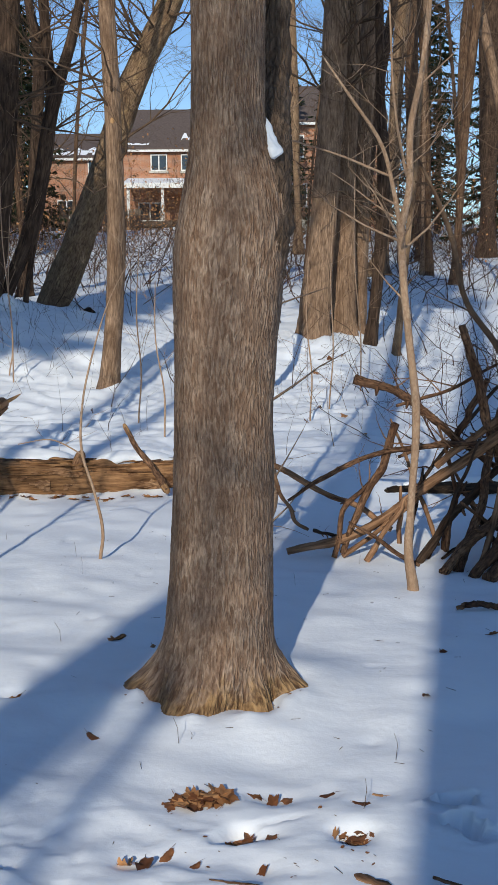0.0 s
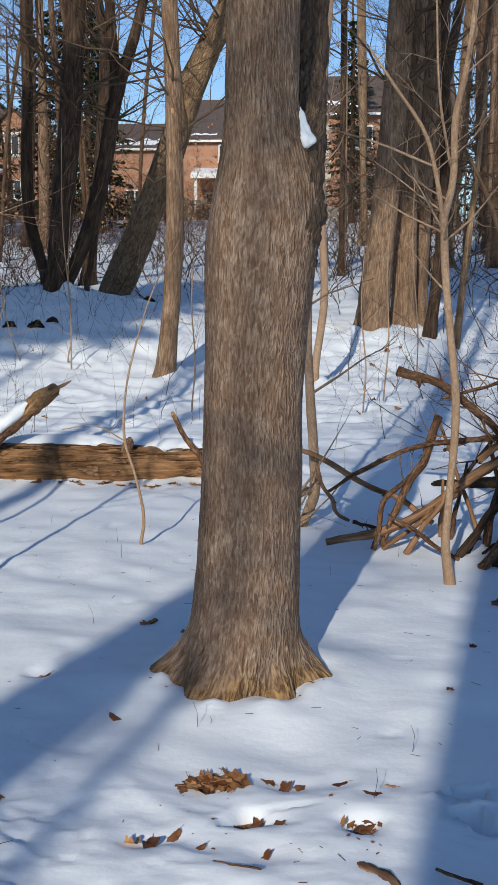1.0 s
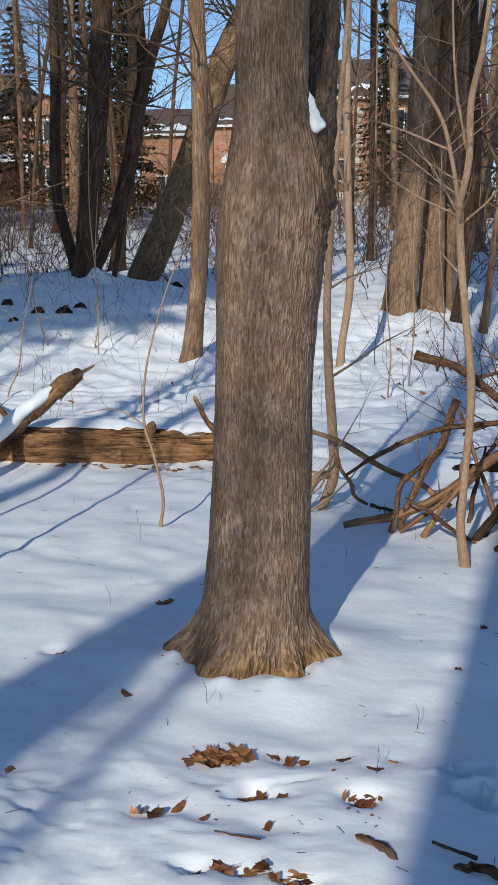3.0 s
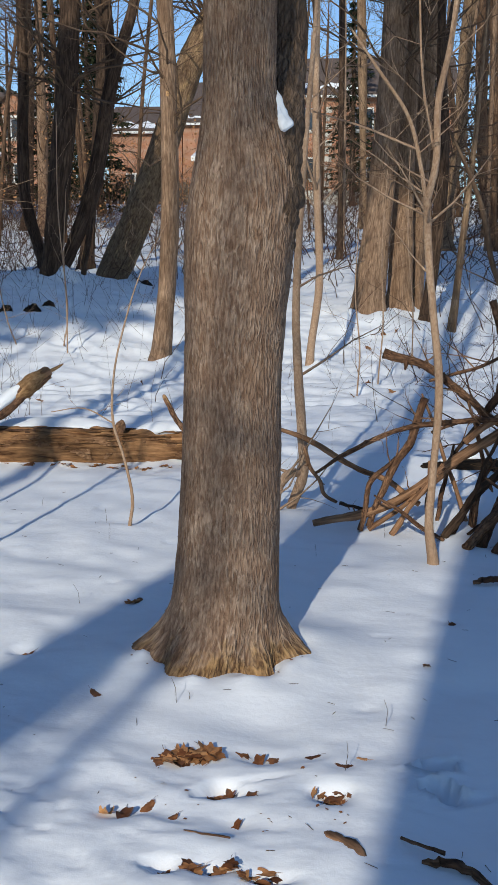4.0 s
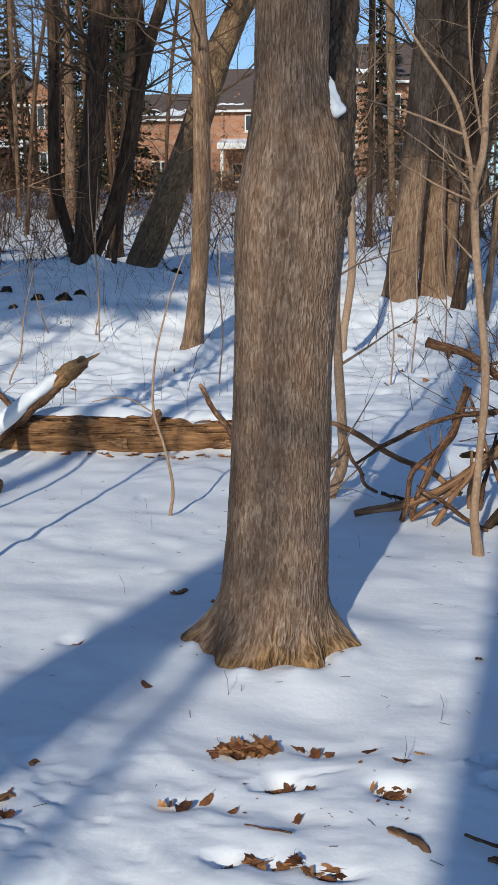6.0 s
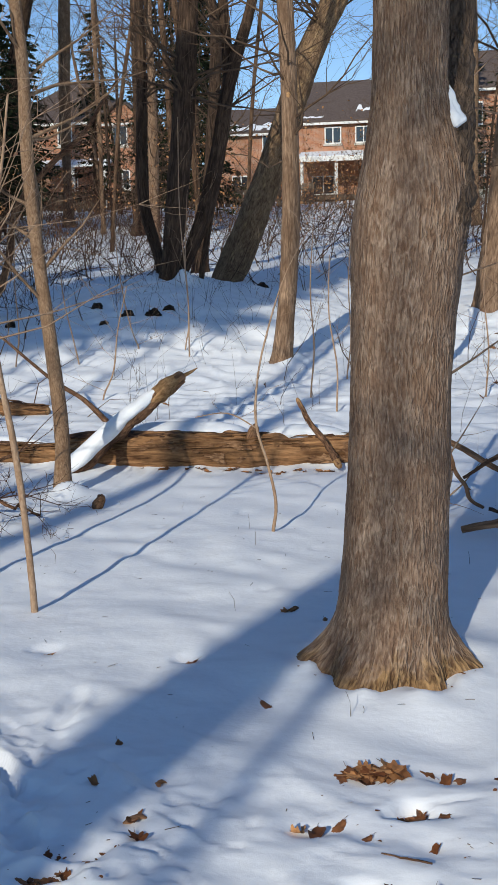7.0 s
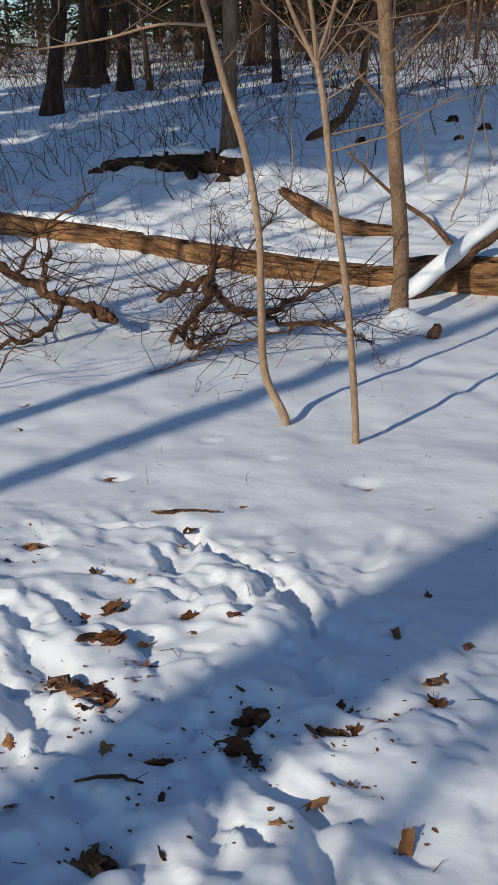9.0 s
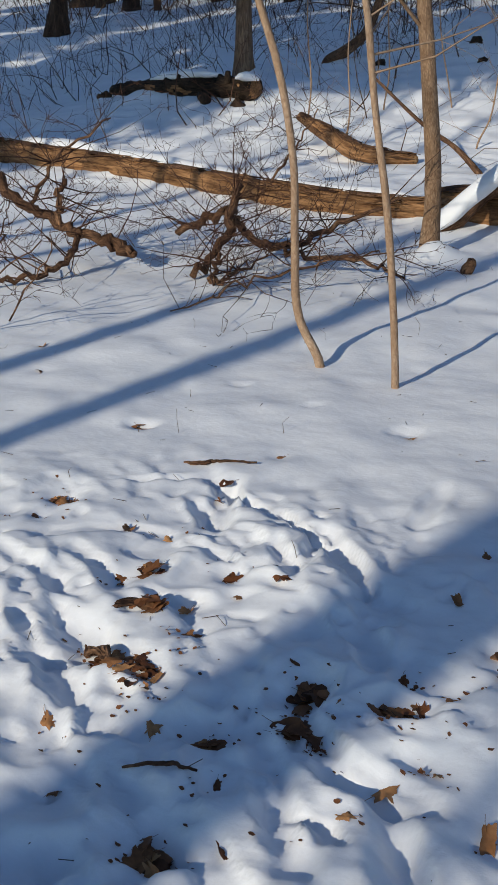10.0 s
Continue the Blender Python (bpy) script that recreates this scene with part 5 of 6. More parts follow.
# the brush pile: dead limbs heaped beside a sapling
PILE = [
    [(0.68, 6.50, 1.14, 0.033), (0.94, 6.52, 1.05, 0.028), (1.11, 6.55, 0.92, 0.026), (1.33, 6.6, 0.76, 0.022), (1.7, 6.65, 0.5, 0.02)],
    [(1.34, 6.4, 1.48, 0.024), (1.45, 6.45, 1.14, 0.030), (1.53, 6.5, 0.91, 0.030), (1.62, 6.55, 0.70, 0.030), (1.75, 6.6, 0.1, 0.03)],
    [(0.24, 6.35, 0.05, 0.020), (0.60, 6.42, 0.12, 0.028), (0.99, 6.48, 0.32, 0.032), (1.22, 6.5, 0.49, 0.034), (1.61, 6.5, 0.76, 0.034), (2.1, 6.5, 1.1, 0.03)],
    [(0.25, 6.5, 0.35, 0.009), (0.43, 6.5, 0.46, 0.014), (0.91, 6.5, 0.69, 0.016), (1.21, 6.5, 0.70, 0.018), (1.61, 6.5, 0.72, 0.017), (2.1, 6.5, 0.76, 0.015)],
    [(-0.12, 6.98, 0.62, 0.012), (0.18, 6.9, 0.50, 0.018), (0.55, 6.8, 0.33, 0.020), (0.78, 6.7, 0.24, 0.019), (0.95, 6.65, 0.12, 0.018)],
    [(0.96, 6.60, 0.84, 0.026), (0.85, 6.50, 0.57, 0.027), (0.72, 6.45, 0.30, 0.024), (0.60, 6.4, 0.02, 0.019)],
    [(0.54, 6.38, 0.0, 0.018), (0.63, 6.42, 0.32, 0.017), (0.82, 6.5, 0.51, 0.012)],
    [(0.60, 6.4, 0.0, 0.016), (0.91, 6.45, 0.22, 0.016), (1.1, 6.5, 0.36, 0.014)],
    [(0.74, 6.28, 0.0, 0.018), (0.98, 6.45, 0.31, 0.018), (1.08, 6.5, 0.42, 0.015)],
    [(1.06, 6.22, 0.0, 0.027), (1.28, 6.4, 0.24, 0.026), (1.54, 6.5, 0.47, 0.026), (1.9, 6.6, 0.75, 0.022)],
    [(1.26, 5.98, 0.0, 0.030), (1.45, 6.3, 0.33, 0.028), (1.56, 6.5, 0.62, 0.026), (1.66, 6.6, 1.0, 0.02)],
    [(1.16, 5.95, 0.0, 0.032), (1.52, 6.15, 0.30, 0.031), (1.85, 6.3, 0.58, 0.028)],
    [(1.21, 6.5, 0.57, 0.022), (1.55, 6.52, 0.83, 0.022), (1.9, 6.55, 1.05, 0.018)],
    [(1.36, 6.6, 0.76, 0.022), (1.49, 6.6, 0.99, 0.022), (1.56, 6.6, 1.13, 0.016)],
    [(0.41, 6.42, 0.17, 0.011), (0.58, 6.45, 0.12, 0.011)],
    [(1.32, 5.86, 0.0, 0.03), (1.55, 6.0, 0.22, 0.034), (1.8, 6.15, 0.40, 0.03)],
    [(1.40, 5.80, 0.0, 0.04), (1.60, 5.95, 0.10, 0.042), (1.9, 6.1, 0.18, 0.04)],
    [(1.38, 5.95, 0.02, 0.02), (1.56, 6.2, 0.42, 0.02), (1.62, 6.3, 0.75, 0.016)],
    [(1.50, 6.0, 0.0, 0.03), (1.64, 6.25, 0.45, 0.03), (1.75, 6.4, 0.9, 0.024)],
    [(1.15, 6.9, 0.35, 0.012), (1.6, 6.9, 0.95, 0.012), (1.9, 6.9, 1.25, 0.008)],
    [(1.05, 7.2, 0.9, 0.010), (1.35, 7.1, 1.0, 0.012), (1.75, 7.0, 1.22, 0.010)],
    [(1.1, 7.4, 0.5, 0.012), (1.4, 7.3, 0.62, 0.014), (1.8, 7.2, 0.55, 0.012)],
    [(0.17, 6.88, 0.46, 0.012), (0.24, 6.87, 0.28, 0.014), (0.31, 6.84, 0.15, 0.013), (0.40, 6.80, 0.09, 0.009)],
]
srng = random.Random(19)
for _ in range(16):
    sx, sy = srng.uniform(0.95, 2.0), srng.uniform(6.1, 6.9)
    ex, ey, ez = sx + srng.gauss(0.15, 0.4), sy + srng.gauss(0.1, 0.3), srng.uniform(0.25, 1.1)
    PILE.append([(sx, sy, 0.0, srng.uniform(0.006, 0.02)), ((sx + ex) / 2 + srng.gauss(0, 0.04), (sy + ey) / 2, ez / 2, 0.014), (ex, ey, ez, 0.007)])
TONES = [LIMB_BARK, LIMB_BARK, DEAD, LIMB_BARK, DARK_SHADED_BARK]
prng = random.Random(9)
for i, rows in enumerate(PILE):
    line = spline(rows, 9)
    wav = np.linspace(0, 1, len(line))
    for _ in range(3):
        ph, fr, am = prng.uniform(0, 6.28), prng.uniform(4, 16), prng.uniform(0.2, 0.6) * line[:, 3].mean()
        line[:, 0] += am * np.sin(fr * wav + ph) * np.sin(np.pi * wav)
        line[:, 2] += am * np.cos(fr * wav + 2 * ph) * np.sin(np.pi * wav)
    base = tuple(rows[0][:3])
    ob = thing("dead_limb", base, ["weathered brown limb heaped in the brush pile", "dark bare limb heaped in the brush pile"][i % 2], "branch", "limbs of the brush pile")
    g = Geo()
    tube(g, line, 14, 0.30, 400 + i, True, 1.0, 13.0)
    # four limbs get the brighter wood, sunlight put into their colour
    part("limb", g, DEAD if i in (4, 22, 7, 8) else TONES[i % 5], ob)
    for _ in range(2 if i < 24 else 0):
        q = line[prng.randrange(3, len(line) - 2)]
        a, w = prng.uniform(0, 6.28), q[3]
        g = Geo()
        tube(g, [(*q[:3], 0.6 * w), (q[0] + 1.3 * w * math.cos(a), q[1] - w, q[2] + 1.3 * w * math.sin(a), 0.42 * w), (q[0] + 2.4 * w * math.cos(a), q[1] - 1.5 * w, q[2] + 2.2 * w * math.sin(a), 0.2 * w)], 7, 0.3, i)
        part("stub", g, LIMB_BARK, ob)
    if i in (0, 2, 3, 5, 9, 12, 19, 20, 21):
        for _ in range(5):
            g = Geo()
            q = line[prng.randrange(2, len(line))]
            a = prng.uniform(0, 6.28)
            grow(g, q[:3], (math.cos(a), 0.5 * math.sin(a), prng.uniform(0, 1)), prng.uniform(0.2, 0.5), 0.006, 1, prng, 0.0, 4, 0.2, 2)
            part("twig", g, DEAD, ob)
for rows, label in (([(1.10, 5.24, 0.015, 0.012), (1.2, 5.23, 0.03, 0.017), (1.36, 5.2, 0.012, 0.015)], "short dark stick lying on snow"), ([(0.51, 2.66, 0.01, 0.005), (0.62, 2.56, 0.02, 0.006)], "thin dark stick lying on snow"),
                    ([(0.56, 2.55, 0.0, 0.008), (0.62, 2.52, 0.02, 0.012), (0.74, 2.43, 0.0, 0.01)], "dark wet stick half sunk in snow"), ([(-2.34, 3.49, 0.0, 0.005), (-2.25, 3.50, 0.012, 0.008), (-2.2, 3.53, 0.004, 0.006), (-2.06, 3.57, 0.01, 0.004)], "short brown stick lying on snow"),
                    ([(-1.50, 1.93, 0.0, 0.003), (-1.4, 1.95, 0.012, 0.005), (-1.33, 1.98, 0.01, 0.003)], "thin red-brown twig on snow"), ([(-0.12, 2.66, 0.0, 0.003), (0.02, 2.61, 0.012, 0.003)], "thin dark twig on snow")):
    g = Geo()
    rows = [(x, y, z + ground_z(x, y), r) for x, y, z, r in rows]
    line = spline(rows, 8)
    line[1:-1, :2] += np.array([[prng.gauss(0, 0.2 * q[3]), prng.gauss(0, 0.5 * q[3])] for q in line[1:-1]])
    tube(g, line, 9, 0.4, 6, True, 1.0, 24.0)
    tagged(part("stick", g, LIMB_BARK), label, "stick", "sticks on the snow")

# ---------------------------------------------------------------- the fallen, twiggy branch and brambles


def bramble(label, limbs, seed, count, reach=0.45, material=RED_TWIG, name="fallen_branch", category="branch"):
    base = (limbs[0][0][0], limbs[0][0][1], ground_z(limbs[0][0][0], limbs[0][0][1]))
    ob = thing(name, base, label, category)
    rng = random.Random(seed)
    for k, rows in enumerate(limbs):
        line = spline(rows, 7)
        g = Geo()
        line[:, 3] *= 0.75
        line[1:-1, :3] += np.array([[rng.gauss(0, 0.014) for _ in range(3)] for _ in line[1:-1]])
        tube(g, line, 10, 0.3, seed + k, True, 1.0, 14.0)
        part("limb", g, LIMB_BARK, ob)
        for _ in range(count):
            q = line[rng.randrange(1, len(line))]
            a = rng.uniform(0, 6.28)
            tw = Geo()
            grow(tw, q[:3], (math.cos(a), math.sin(a), rng.uniform(-0.1, 1.0)), reach * rng.uniform(0.4, 1.5), min(q[3] * 0.5, 0.006), 2, rng, 0.0, 4, 0.28, 3)
            part("twig", tw, material, ob)
    return ob


bramble("gnarled dark branch sprawling on snow with red twigs", [
    [(-3.95, 6.1, 0.02, 0.03), (-3.90, 6.45, 0.22, 0.04), (-4.0, 6.75, 0.40, 0.045), (-4.02, 6.9, 0.5, 0.03)],
    [(-4.62, 6.95, 0.12, 0.035), (-4.35, 6.9, 0.24, 0.035), (-4.02, 6.8, 0.34, 0.04)],
    [(-3.98, 6.75, 0.30, 0.04), (-3.75, 6.65, 0.16, 0.035), (-3.5, 6.6, 0.16, 0.03), (-3.2, 6.75, 0.28, 0.025), (-2.95, 7.0, 0.40, 0.015)],
    [(-3.6, 6.6, 0.15, 0.025), (-3.3, 6.5, 0.13, 0.022), (-2.9, 6.5, 0.14, 0.016), (-2.55, 6.35, 0.08, 0.01)],
    [(-3.85, 6.3, 0.15, 0.02), (-3.72, 6.0, 0.04, 0.02), (-3.55, 5.95, 0.10, 0.014), (-3.35, 6.05, 0.22, 0.008)],
    [(-3.6, 5.3, 0.02, 0.006), (-3.35, 5.65, 0.12, 0.010), (-3.0, 6.0, 0.20, 0.010), (-2.7, 6.3, 0.25, 0.006)],
    [(-3.9, 6.9, 0.4, 0.012), (-3.7, 7.1, 0.75, 0.010), (-3.6, 7.3, 1.0, 0.005)],
], 71, 20, 0.55)
bramble("dark knobbly branch end reaching over snow", [
    [(-5.6, 6.1, 0.62, 0.05), (-5.25, 6.0, 0.44, 0.048), (-4.98, 6.05, 0.30, 0.045), (-4.72, 6.1, 0.22, 0.05), (-4.52, 6.12, 0.16, 0.055), (-4.45, 6.13, 0.14, 0.03)],
    [(-5.0, 6.05, 0.30, 0.03), (-5.02, 6.08, 0.48, 0.03), (-4.96, 6.1, 0.62, 0.02)],
    [(-4.85, 6.05, 0.24, 0.03), (-4.83, 5.85, 0.10, 0.03), (-4.9, 5.6, 0.06, 0.025), (-5.1, 5.4, 0.05, 0.02), (-5.4, 5.3, 0.04, 0.012)],
    [(-5.25, 6.05, 0.44, 0.02), (-5.1, 6.2, 0.75, 0.015), (-4.75, 6.4, 1.0, 0.008)],
], 72, 15, 0.55)
bramble("bare red-twigged bush at the edge of the clearing", [
    [(-4.6, 4.35, 0.0, 0.008), (-4.2, 4.4, 0.35, 0.007), (-3.9, 4.3, 0.62, 0.005), (-3.75, 4.2, 0.85, 0.003)],
    [(-4.6, 4.35, 0.0, 0.007), (-4.3, 4.6, 0.3, 0.006), (-4.0, 4.75, 0.5, 0.004)],
    [(-4.4, 4.8, 0.0, 0.007), (-4.2, 5.0, 0.4, 0.005), (-4.15, 5.1, 0.7, 0.003)],
], 73, 7, 0.35, RED_TWIG, "bush", "bush")

# ---------------------------------------------------------------- leaves on the snow


def leaf_mesh(name, seed, lobes, curl, material, long=1.0):
    """A lobed, curled leaf with a midrib fold, torn rim and stalk, about 0.1 long before it is sized."""
    rng = random.Random(seed)
    n = lobes * 6
    rings = []
    roll, way, ph = 0.42 / (0.35 + abs(curl)), rng.uniform(-0.6, 0.6), rng.uniform(0, 6)
    rim = []
    for i in range(n):
        f = (i / 6) % 1.0
        tip = (1 - abs(2 * f - 1)) ** 1.3
        rim.append(0.40 + 0.20 * tip + rng.uniform(-0.10, 0.06))
    for share in (0.4, 0.72, 1.0):
        ring = []
        for i in range(n):
            a = 2 * math.pi * i / n
            r = rim[i] * share if share == 1.0 else (0.6 * 0.55 + 0.4 * rim[i]) * share
            x, y = r * math.cos(a) * 0.9 * long, r * math.sin(a) * 0.78 / long
            u, v = x * math.cos(way) + y * math.sin(way), y * math.cos(way) - x * math.sin(way)
            v2, z = roll * math.sin(v / roll), math.copysign(1, curl) * roll * (1 - math.cos(v / roll))
            z += 0.06 * abs(v) + 0.05 * math.sin(3 * a + ph) * share + 0.14 * curl * u * u + rng.uniform(-0.03, 0.03) * share
            ring.append((u, v2, z))
        rings.append(ring)
    j = np.arange(n)
    k = (j + 1) % n
    g = Geo()
    g.add(np.array([(0, 0, 0)] + rings[0] + rings[1] + rings[2]) * 0.1, np.concatenate([np.stack([1 + o + j, 1 + o + n + j, 1 + o + n + k, 1 + o + k], -1) for o in (0, n)]), np.stack([0 * j, 1 + j, 1 + k], -1))
    tube(g, [(-0.03, 0, 0.002, 0.0012), (-0.06, 0.002, 0.004, 0.001), (-0.085, 0.008, 0.002, 0.0008)], 4)
    me = g.mesh(name)
    me.materials.append(material)
    return me


LEAF_MESHES = [leaf_mesh("leaf", 1, 5, 0.5, LEAF), leaf_mesh("leaf", 2, 7, 0.9, LEAF, 1.2), leaf_mesh("leaf", 3, 5, -0.7, LEAF), leaf_mesh("leaf", 6, 4, 0.6, LEAF, 1.4), leaf_mesh("leaf", 7, 6, -0.5, LEAF, 1.1),
               leaf_mesh("leaf", 4, 3, 0.8, WET_LEAF), leaf_mesh("leaf", 5, 5, -0.6, WET_LEAF, 1.2)]
lrng = random.Random(12)


def lay(me, x, y, z, size, tilt=0.5, deep=1.0):
    return Matrix.LocRotScale((x, y, z), Euler((lrng.gauss(0, tilt), lrng.gauss(0, tilt), lrng.uniform(0, 6.28))), (size, size, size * deep))


for spots, low, high, wet in ((LEAVES_BY_TREE, 0.5, 0.85, 0.3), (LEAVES_CLEARING, 0.4, 0.75, 0.2), (LEAVES_TRAMPLED, 0.4, 0.85, 0.35)):
    for x, y in spots:
        dark = lrng.random() < wet
        me = LEAF_MESHES[lrng.choice((5, 6)) if dark else lrng.randrange(5)]
        size = lrng.uniform(low, high)
        ob = new("fallen_leaf", me)
        ob.matrix_world = lay(me, x, y, ground_z(x, y) + 0.006 * size, size, 0.25)
        tagged(ob, "dark wet curled leaf sunk in snow" if dark else "dry curled brown leaf lying on snow", "leaf", "leaves on the snow")


for x, y, size in ((1.05, 15.9, 1.3), (0.95, 13.2, 1.4), (1.2, 12.6, 1.2), (1.32, 16.6, 1.4), (1.55, 16.7, 1.2), (0.7, 12.2, 1.1), (1.3, 11.4, 1.0), (-2.0, 12.9, 1.0), (-3.0, 11.6, 0.9), (-1.2, 10.4, 0.9)):
    ob = new("fallen_leaf", LEAF_MESHES[lrng.randrange(7)])
    ob.matrix_world = lay(None, x, y, ground_z(x, y) + 0.02, size, 0.5)
    tagged(ob, "dead brown leaf lying on the snowy slope", "leaf", "leaves on the snow")


def leaf_pile(label, x, y, wide, deep, count, turn=0.0, wet=0.3, size=0.9, lift=0.03):
    ob = thing("leaf_pile", (x, y, ground_z(x, y)), label, "leaves")
    for _ in range(int(count * 1.15) + 1):
        a, r = lrng.uniform(0, 6.28), 1.0 * lrng.random() ** 0.7
        u, v = wide * r * math.cos(a), deep * r * math.sin(a)
        px, py = x + u * math.cos(turn) - v * math.sin(turn), y + u * math.sin(turn) + v * math.cos(turn)
        dark = lrng.random() < wet
        me = LEAF_MESHES[lrng.choice((5, 6)) if dark else lrng.randrange(5)]
        s = size * lrng.uniform(0.5, 1.1)
        leaf = new("leaf", me)
        leaf.parent = ob
        leaf.matrix_basis = Matrix.Translation(-Vector(ob.location)) @ lay(me, px, py, ground_z(px, py) + 0.002 + lift * max(0.0, 1 - r) * lrng.random(), s, 0.11, 0.65)


leaf_pile("heap of dry brown leaves emerging from snow", -0.17, 3.16, 0.12, 0.055, 26, 0.45, 0.25, 1.0, 0.022)
leaf_pile("small clump of wet leaves in a snow hollow", -0.03, 2.94, 0.06, 0.04, 8, 0.6, 0.4, 0.8)
leaf_pile("small clump of brown leaves in a snow hollow", 0.31, 2.93, 0.07, 0.04, 9, 0.2, 0.5, 0.7)
leaf_pile("scatter of tan leaves in crusted snow", 0.03, 2.48, 0.12, 0.035, 12, 0.0, 0.3, 0.7)
leaf_pile("tan leaf clump in a melted hollow", -2.72, 3.75, 0.06, 0.035, 6, 0.0, 0.2, 0.8)
leaf_pile("patch of brown leaves showing through snow", -2.55, 3.01, 0.08, 0.03, 9, -0.1, 0.3, 0.8)
leaf_pile("brown leaf patch beside rotten bark", -1.84, 2.52, 0.06, 0.04, 8, 0.3, 0.5, 0.7)
leaf_pile("round cluster of brown leaves in snow", -1.96, 2.72, 0.04, 0.035, 7, 0.3, 0.4, 0.7)
leaf_pile("patch of wet leaf litter in trodden snow", -1.72, 2.25, 0.13, 0.06, 22, -0.3, 0.5, 0.6)
leaf_pile("dark wet leaf clump in trodden snow", -1.25, 2.36, 0.06, 0.05, 9, 0.9, 0.8, 0.9)
leaf_pile("dark wet leaf clump in a footprint", -1.19, 2.22, 0.06, 0.03, 6, 0.2, 0.9, 0.9)
leaf_pile("dark leaf tuft in trodden snow", -1.40, 2.12, 0.05, 0.035, 7, 0.2, 0.8, 0.8)
leaf_pile("tan and dark leaves in a snow hollow", -1.02, 2.42, 0.06, 0.025, 7, 0.3, 0.4, 0.8)
leaf_pile("wet leaves at the rim of a hollow", -1.32, 1.77, 0.05, 0.05, 10, 0.2, 0.6, 0.8)

leaf_pile("drift of brown leaves caught under a log", -1.6, 8.36, 0.95, 0.05, 26, 0.08, 0.2, 1.0)


def bark_chip(label, a, b, r, seed, material=DEAD):
    g = Geo()
    z0, z1 = ground_z(*a), ground_z(*b)
    m = ((a[0] + b[0]) / 2, (a[1] + b[1]) / 2)
    tube(g, spline([(*a, z0 - 0.005, r * 0.3), (*[a[i] * 0.75 + b[i] * 0.25 for i in (0, 1)], z0 + 0.002, r), (*m, (z0 + z1) / 2 + 0.004, r * 1.1), (*[a[i] * 0.25 + b[i] * 0.75 for i in (0, 1)], z1 + 0.002, r), (*b, z1 - 0.004, r * 0.3)], 5), 14, 0.6, seed, True, 0.3, 30.0)
    tagged(part("bark_chip", g, material), label, "bark", "bark chips on the snow")


bark_chip("long brown flake of bark sunk in snow", (0.285, 2.70), (0.405, 2.56), 0.024, 3, DEAD)
bark_chip("rotten brown slab of bark in trodden snow", (-1.94, 2.36), (-1.76, 2.23), 0.024, 4, LIMB_BARK)
bark_chip("dark strip of bark in trodden snow", (-1.95, 2.45), (-1.85, 2.57), 0.02, 5, LIMB_BARK)
bark_chip("small dark chip of bark on snow", (-0.65, 4.80), (-0.62, 4.86), 0.015, 6)
bark_chip("small red-brown chip of bark on snow", (-0.90, 2.72), (-0.82, 2.74), 0.013, 7)

# needles, seeds, bud scales and dry stalks scattered on the snow
bits = Geo()
brng = random.Random(31)
for _ in range(260):
    x, y = brng.uniform(-4.0, 1.4), 1.4 + 6.0 * brng.random() ** 1.2
    a, L = brng.uniform(0, 6.28), brng.uniform(0.006, 0.05)
    z = ground_z(x, y)
    tube(bits, [(x, y, z + 0.001, 0.0012), (x + L * math.cos(a), y + L * math.sin(a), z + 0.004 + L * 0.2 * brng.random(), 0.001)], 3, cap=False)
for _ in range(34):
    x, y = brng.uniform(-4.0, 1.4), 2.4 + 5.0 * brng.random()
    z = ground_z(x, y)
    L = brng.uniform(0.03, 0.11)
    tube(bits, [(x, y, z - 0.01, 0.0014), (x + brng.gauss(0, 0.005), y, z + L * 0.6, 0.0012), (x + brng.gauss(0, 0.015), y, z + L, 0.0008)], 3, cap=False)
tagged(part("plant_litter", bits, TWIG), "scattered brown twigs, stalks and needles on snow", "litter", kind="stuff")

# torn scraps of leaf trodden into the snow
scraps = Geo()
crng = random.Random(64)
nests = [(px + crng.gauss(0, 0.03), py + crng.gauss(0, 0.03), crng.uniform(0.02, 0.06)) for px, py in LEAVES_TRAMPLED] + [(-1.84, 2.3, 0.06), (-1.72, 2.25, 0.09), (-1.25, 2.36, 0.06), (-1.19, 2.22, 0.05), (-1.66, 2.2, 0.08)] * 3 + [(crng.uniform(-0.4, 0.5), crng.uniform(2.4, 3.2), crng.uniform(0.03, 0.10)) for _ in range(5)]
nests += [(0.14, 3.95, 0.06), (0.16, 4.02, 0.04), (-0.5, 3.98, 0.05), (0.0, 3.84, 0.06)]
for i in range(330):
    nx0, ny0, sp = nests[crng.randrange(len(nests))]
    x, y = crng.gauss(nx0, sp), crng.gauss(ny0, sp)
    s, z, n = crng.uniform(0.003, 0.010), ground_z(x, y), 7
    tip = np.array([crng.gauss(0, 0.35), crng.gauss(0, 0.35)])
    ring = []
    for k in range(n):
        a = 2 * math.pi * k / n
        r = s * crng.uniform(0.5, 1.2)
        u, v = r * math.cos(a), r * math.sin(a) * 0.7
        ring.append((x + u, y + v, z + 0.003 + u * tip[0] + v * tip[1] + crng.uniform(0, 0.15) * s))
    scraps.add(np.array([(x, y, z + 0.002)] + ring), None, [(0, 1 + k, 1 + (k + 1) % n) for k in range(n)])
tagged(part("leaf_scraps", scraps, WET_LEAF), "torn scraps of brown leaf trodden into snow", "litter", kind="stuff")

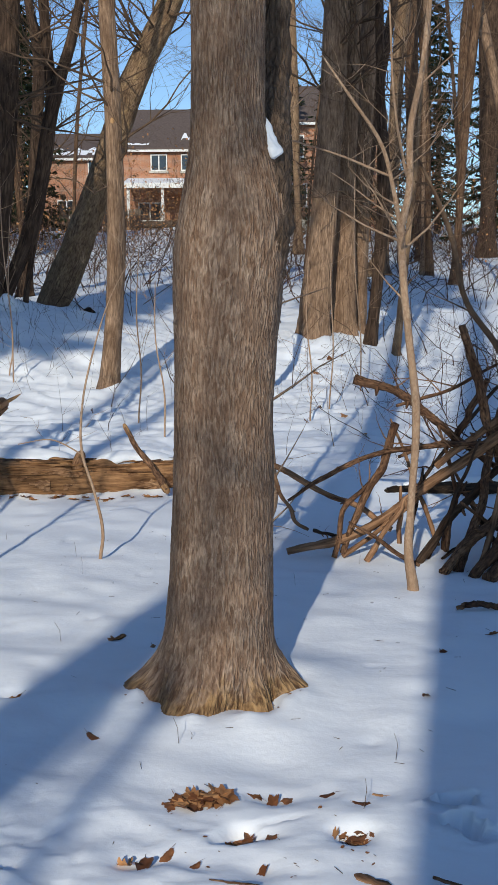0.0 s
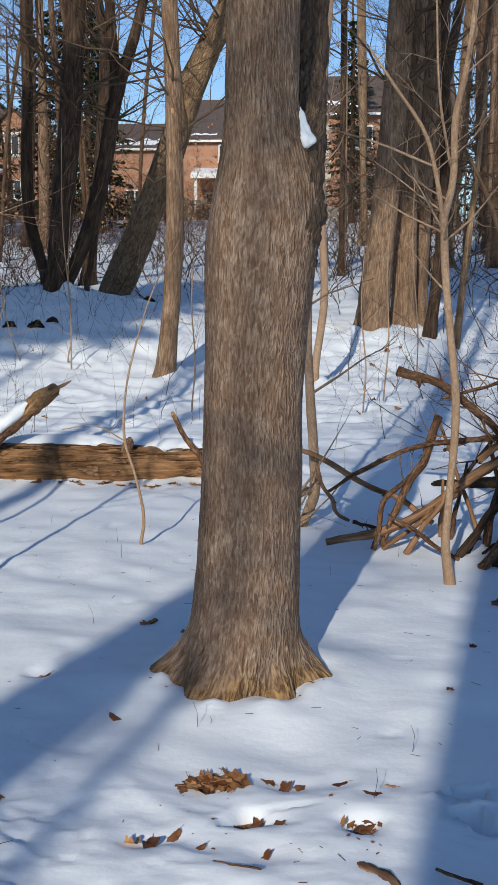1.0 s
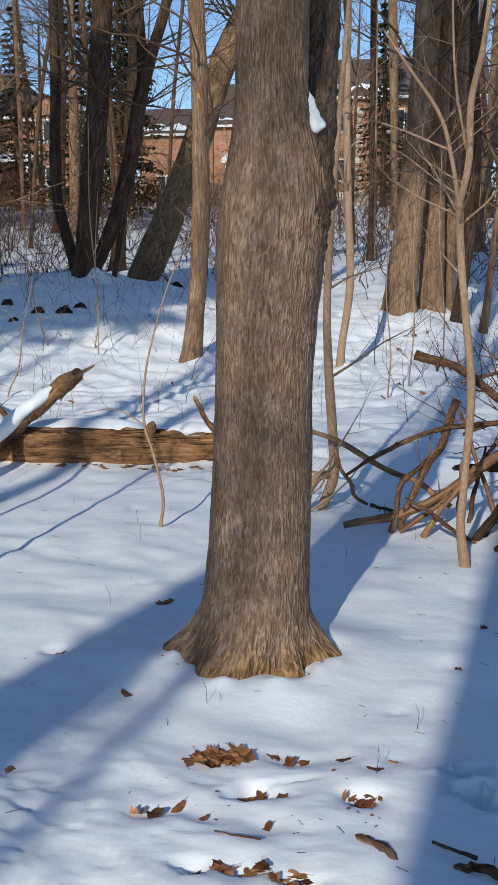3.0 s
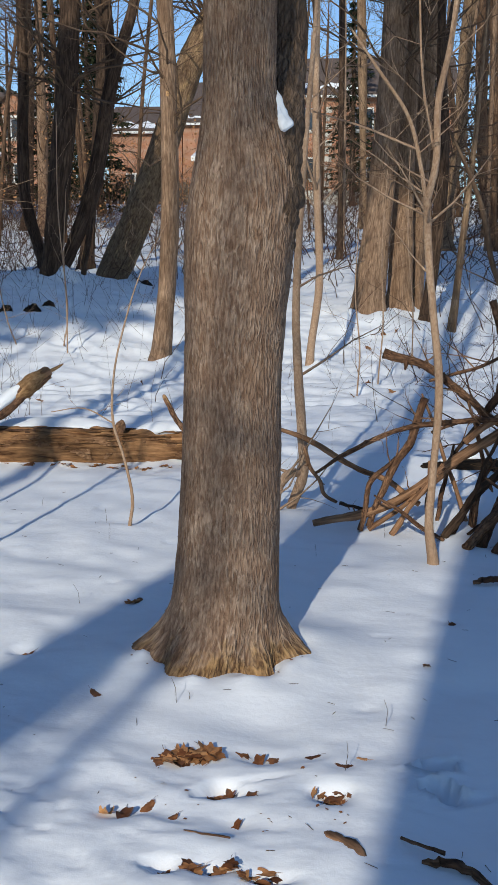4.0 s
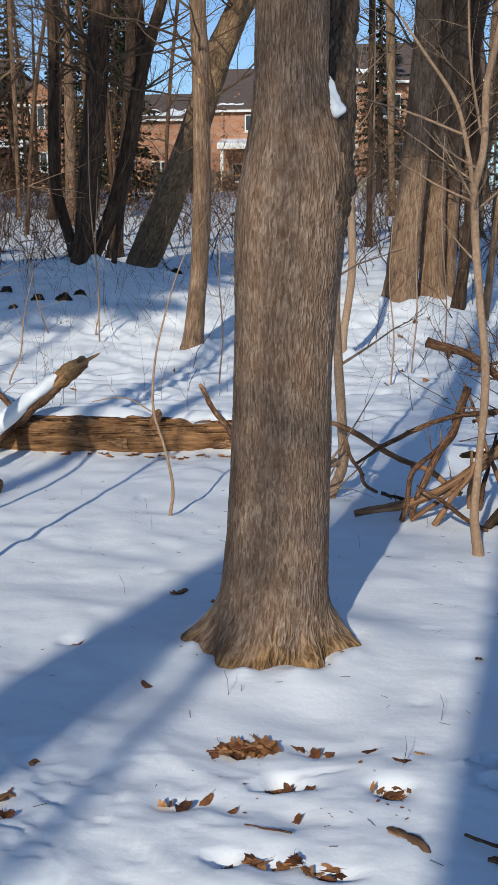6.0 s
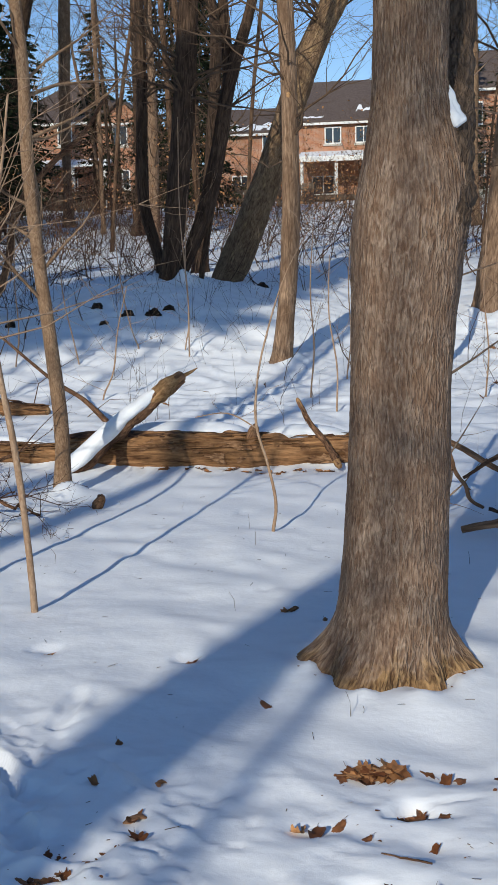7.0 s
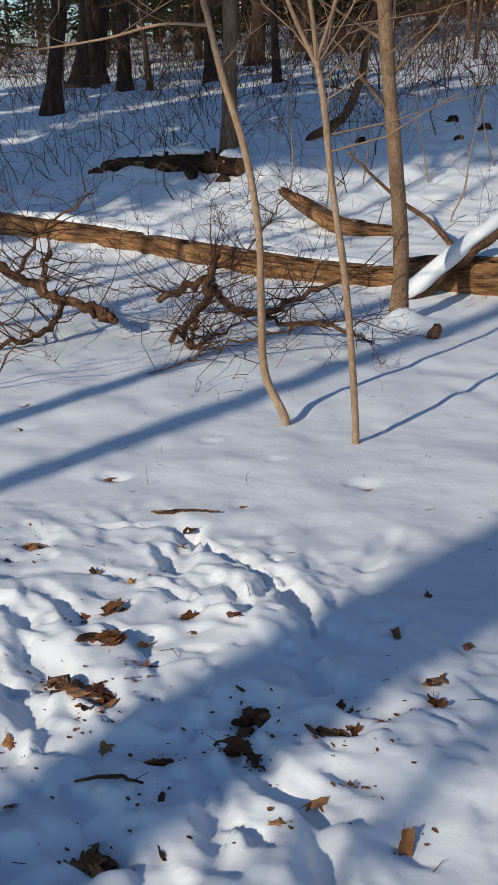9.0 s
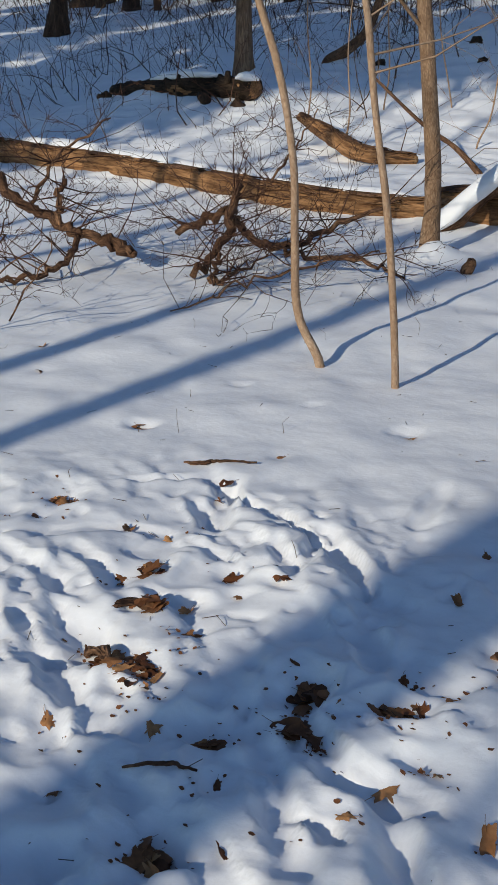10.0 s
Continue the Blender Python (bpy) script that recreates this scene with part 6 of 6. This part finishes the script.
# ---------------------------------------------------------------- undergrowth between the trees
under, red = Geo(), Geo()
urng = random.Random(55)
for i in range(3900):
    y = 10.5 + 50 * urng.random() ** 0.85
    x = urng.uniform(-0.98, 0.34) * y
    if y < 16 and (-5.5 < x < 0.6) and urng.random() < 0.85:
        continue
    if (x + 4.4) ** 2 + (y - 16.3) ** 2 < 4 and urng.random() < 0.8:
        continue
    if y < 22 and urng.random() < 0.62:
        continue
    z = float(land(x, y)) - 0.05
    L = urng.uniform(0.4, 2.6) * (1.4 if y > 22 else 0.75)
    grow(red if urng.random() < 0.5 else under, (x, y, z), (urng.gauss(0, 0.55), urng.gauss(0, 0.45), 1.0), L, urng.uniform(0.003, 0.008) * (1 + y / 30 + (0.35 if 22 < y < 48 else 0)), 1, urng, 0.0, 3, 0.26, 4)
for i in range(46):
    y = urng.uniform(9.5, 18.0)
    x = urng.uniform(0.165, 0.33) * y
    grow(red, (x, y, float(land(x, y)) - 0.05), (urng.gauss(-0.2, 0.6), urng.gauss(0, 0.5), 0.9), urng.uniform(0.7, 2.0), urng.uniform(0.006, 0.013), 2, urng, -0.10, 4, 0.34, 4)
for i in range(14):
    y = urng.uniform(9.5, 16.0)
    x = urng.uniform(0.04, 0.16) * y
    grow(under, (x, y, float(land(x, y)) - 0.05), (urng.gauss(0, 0.4), urng.gauss(0, 0.3), 1.0), urng.uniform(0.25, 0.8), 0.004, 1, urng, -0.05, 3, 0.3, 3)
for i in range(250):
    x, y = urng.uniform(-15.0, -5.0), urng.uniform(14.0, 25.0)
    grow(red, (x, y, float(land(x, y)) - 0.05), (urng.gauss(0, 0.3), urng.gauss(0, 0.3), 1.0), urng.uniform(0.5, 2.2), urng.uniform(0.005, 0.011), 2, urng, -0.04, 3, 0.34, 3)
for i in range(40):
    x, y = urng.uniform(-4.4, 0.5), urng.uniform(8.8, 15.0)
    grow(under, (x, y, float(land(x, y)) - 0.05), (urng.gauss(0, 0.25), urng.gauss(0, 0.2), 1.0), urng.uniform(0.25, 0.9), 0.0035, 1, urng, 0.0, 3, 0.12, 3)
for i in range(110):
    x, y = urng.gauss(-4.2, 1.8), urng.uniform(14.5, 17.5)
    grow(red if i % 2 else under, (x, y, float(land(x, y)) - 0.05), (urng.gauss(0, 0.35), urng.gauss(0, 0.3), 1.0), urng.uniform(0.25, 1.1), 0.004, 1, urng, 0.0, 3, 0.2, 3)
tagged(part("undergrowth", under, TWIG), "dense bare grey-brown undergrowth of the wood", "undergrowth", kind="stuff")
tagged(part("brambles", red, RED_TWIG), "tangled bare reddish brambles of the wood", "undergrowth", kind="stuff")

# dry leaves still hanging on the brush before the houses
hang = Geo()
hrng = random.Random(88)
hv, ht = [], []
for i in range(130):
    y = hrng.uniform(24, 58)
    x = hrng.choice((hrng.uniform(-0.50, -0.02), hrng.uniform(-0.22, -0.05), hrng.uniform(0.05, 0.3))) * y
    z = float(land(x, y)) + hrng.uniform(0.4, 3.4)
    wide = hrng.uniform(0.3, 1.0)
    for _ in range(int(60 * wide)):
        p = np.array([x + hrng.gauss(0, wide), y + hrng.gauss(0, wide), max(float(land(x, y)), z + hrng.gauss(0, 0.5 * wide))])
        w = np.array([hrng.gauss(0, 1), hrng.gauss(0, 1), hrng.gauss(-0.6, 0.6)])
        w *= hrng.uniform(0.05, 0.10) / np.linalg.norm(w)
        s = np.cross(w, (hrng.gauss(0, 1), hrng.gauss(0, 1), hrng.gauss(0, 1)))
        s *= 0.028 / (np.linalg.norm(s) + 1e-6)
        k = len(hv)
        hv += [p, p + 0.5 * w + s, p + w, p + 0.5 * w - s]
        ht += [(k, k + 1, k + 2), (k, k + 2, k + 3)]
hang.add(np.array(hv), None, np.array(ht))
tagged(part("dry_foliage", hang, LEAF), "dry orange-brown leaves clinging to bare brush", "foliage", kind="stuff")

# ---------------------------------------------------------------- conifers


def conifer(x, y, tall, wide, seed, first=0.1, label="tall dark spruce with drooping branches", bushy=1.0, stout=0.016):
    z = float(land(x, y))
    ob = thing("spruce", (x, y, z), label, "tree", "spruces")
    g = Geo()
    tube(g, [(x, y, z - 0.2, tall * stout), (x, y, z + tall * 0.5, tall * stout * 0.65), (x, y, z + tall, 0.01)], 10, 0.05, seed)
    part("trunk", g, DARK_SHADED_BARK, ob)
    rng = random.Random(seed)
    v, t = [], []
    limbs = Geo()
    levels = int(tall * 2.6)
    for k in range(levels):
        h = tall * (first + (0.985 - first) * k / levels)
        reach = wide * (1 - h / tall) ** 0.8 + 0.12
        for _ in range(6):
            a = rng.uniform(0, 6.28)
            L = reach * rng.uniform(0.55, 1.1)
            c, s = math.cos(a), math.sin(a)
            pts = [(x + c * L * f, y + s * L * f, z + h - L * (0.38 * f - 0.18 * f * f) + 0.03 * rng.gauss(0, 1), 0.018 * (1 - f) + 0.004) for f in (0, 0.35, 0.7, 1.0)]
            tube(limbs, pts, 3, cap=False)
            for _ in range(int((9 + 8 * L) * (1 if bushy == 1 else 1.3))):
                f = rng.uniform(0.12, 1.0)
                p = np.array([x + c * L * f, y + s * L * f, z + h - L * (0.38 * f - 0.18 * f * f)])
                w = np.array([c * 0.6 + rng.gauss(0, 0.6), s * 0.6 + rng.gauss(0, 0.6), rng.gauss(-0.35, 0.25)])
                w *= rng.uniform(0.18, 0.42) / np.linalg.norm(w)
                side = np.cross(w, (rng.gauss(0, 1), rng.gauss(0, 1), rng.gauss(0, 1)))
                side *= bushy * rng.uniform(0.03, 0.07) / (np.linalg.norm(side) + 1e-6)
                n = len(v)
                v += [p, p + w * 0.5 + side, p + w, p + w * 0.5 - side + np.array([0, 0, -0.03])]
                t += [(n, n + 1, n + 2), (n, n + 2, n + 3)]
    limbs.add(np.array(v), None, np.array(t))
    part("crown", limbs, NEEDLES, ob)
    return ob


conifer(-12.5, 52, 13, 2.6, 81)
conifer(-9.6, 44, 11, 2.2, 82)
conifer(-24.5, 50, 14, 2.8, 83)
conifer(-30, 47, 15, 3.0, 84)
conifer(-36, 50, 15, 3.2, 85)
conifer(5.2, 56, 14, 2.8, 86)
conifer(8.3, 48, 12, 2.5, 87)
conifer(14, 52, 14, 3.0, 88)
conifer(-27, 60, 13, 2.6, 89)
conifer(2.2, 62, 12, 2.4, 90)
conifer(-19.3, 60, 12, 2.2, 91)
conifer(-40, 42, 15, 3.2, 92)
conifer(11, 60, 13, 2.6, 93)
conifer(10.2, 43, 11, 2.3, 94)
conifer(12.6, 47, 13, 2.6, 95)
for i, (x, y, tall) in enumerate([(-33, 55, 15), (-38, 57, 16), (-43, 52, 16), (-30, 53, 14), (-48, 58, 17), (-22, 56, 12), (-26, 45, 12)]):
    conifer(x, y, tall, 2.6, 140 + i)
for i, (x, y, tall) in enumerate([(-30.5, 63, 15), (-36, 65, 15), (-41.5, 63, 16), (-26, 65, 13), (-46, 66, 16)]):
    conifer(x, y, tall, 3.0, 160 + i)
conifer(-28, 38, 13, 2.6, 98)
conifer(-34, 37, 14, 2.8, 99)
conifer(-24.5, 40, 12, 2.2, 100)
conifer(-15.0, 57, 12, 2.4, 101)
for i, (x, y, tall, wide) in enumerate([(-19.6, 44, 14, 3.0), (-17.2, 40, 12, 2.4), (-22.5, 46.5, 15, 3.2), (-10.4, 50, 11, 2.2)]):
    conifer(x, y, tall, wide, 180 + i, 0.12, "dark spruce with ragged boughs deep in the wood", 1.5)
# out of view: high crown on a hair-thin trunk, added to shade the clump
conifer(-3.35, -9.8, 23, 5.8, 102, 0.745, "unseen spruce added to shade the tops of the trunk clump", 2.2, 0.0014)
# spruces out of view, thin-trunked, added to shade the mound and left wood
for i, (x, y, tall, wide, first) in enumerate([(-9.2, -3.6, 16, 2.7, 0.67), (-8.7, -5.2, 17, 2.5, 0.66), (-10.4, -6.5, 17, 2.7, 0.66), (-12.2, -4.2, 16, 2.6, 0.62), (-15.0, -2.5, 16, 2.7, 0.40), (-18.0, 0.5, 16, 2.8, 0.36), (-21.5, 3.5, 16, 2.9, 0.3), (-25.5, 7.0, 17, 3.0, 0.25), (-19.5, -7.0, 18, 3.0, 0.3), (-16.6, -1.2, 15, 2.4, 0.52), (-27.5, 3.0, 19, 3.4, 0.3), (-30.0, 9.0, 18, 3.4, 0.25), (-24.0, 9.0, 17, 3.0, 0.3), (-13.6, -6.0, 17, 2.8, 0.55), (-17.0, -5.0, 17, 3.0, 0.42), (-20.0, -2.5, 18, 3.2, 0.35), (-23.0, 0.5, 18, 3.2, 0.3), (-15.0, -9.5, 18, 3.0, 0.5), (-12.6, -11.0, 18, 2.8, 0.72)]):
    conifer(x + 0.8, y, tall, wide, 120 + i, first, "unseen spruce added to shade the mound and left wood", 2.2, 0.006)

# ---------------------------------------------------------------- houses beyond the wood


def window(house, x, y, z, w, h):
    g = Geo()
    for a, b, c, d in ((x, x + w, z, z + 0.09), (x, x + w, z + h - 0.09, z + h), (x, x + 0.08, z + 0.09, z + h - 0.09), (x + w - 0.08, x + w, z + 0.09, z + h - 0.09), (x + w / 2 - 0.04, x + w / 2 + 0.04, z + 0.09, z + h - 0.09)):
        box(g, a, b, y - 0.06, y + 0.02, c, d)
    frame_ob = part("window", g, TRIM, house, "white double window", smooth=False)
    for k in (0, 1):
        boxed("pane", (x + 0.08 + k * (w / 2 - 0.04), x + w / 2 - 0.04 + k * (w / 2 - 0.04), y - 0.03, y - 0.012, z + 0.09, z + h - 0.09), GLASS, frame_ob)
    boxed("sill", (x - 0.08, x + w + 0.08, y - 0.10, y + 0.02, z - 0.12, z - 0.005), STONE, frame_ob)


def gable_roof(house, x0, x1, y0, y1, z, rise, along="x", name="roof", material=ROOFING, label=""):
    g = Geo()
    o, th = 0.35, 0.14
    if along == "x":
        m = (y0 + y1) / 2
        prof = [(y0 - o, z - 0.1), (m, z + rise), (y1 + o, z - 0.1), (y1 + o, z - 0.1 + th), (m, z + rise + th * 1.2), (y0 - o, z - 0.1 + th)]
        v = [(x, a, b) for x in (x0 - o, x1 + o) for a, b in prof]
    else:
        m = (x0 + x1) / 2
        prof = [(x0 - o, z - 0.1), (m, z + rise), (x1 + o, z - 0.1), (x1 + o, z - 0.1 + th), (m, z + rise + th * 1.2), (x0 - o, z - 0.1 + th)]
        v = [(a, y, b) for y in (y0 - o, y1 + o) for a, b in prof]
    q = [(i, (i + 1) % 6, 6 + (i + 1) % 6, 6 + i) for i in range(6)] + [(0, 1, 4, 5), (1, 2, 3, 4), (6, 11, 10, 7), (7, 10, 9, 8)]
    g.add(v, q)
    roof = part(name, g, material, house, label, smooth=False)
    boxed("fascia", (x0 - o, x1 + o, y0 - o - 0.03, y0 - o + 0.06, z - 0.24, z - 0.09), TRIM, roof)
    g = Geo()
    if along == "x":
        m = y0
        g.add([(x0, y0, z), (x0, y1, z), (x0, (y0 + y1) / 2, z + rise - 0.05), (x1, y0, z), (x1, y1, z), (x1, (y0 + y1) / 2, z + rise - 0.05)], [(0, 3, 5, 2), (1, 2, 5, 4), (0, 1, 4, 3)], [(0, 2, 1), (3, 4, 5)])
    else:
        g.add([(x0, y0, z), (x1, y0, z), ((x0 + x1) / 2, y0, z + rise - 0.05), (x0, y1, z), (x1, y1, z), ((x0 + x1) / 2, y1, z + rise - 0.05)], [(0, 2, 5, 3), (1, 4, 5, 2), (0, 3, 4, 1)], [(0, 1, 2), (3, 5, 4)])
    part("gable", g, BRICK, house, smooth=False)
    return roof


def roof_snow(roof, x0, x1, y0, z0, slope, up, seed):
    """A patch of snow left on a roof slope that faces the wood."""
    rng = random.Random(seed)
    n = 14
    v = []
    for i in range(n + 1):
        x = x0 + (x1 - x0) * i / n
        top = up * rng.uniform(0.35, 1.0)
        for d, off in ((0.0, 0.06), (top * 0.5, 0.10), (top, 0.04)):
            v.append((x, y0 + d, z0 + d * slope + off))
    q = [(i * 3 + k, (i + 1) * 3 + k, (i + 1) * 3 + k + 1, i * 3 + k + 1) for i in range(n) for k in (0, 1)]
    g = Geo()
    g.add(v, q)
    part("snow_patch", g, SNOW, roof, "patch of melting snow")


def chimney(roof, x, y, z0, z1):
    part_ob = boxed("chimney", (x - 0.45, x + 0.45, y - 0.4, y + 0.4, z0, z1), BRICK, roof)
    return part_ob


# the house with a brown roof
h = thing("house", (-7, 76, 7.0), "red brick house with a brown roof and snowy porch", "house", "houses beyond the wood")
boxed("wall", (-9.2, 2.4, 72, 82, 6.4, 12.5), BRICK, h)
r1 = gable_roof(h, -9.2, 2.4, 72, 82, 12.5, 3.4)
roof_snow(r1, -4.6, -2.2, 72.2, 12.8, 0.68, 2.2, 1)
roof_snow(r1, -9.0, -6.8, 71.9, 12.62, 0.68, 0.7, 2)
for x in (-6.7, -4.6, -2.0, 0.3):
    window(h, x, 72, 11.0, 1.15, 1.15)
window(h, -7.6, 72, 7.6, 1.6, 1.3)
window(h, -4.0, 72, 7.6, 1.6, 1.3)
g = Geo()
g.add([(-8.3, 69.2, 9.9), (-3.2, 69.2, 9.9), (-3.2, 72.0, 10.55), (-8.3, 72.0, 10.55), (-8.3, 69.2, 9.72), (-3.2, 69.2, 9.72), (-3.2, 72.0, 10.36), (-8.3, 72.0, 10.36)], [(0, 1, 2, 3), (4, 7, 6, 5), (0, 4, 5, 1), (1, 5, 6, 2), (3, 2, 6, 7), (0, 3, 7, 4)])
porch = part("porch_roof", g, SNOW, h, "low porch roof under snow", smooth=False)
boxed("fascia", (-8.3, -3.2, 69.12, 69.19, 9.55, 9.86), TRIM, porch)
for x in (-8.1, -5.8, -3.5):
    boxed("post", (x, x + 0.2, 69.4, 69.6, 6.6, 9.7), TRIM, h)
boxed("deck", (-8.4, -3.0, 68.8, 72, 7.0, 7.35), FENCE_WOOD, h)
# its lower wing
h = thing("house", (-12, 77, 7.0), "low brick wing with a snow-covered gable roof", "house", "houses beyond the wood")
boxed("wall", (-14.6, -9.4, 73, 82, 6.4, 12.1), BRICK, h)
r2 = gable_roof(h, -14.6, -9.4, 73, 82, 12.1, 2.2, "x")
roof_snow(r2, -14.7, -9.4, 72.8, 12.15, 0.46, 3.4, 3)
window(h, -11.2, 73, 10.9, 0.9, 1.3)
window(h, -13.4, 73, 8.0, 1.3, 1.2)
# the gabled house deeper in the wood
h = thing("house", (-25, 76, 7.0), "red brick gabled house with white windows and chimney", "house", "houses beyond the wood")
boxed("wall", (-30.6, -19.6, 72, 82, 6.4, 13.2), BRICK, h)
g = Geo()
g.add([(-31.0, 71.7, 13.2), (-20.6, 71.7, 13.2), (-20.6, 82.3, 13.2), (-31.0, 82.3, 13.2), (-25.7, 76.6, 17.0), (-24.7, 76.6, 17.0), (-31.0, 71.7, 13.05), (-20.6, 71.7, 13.05), (-20.6, 82.3, 13.05), (-31.0, 82.3, 13.05)],
      [(0, 1, 5, 4), (2, 3, 4, 5), (0, 6, 7, 1), (1, 7, 8, 2), (2, 8, 9, 3), (3, 9, 6, 0), (6, 9, 8, 7)], [(1, 2, 5), (3, 0, 4)])
r3 = part("roof", g, ROOFING, h, "brown hipped roof", smooth=False)
boxed("fascia", (-31.0, -20.6, 71.62, 71.69, 12.98, 13.16), TRIM, r3)
r4 = gable_roof(h, -22.6, -19.4, 71.6, 79, 13.0, 1.5, "y")
boxed("wall", (-22.6, -19.4, 71.6, 72, 6.4, 13.0), BRICK, h)
roof_snow(r3, -24.0, -22.6, 72.2, 13.3, 0.6, 2.0, 4)
chimney(r3, -20.0, 76, 13, 16.2)
for x, z in ((-29.7, 9.0), (-29.2, 11.7), (-25.9, 11.6), (-21.7, 11.4), (-25.6, 8.4), (-21.6, 8.4)):
    window(h, x, 72 if x < -22.7 else 71.6, z, 1.1, 1.35)
g = Geo()
g.add([(-27.0, 69.6, 10.0), (-21.6, 69.6, 10.0), (-21.6, 71.6, 10.6), (-27.0, 71.6, 10.6), (-27.0, 69.6, 9.85), (-21.6, 69.6, 9.85), (-21.6, 71.6, 10.4), (-27.0, 71.6, 10.4)], [(0, 1, 2, 3), (4, 7, 6, 5), (0, 4, 5, 1), (1, 5, 6, 2), (3, 2, 6, 7), (0, 3, 7, 4)])
part("porch_roof", g, SNOW, h, "low porch roof under snow", smooth=False)
for x in (-26.8, -24.2, -21.9):
    boxed("post", (x, x + 0.2, 69.7, 69.9, 6.6, 9.85), TRIM, h)
boxed("slide", (-27.6, -27.1, 67.8, 68.4, 6.8, 9.0), YELLOW, h, "yellow plastic play slide")
# the brick house on the other side of the maple
h = thing("house", (1.0, 70, 7.0), "tall red brick house with pale stone corners", "house", "houses beyond the wood")
boxed("wall", (-1.9, 8.5, 66, 71.8, 6.0, 13.2), BRICK, h)
r5 = gable_roof(h, -1.9, 8.5, 66, 71.8, 13.2, 2.6)
roof_snow(r5, -1.9, 3.0, 65.8, 13.3, 0.8, 1.6, 5)
for k in range(12):
    boxed("quoin", (0.55, 0.55 + (0.45 if k % 2 else 0.3), 65.94, 66.02, 6.6 + k * 0.5, 6.95 + k * 0.5), STONE, h)
for x, z in ((-1.2, 11.0), (2.4, 11.0), (-1.2, 8.0), (2.6, 8.0), (5.2, 11.0), (5.2, 8.0)):
    window(h, x, 66, z, 1.2, 1.4)
boxed("terrace_wall", (-3.5, 6.0, 63.0, 63.3, 5.6, 7.1), STONE, h, "pale low terrace wall")
# a far neighbour with a snowy roof
h = thing("house", (-40, 78, 7.0), "low brick house under a snowy roof", "house", "houses beyond the wood")
boxed("wall", (-47, -34, 74, 82, 6.0, 11.0), BRICK, h)
r6 = gable_roof(h, -47, -34, 74, 82, 11.0, 2.4)
roof_snow(r6, -47, -34, 73.7, 11.05, 0.6, 4.0, 6)
for x in (-45, -41.5, -37.5):
    window(h, x, 74, 8.2, 1.4, 1.3)
# a garden fence along the houses
fence = thing("fence", (-18, 66, 6.5), "weathered grey wooden garden fence before houses", "fence")
for k in range(60):
    x = -32 + k * 0.42
    z = float(land(x, 66.5))
    boxed("picket", (x, x + 0.34, 66.4, 66.44, z - 0.1, z + 1.25 + 0.05 * (k % 3)), FENCE_WOOD, fence)
for z in (0.35, 0.95):
    boxed("rail", (-32.1, -6.6, 66.45, 66.52, 6.55 + z, 6.65 + z), FENCE_WOOD, fence)
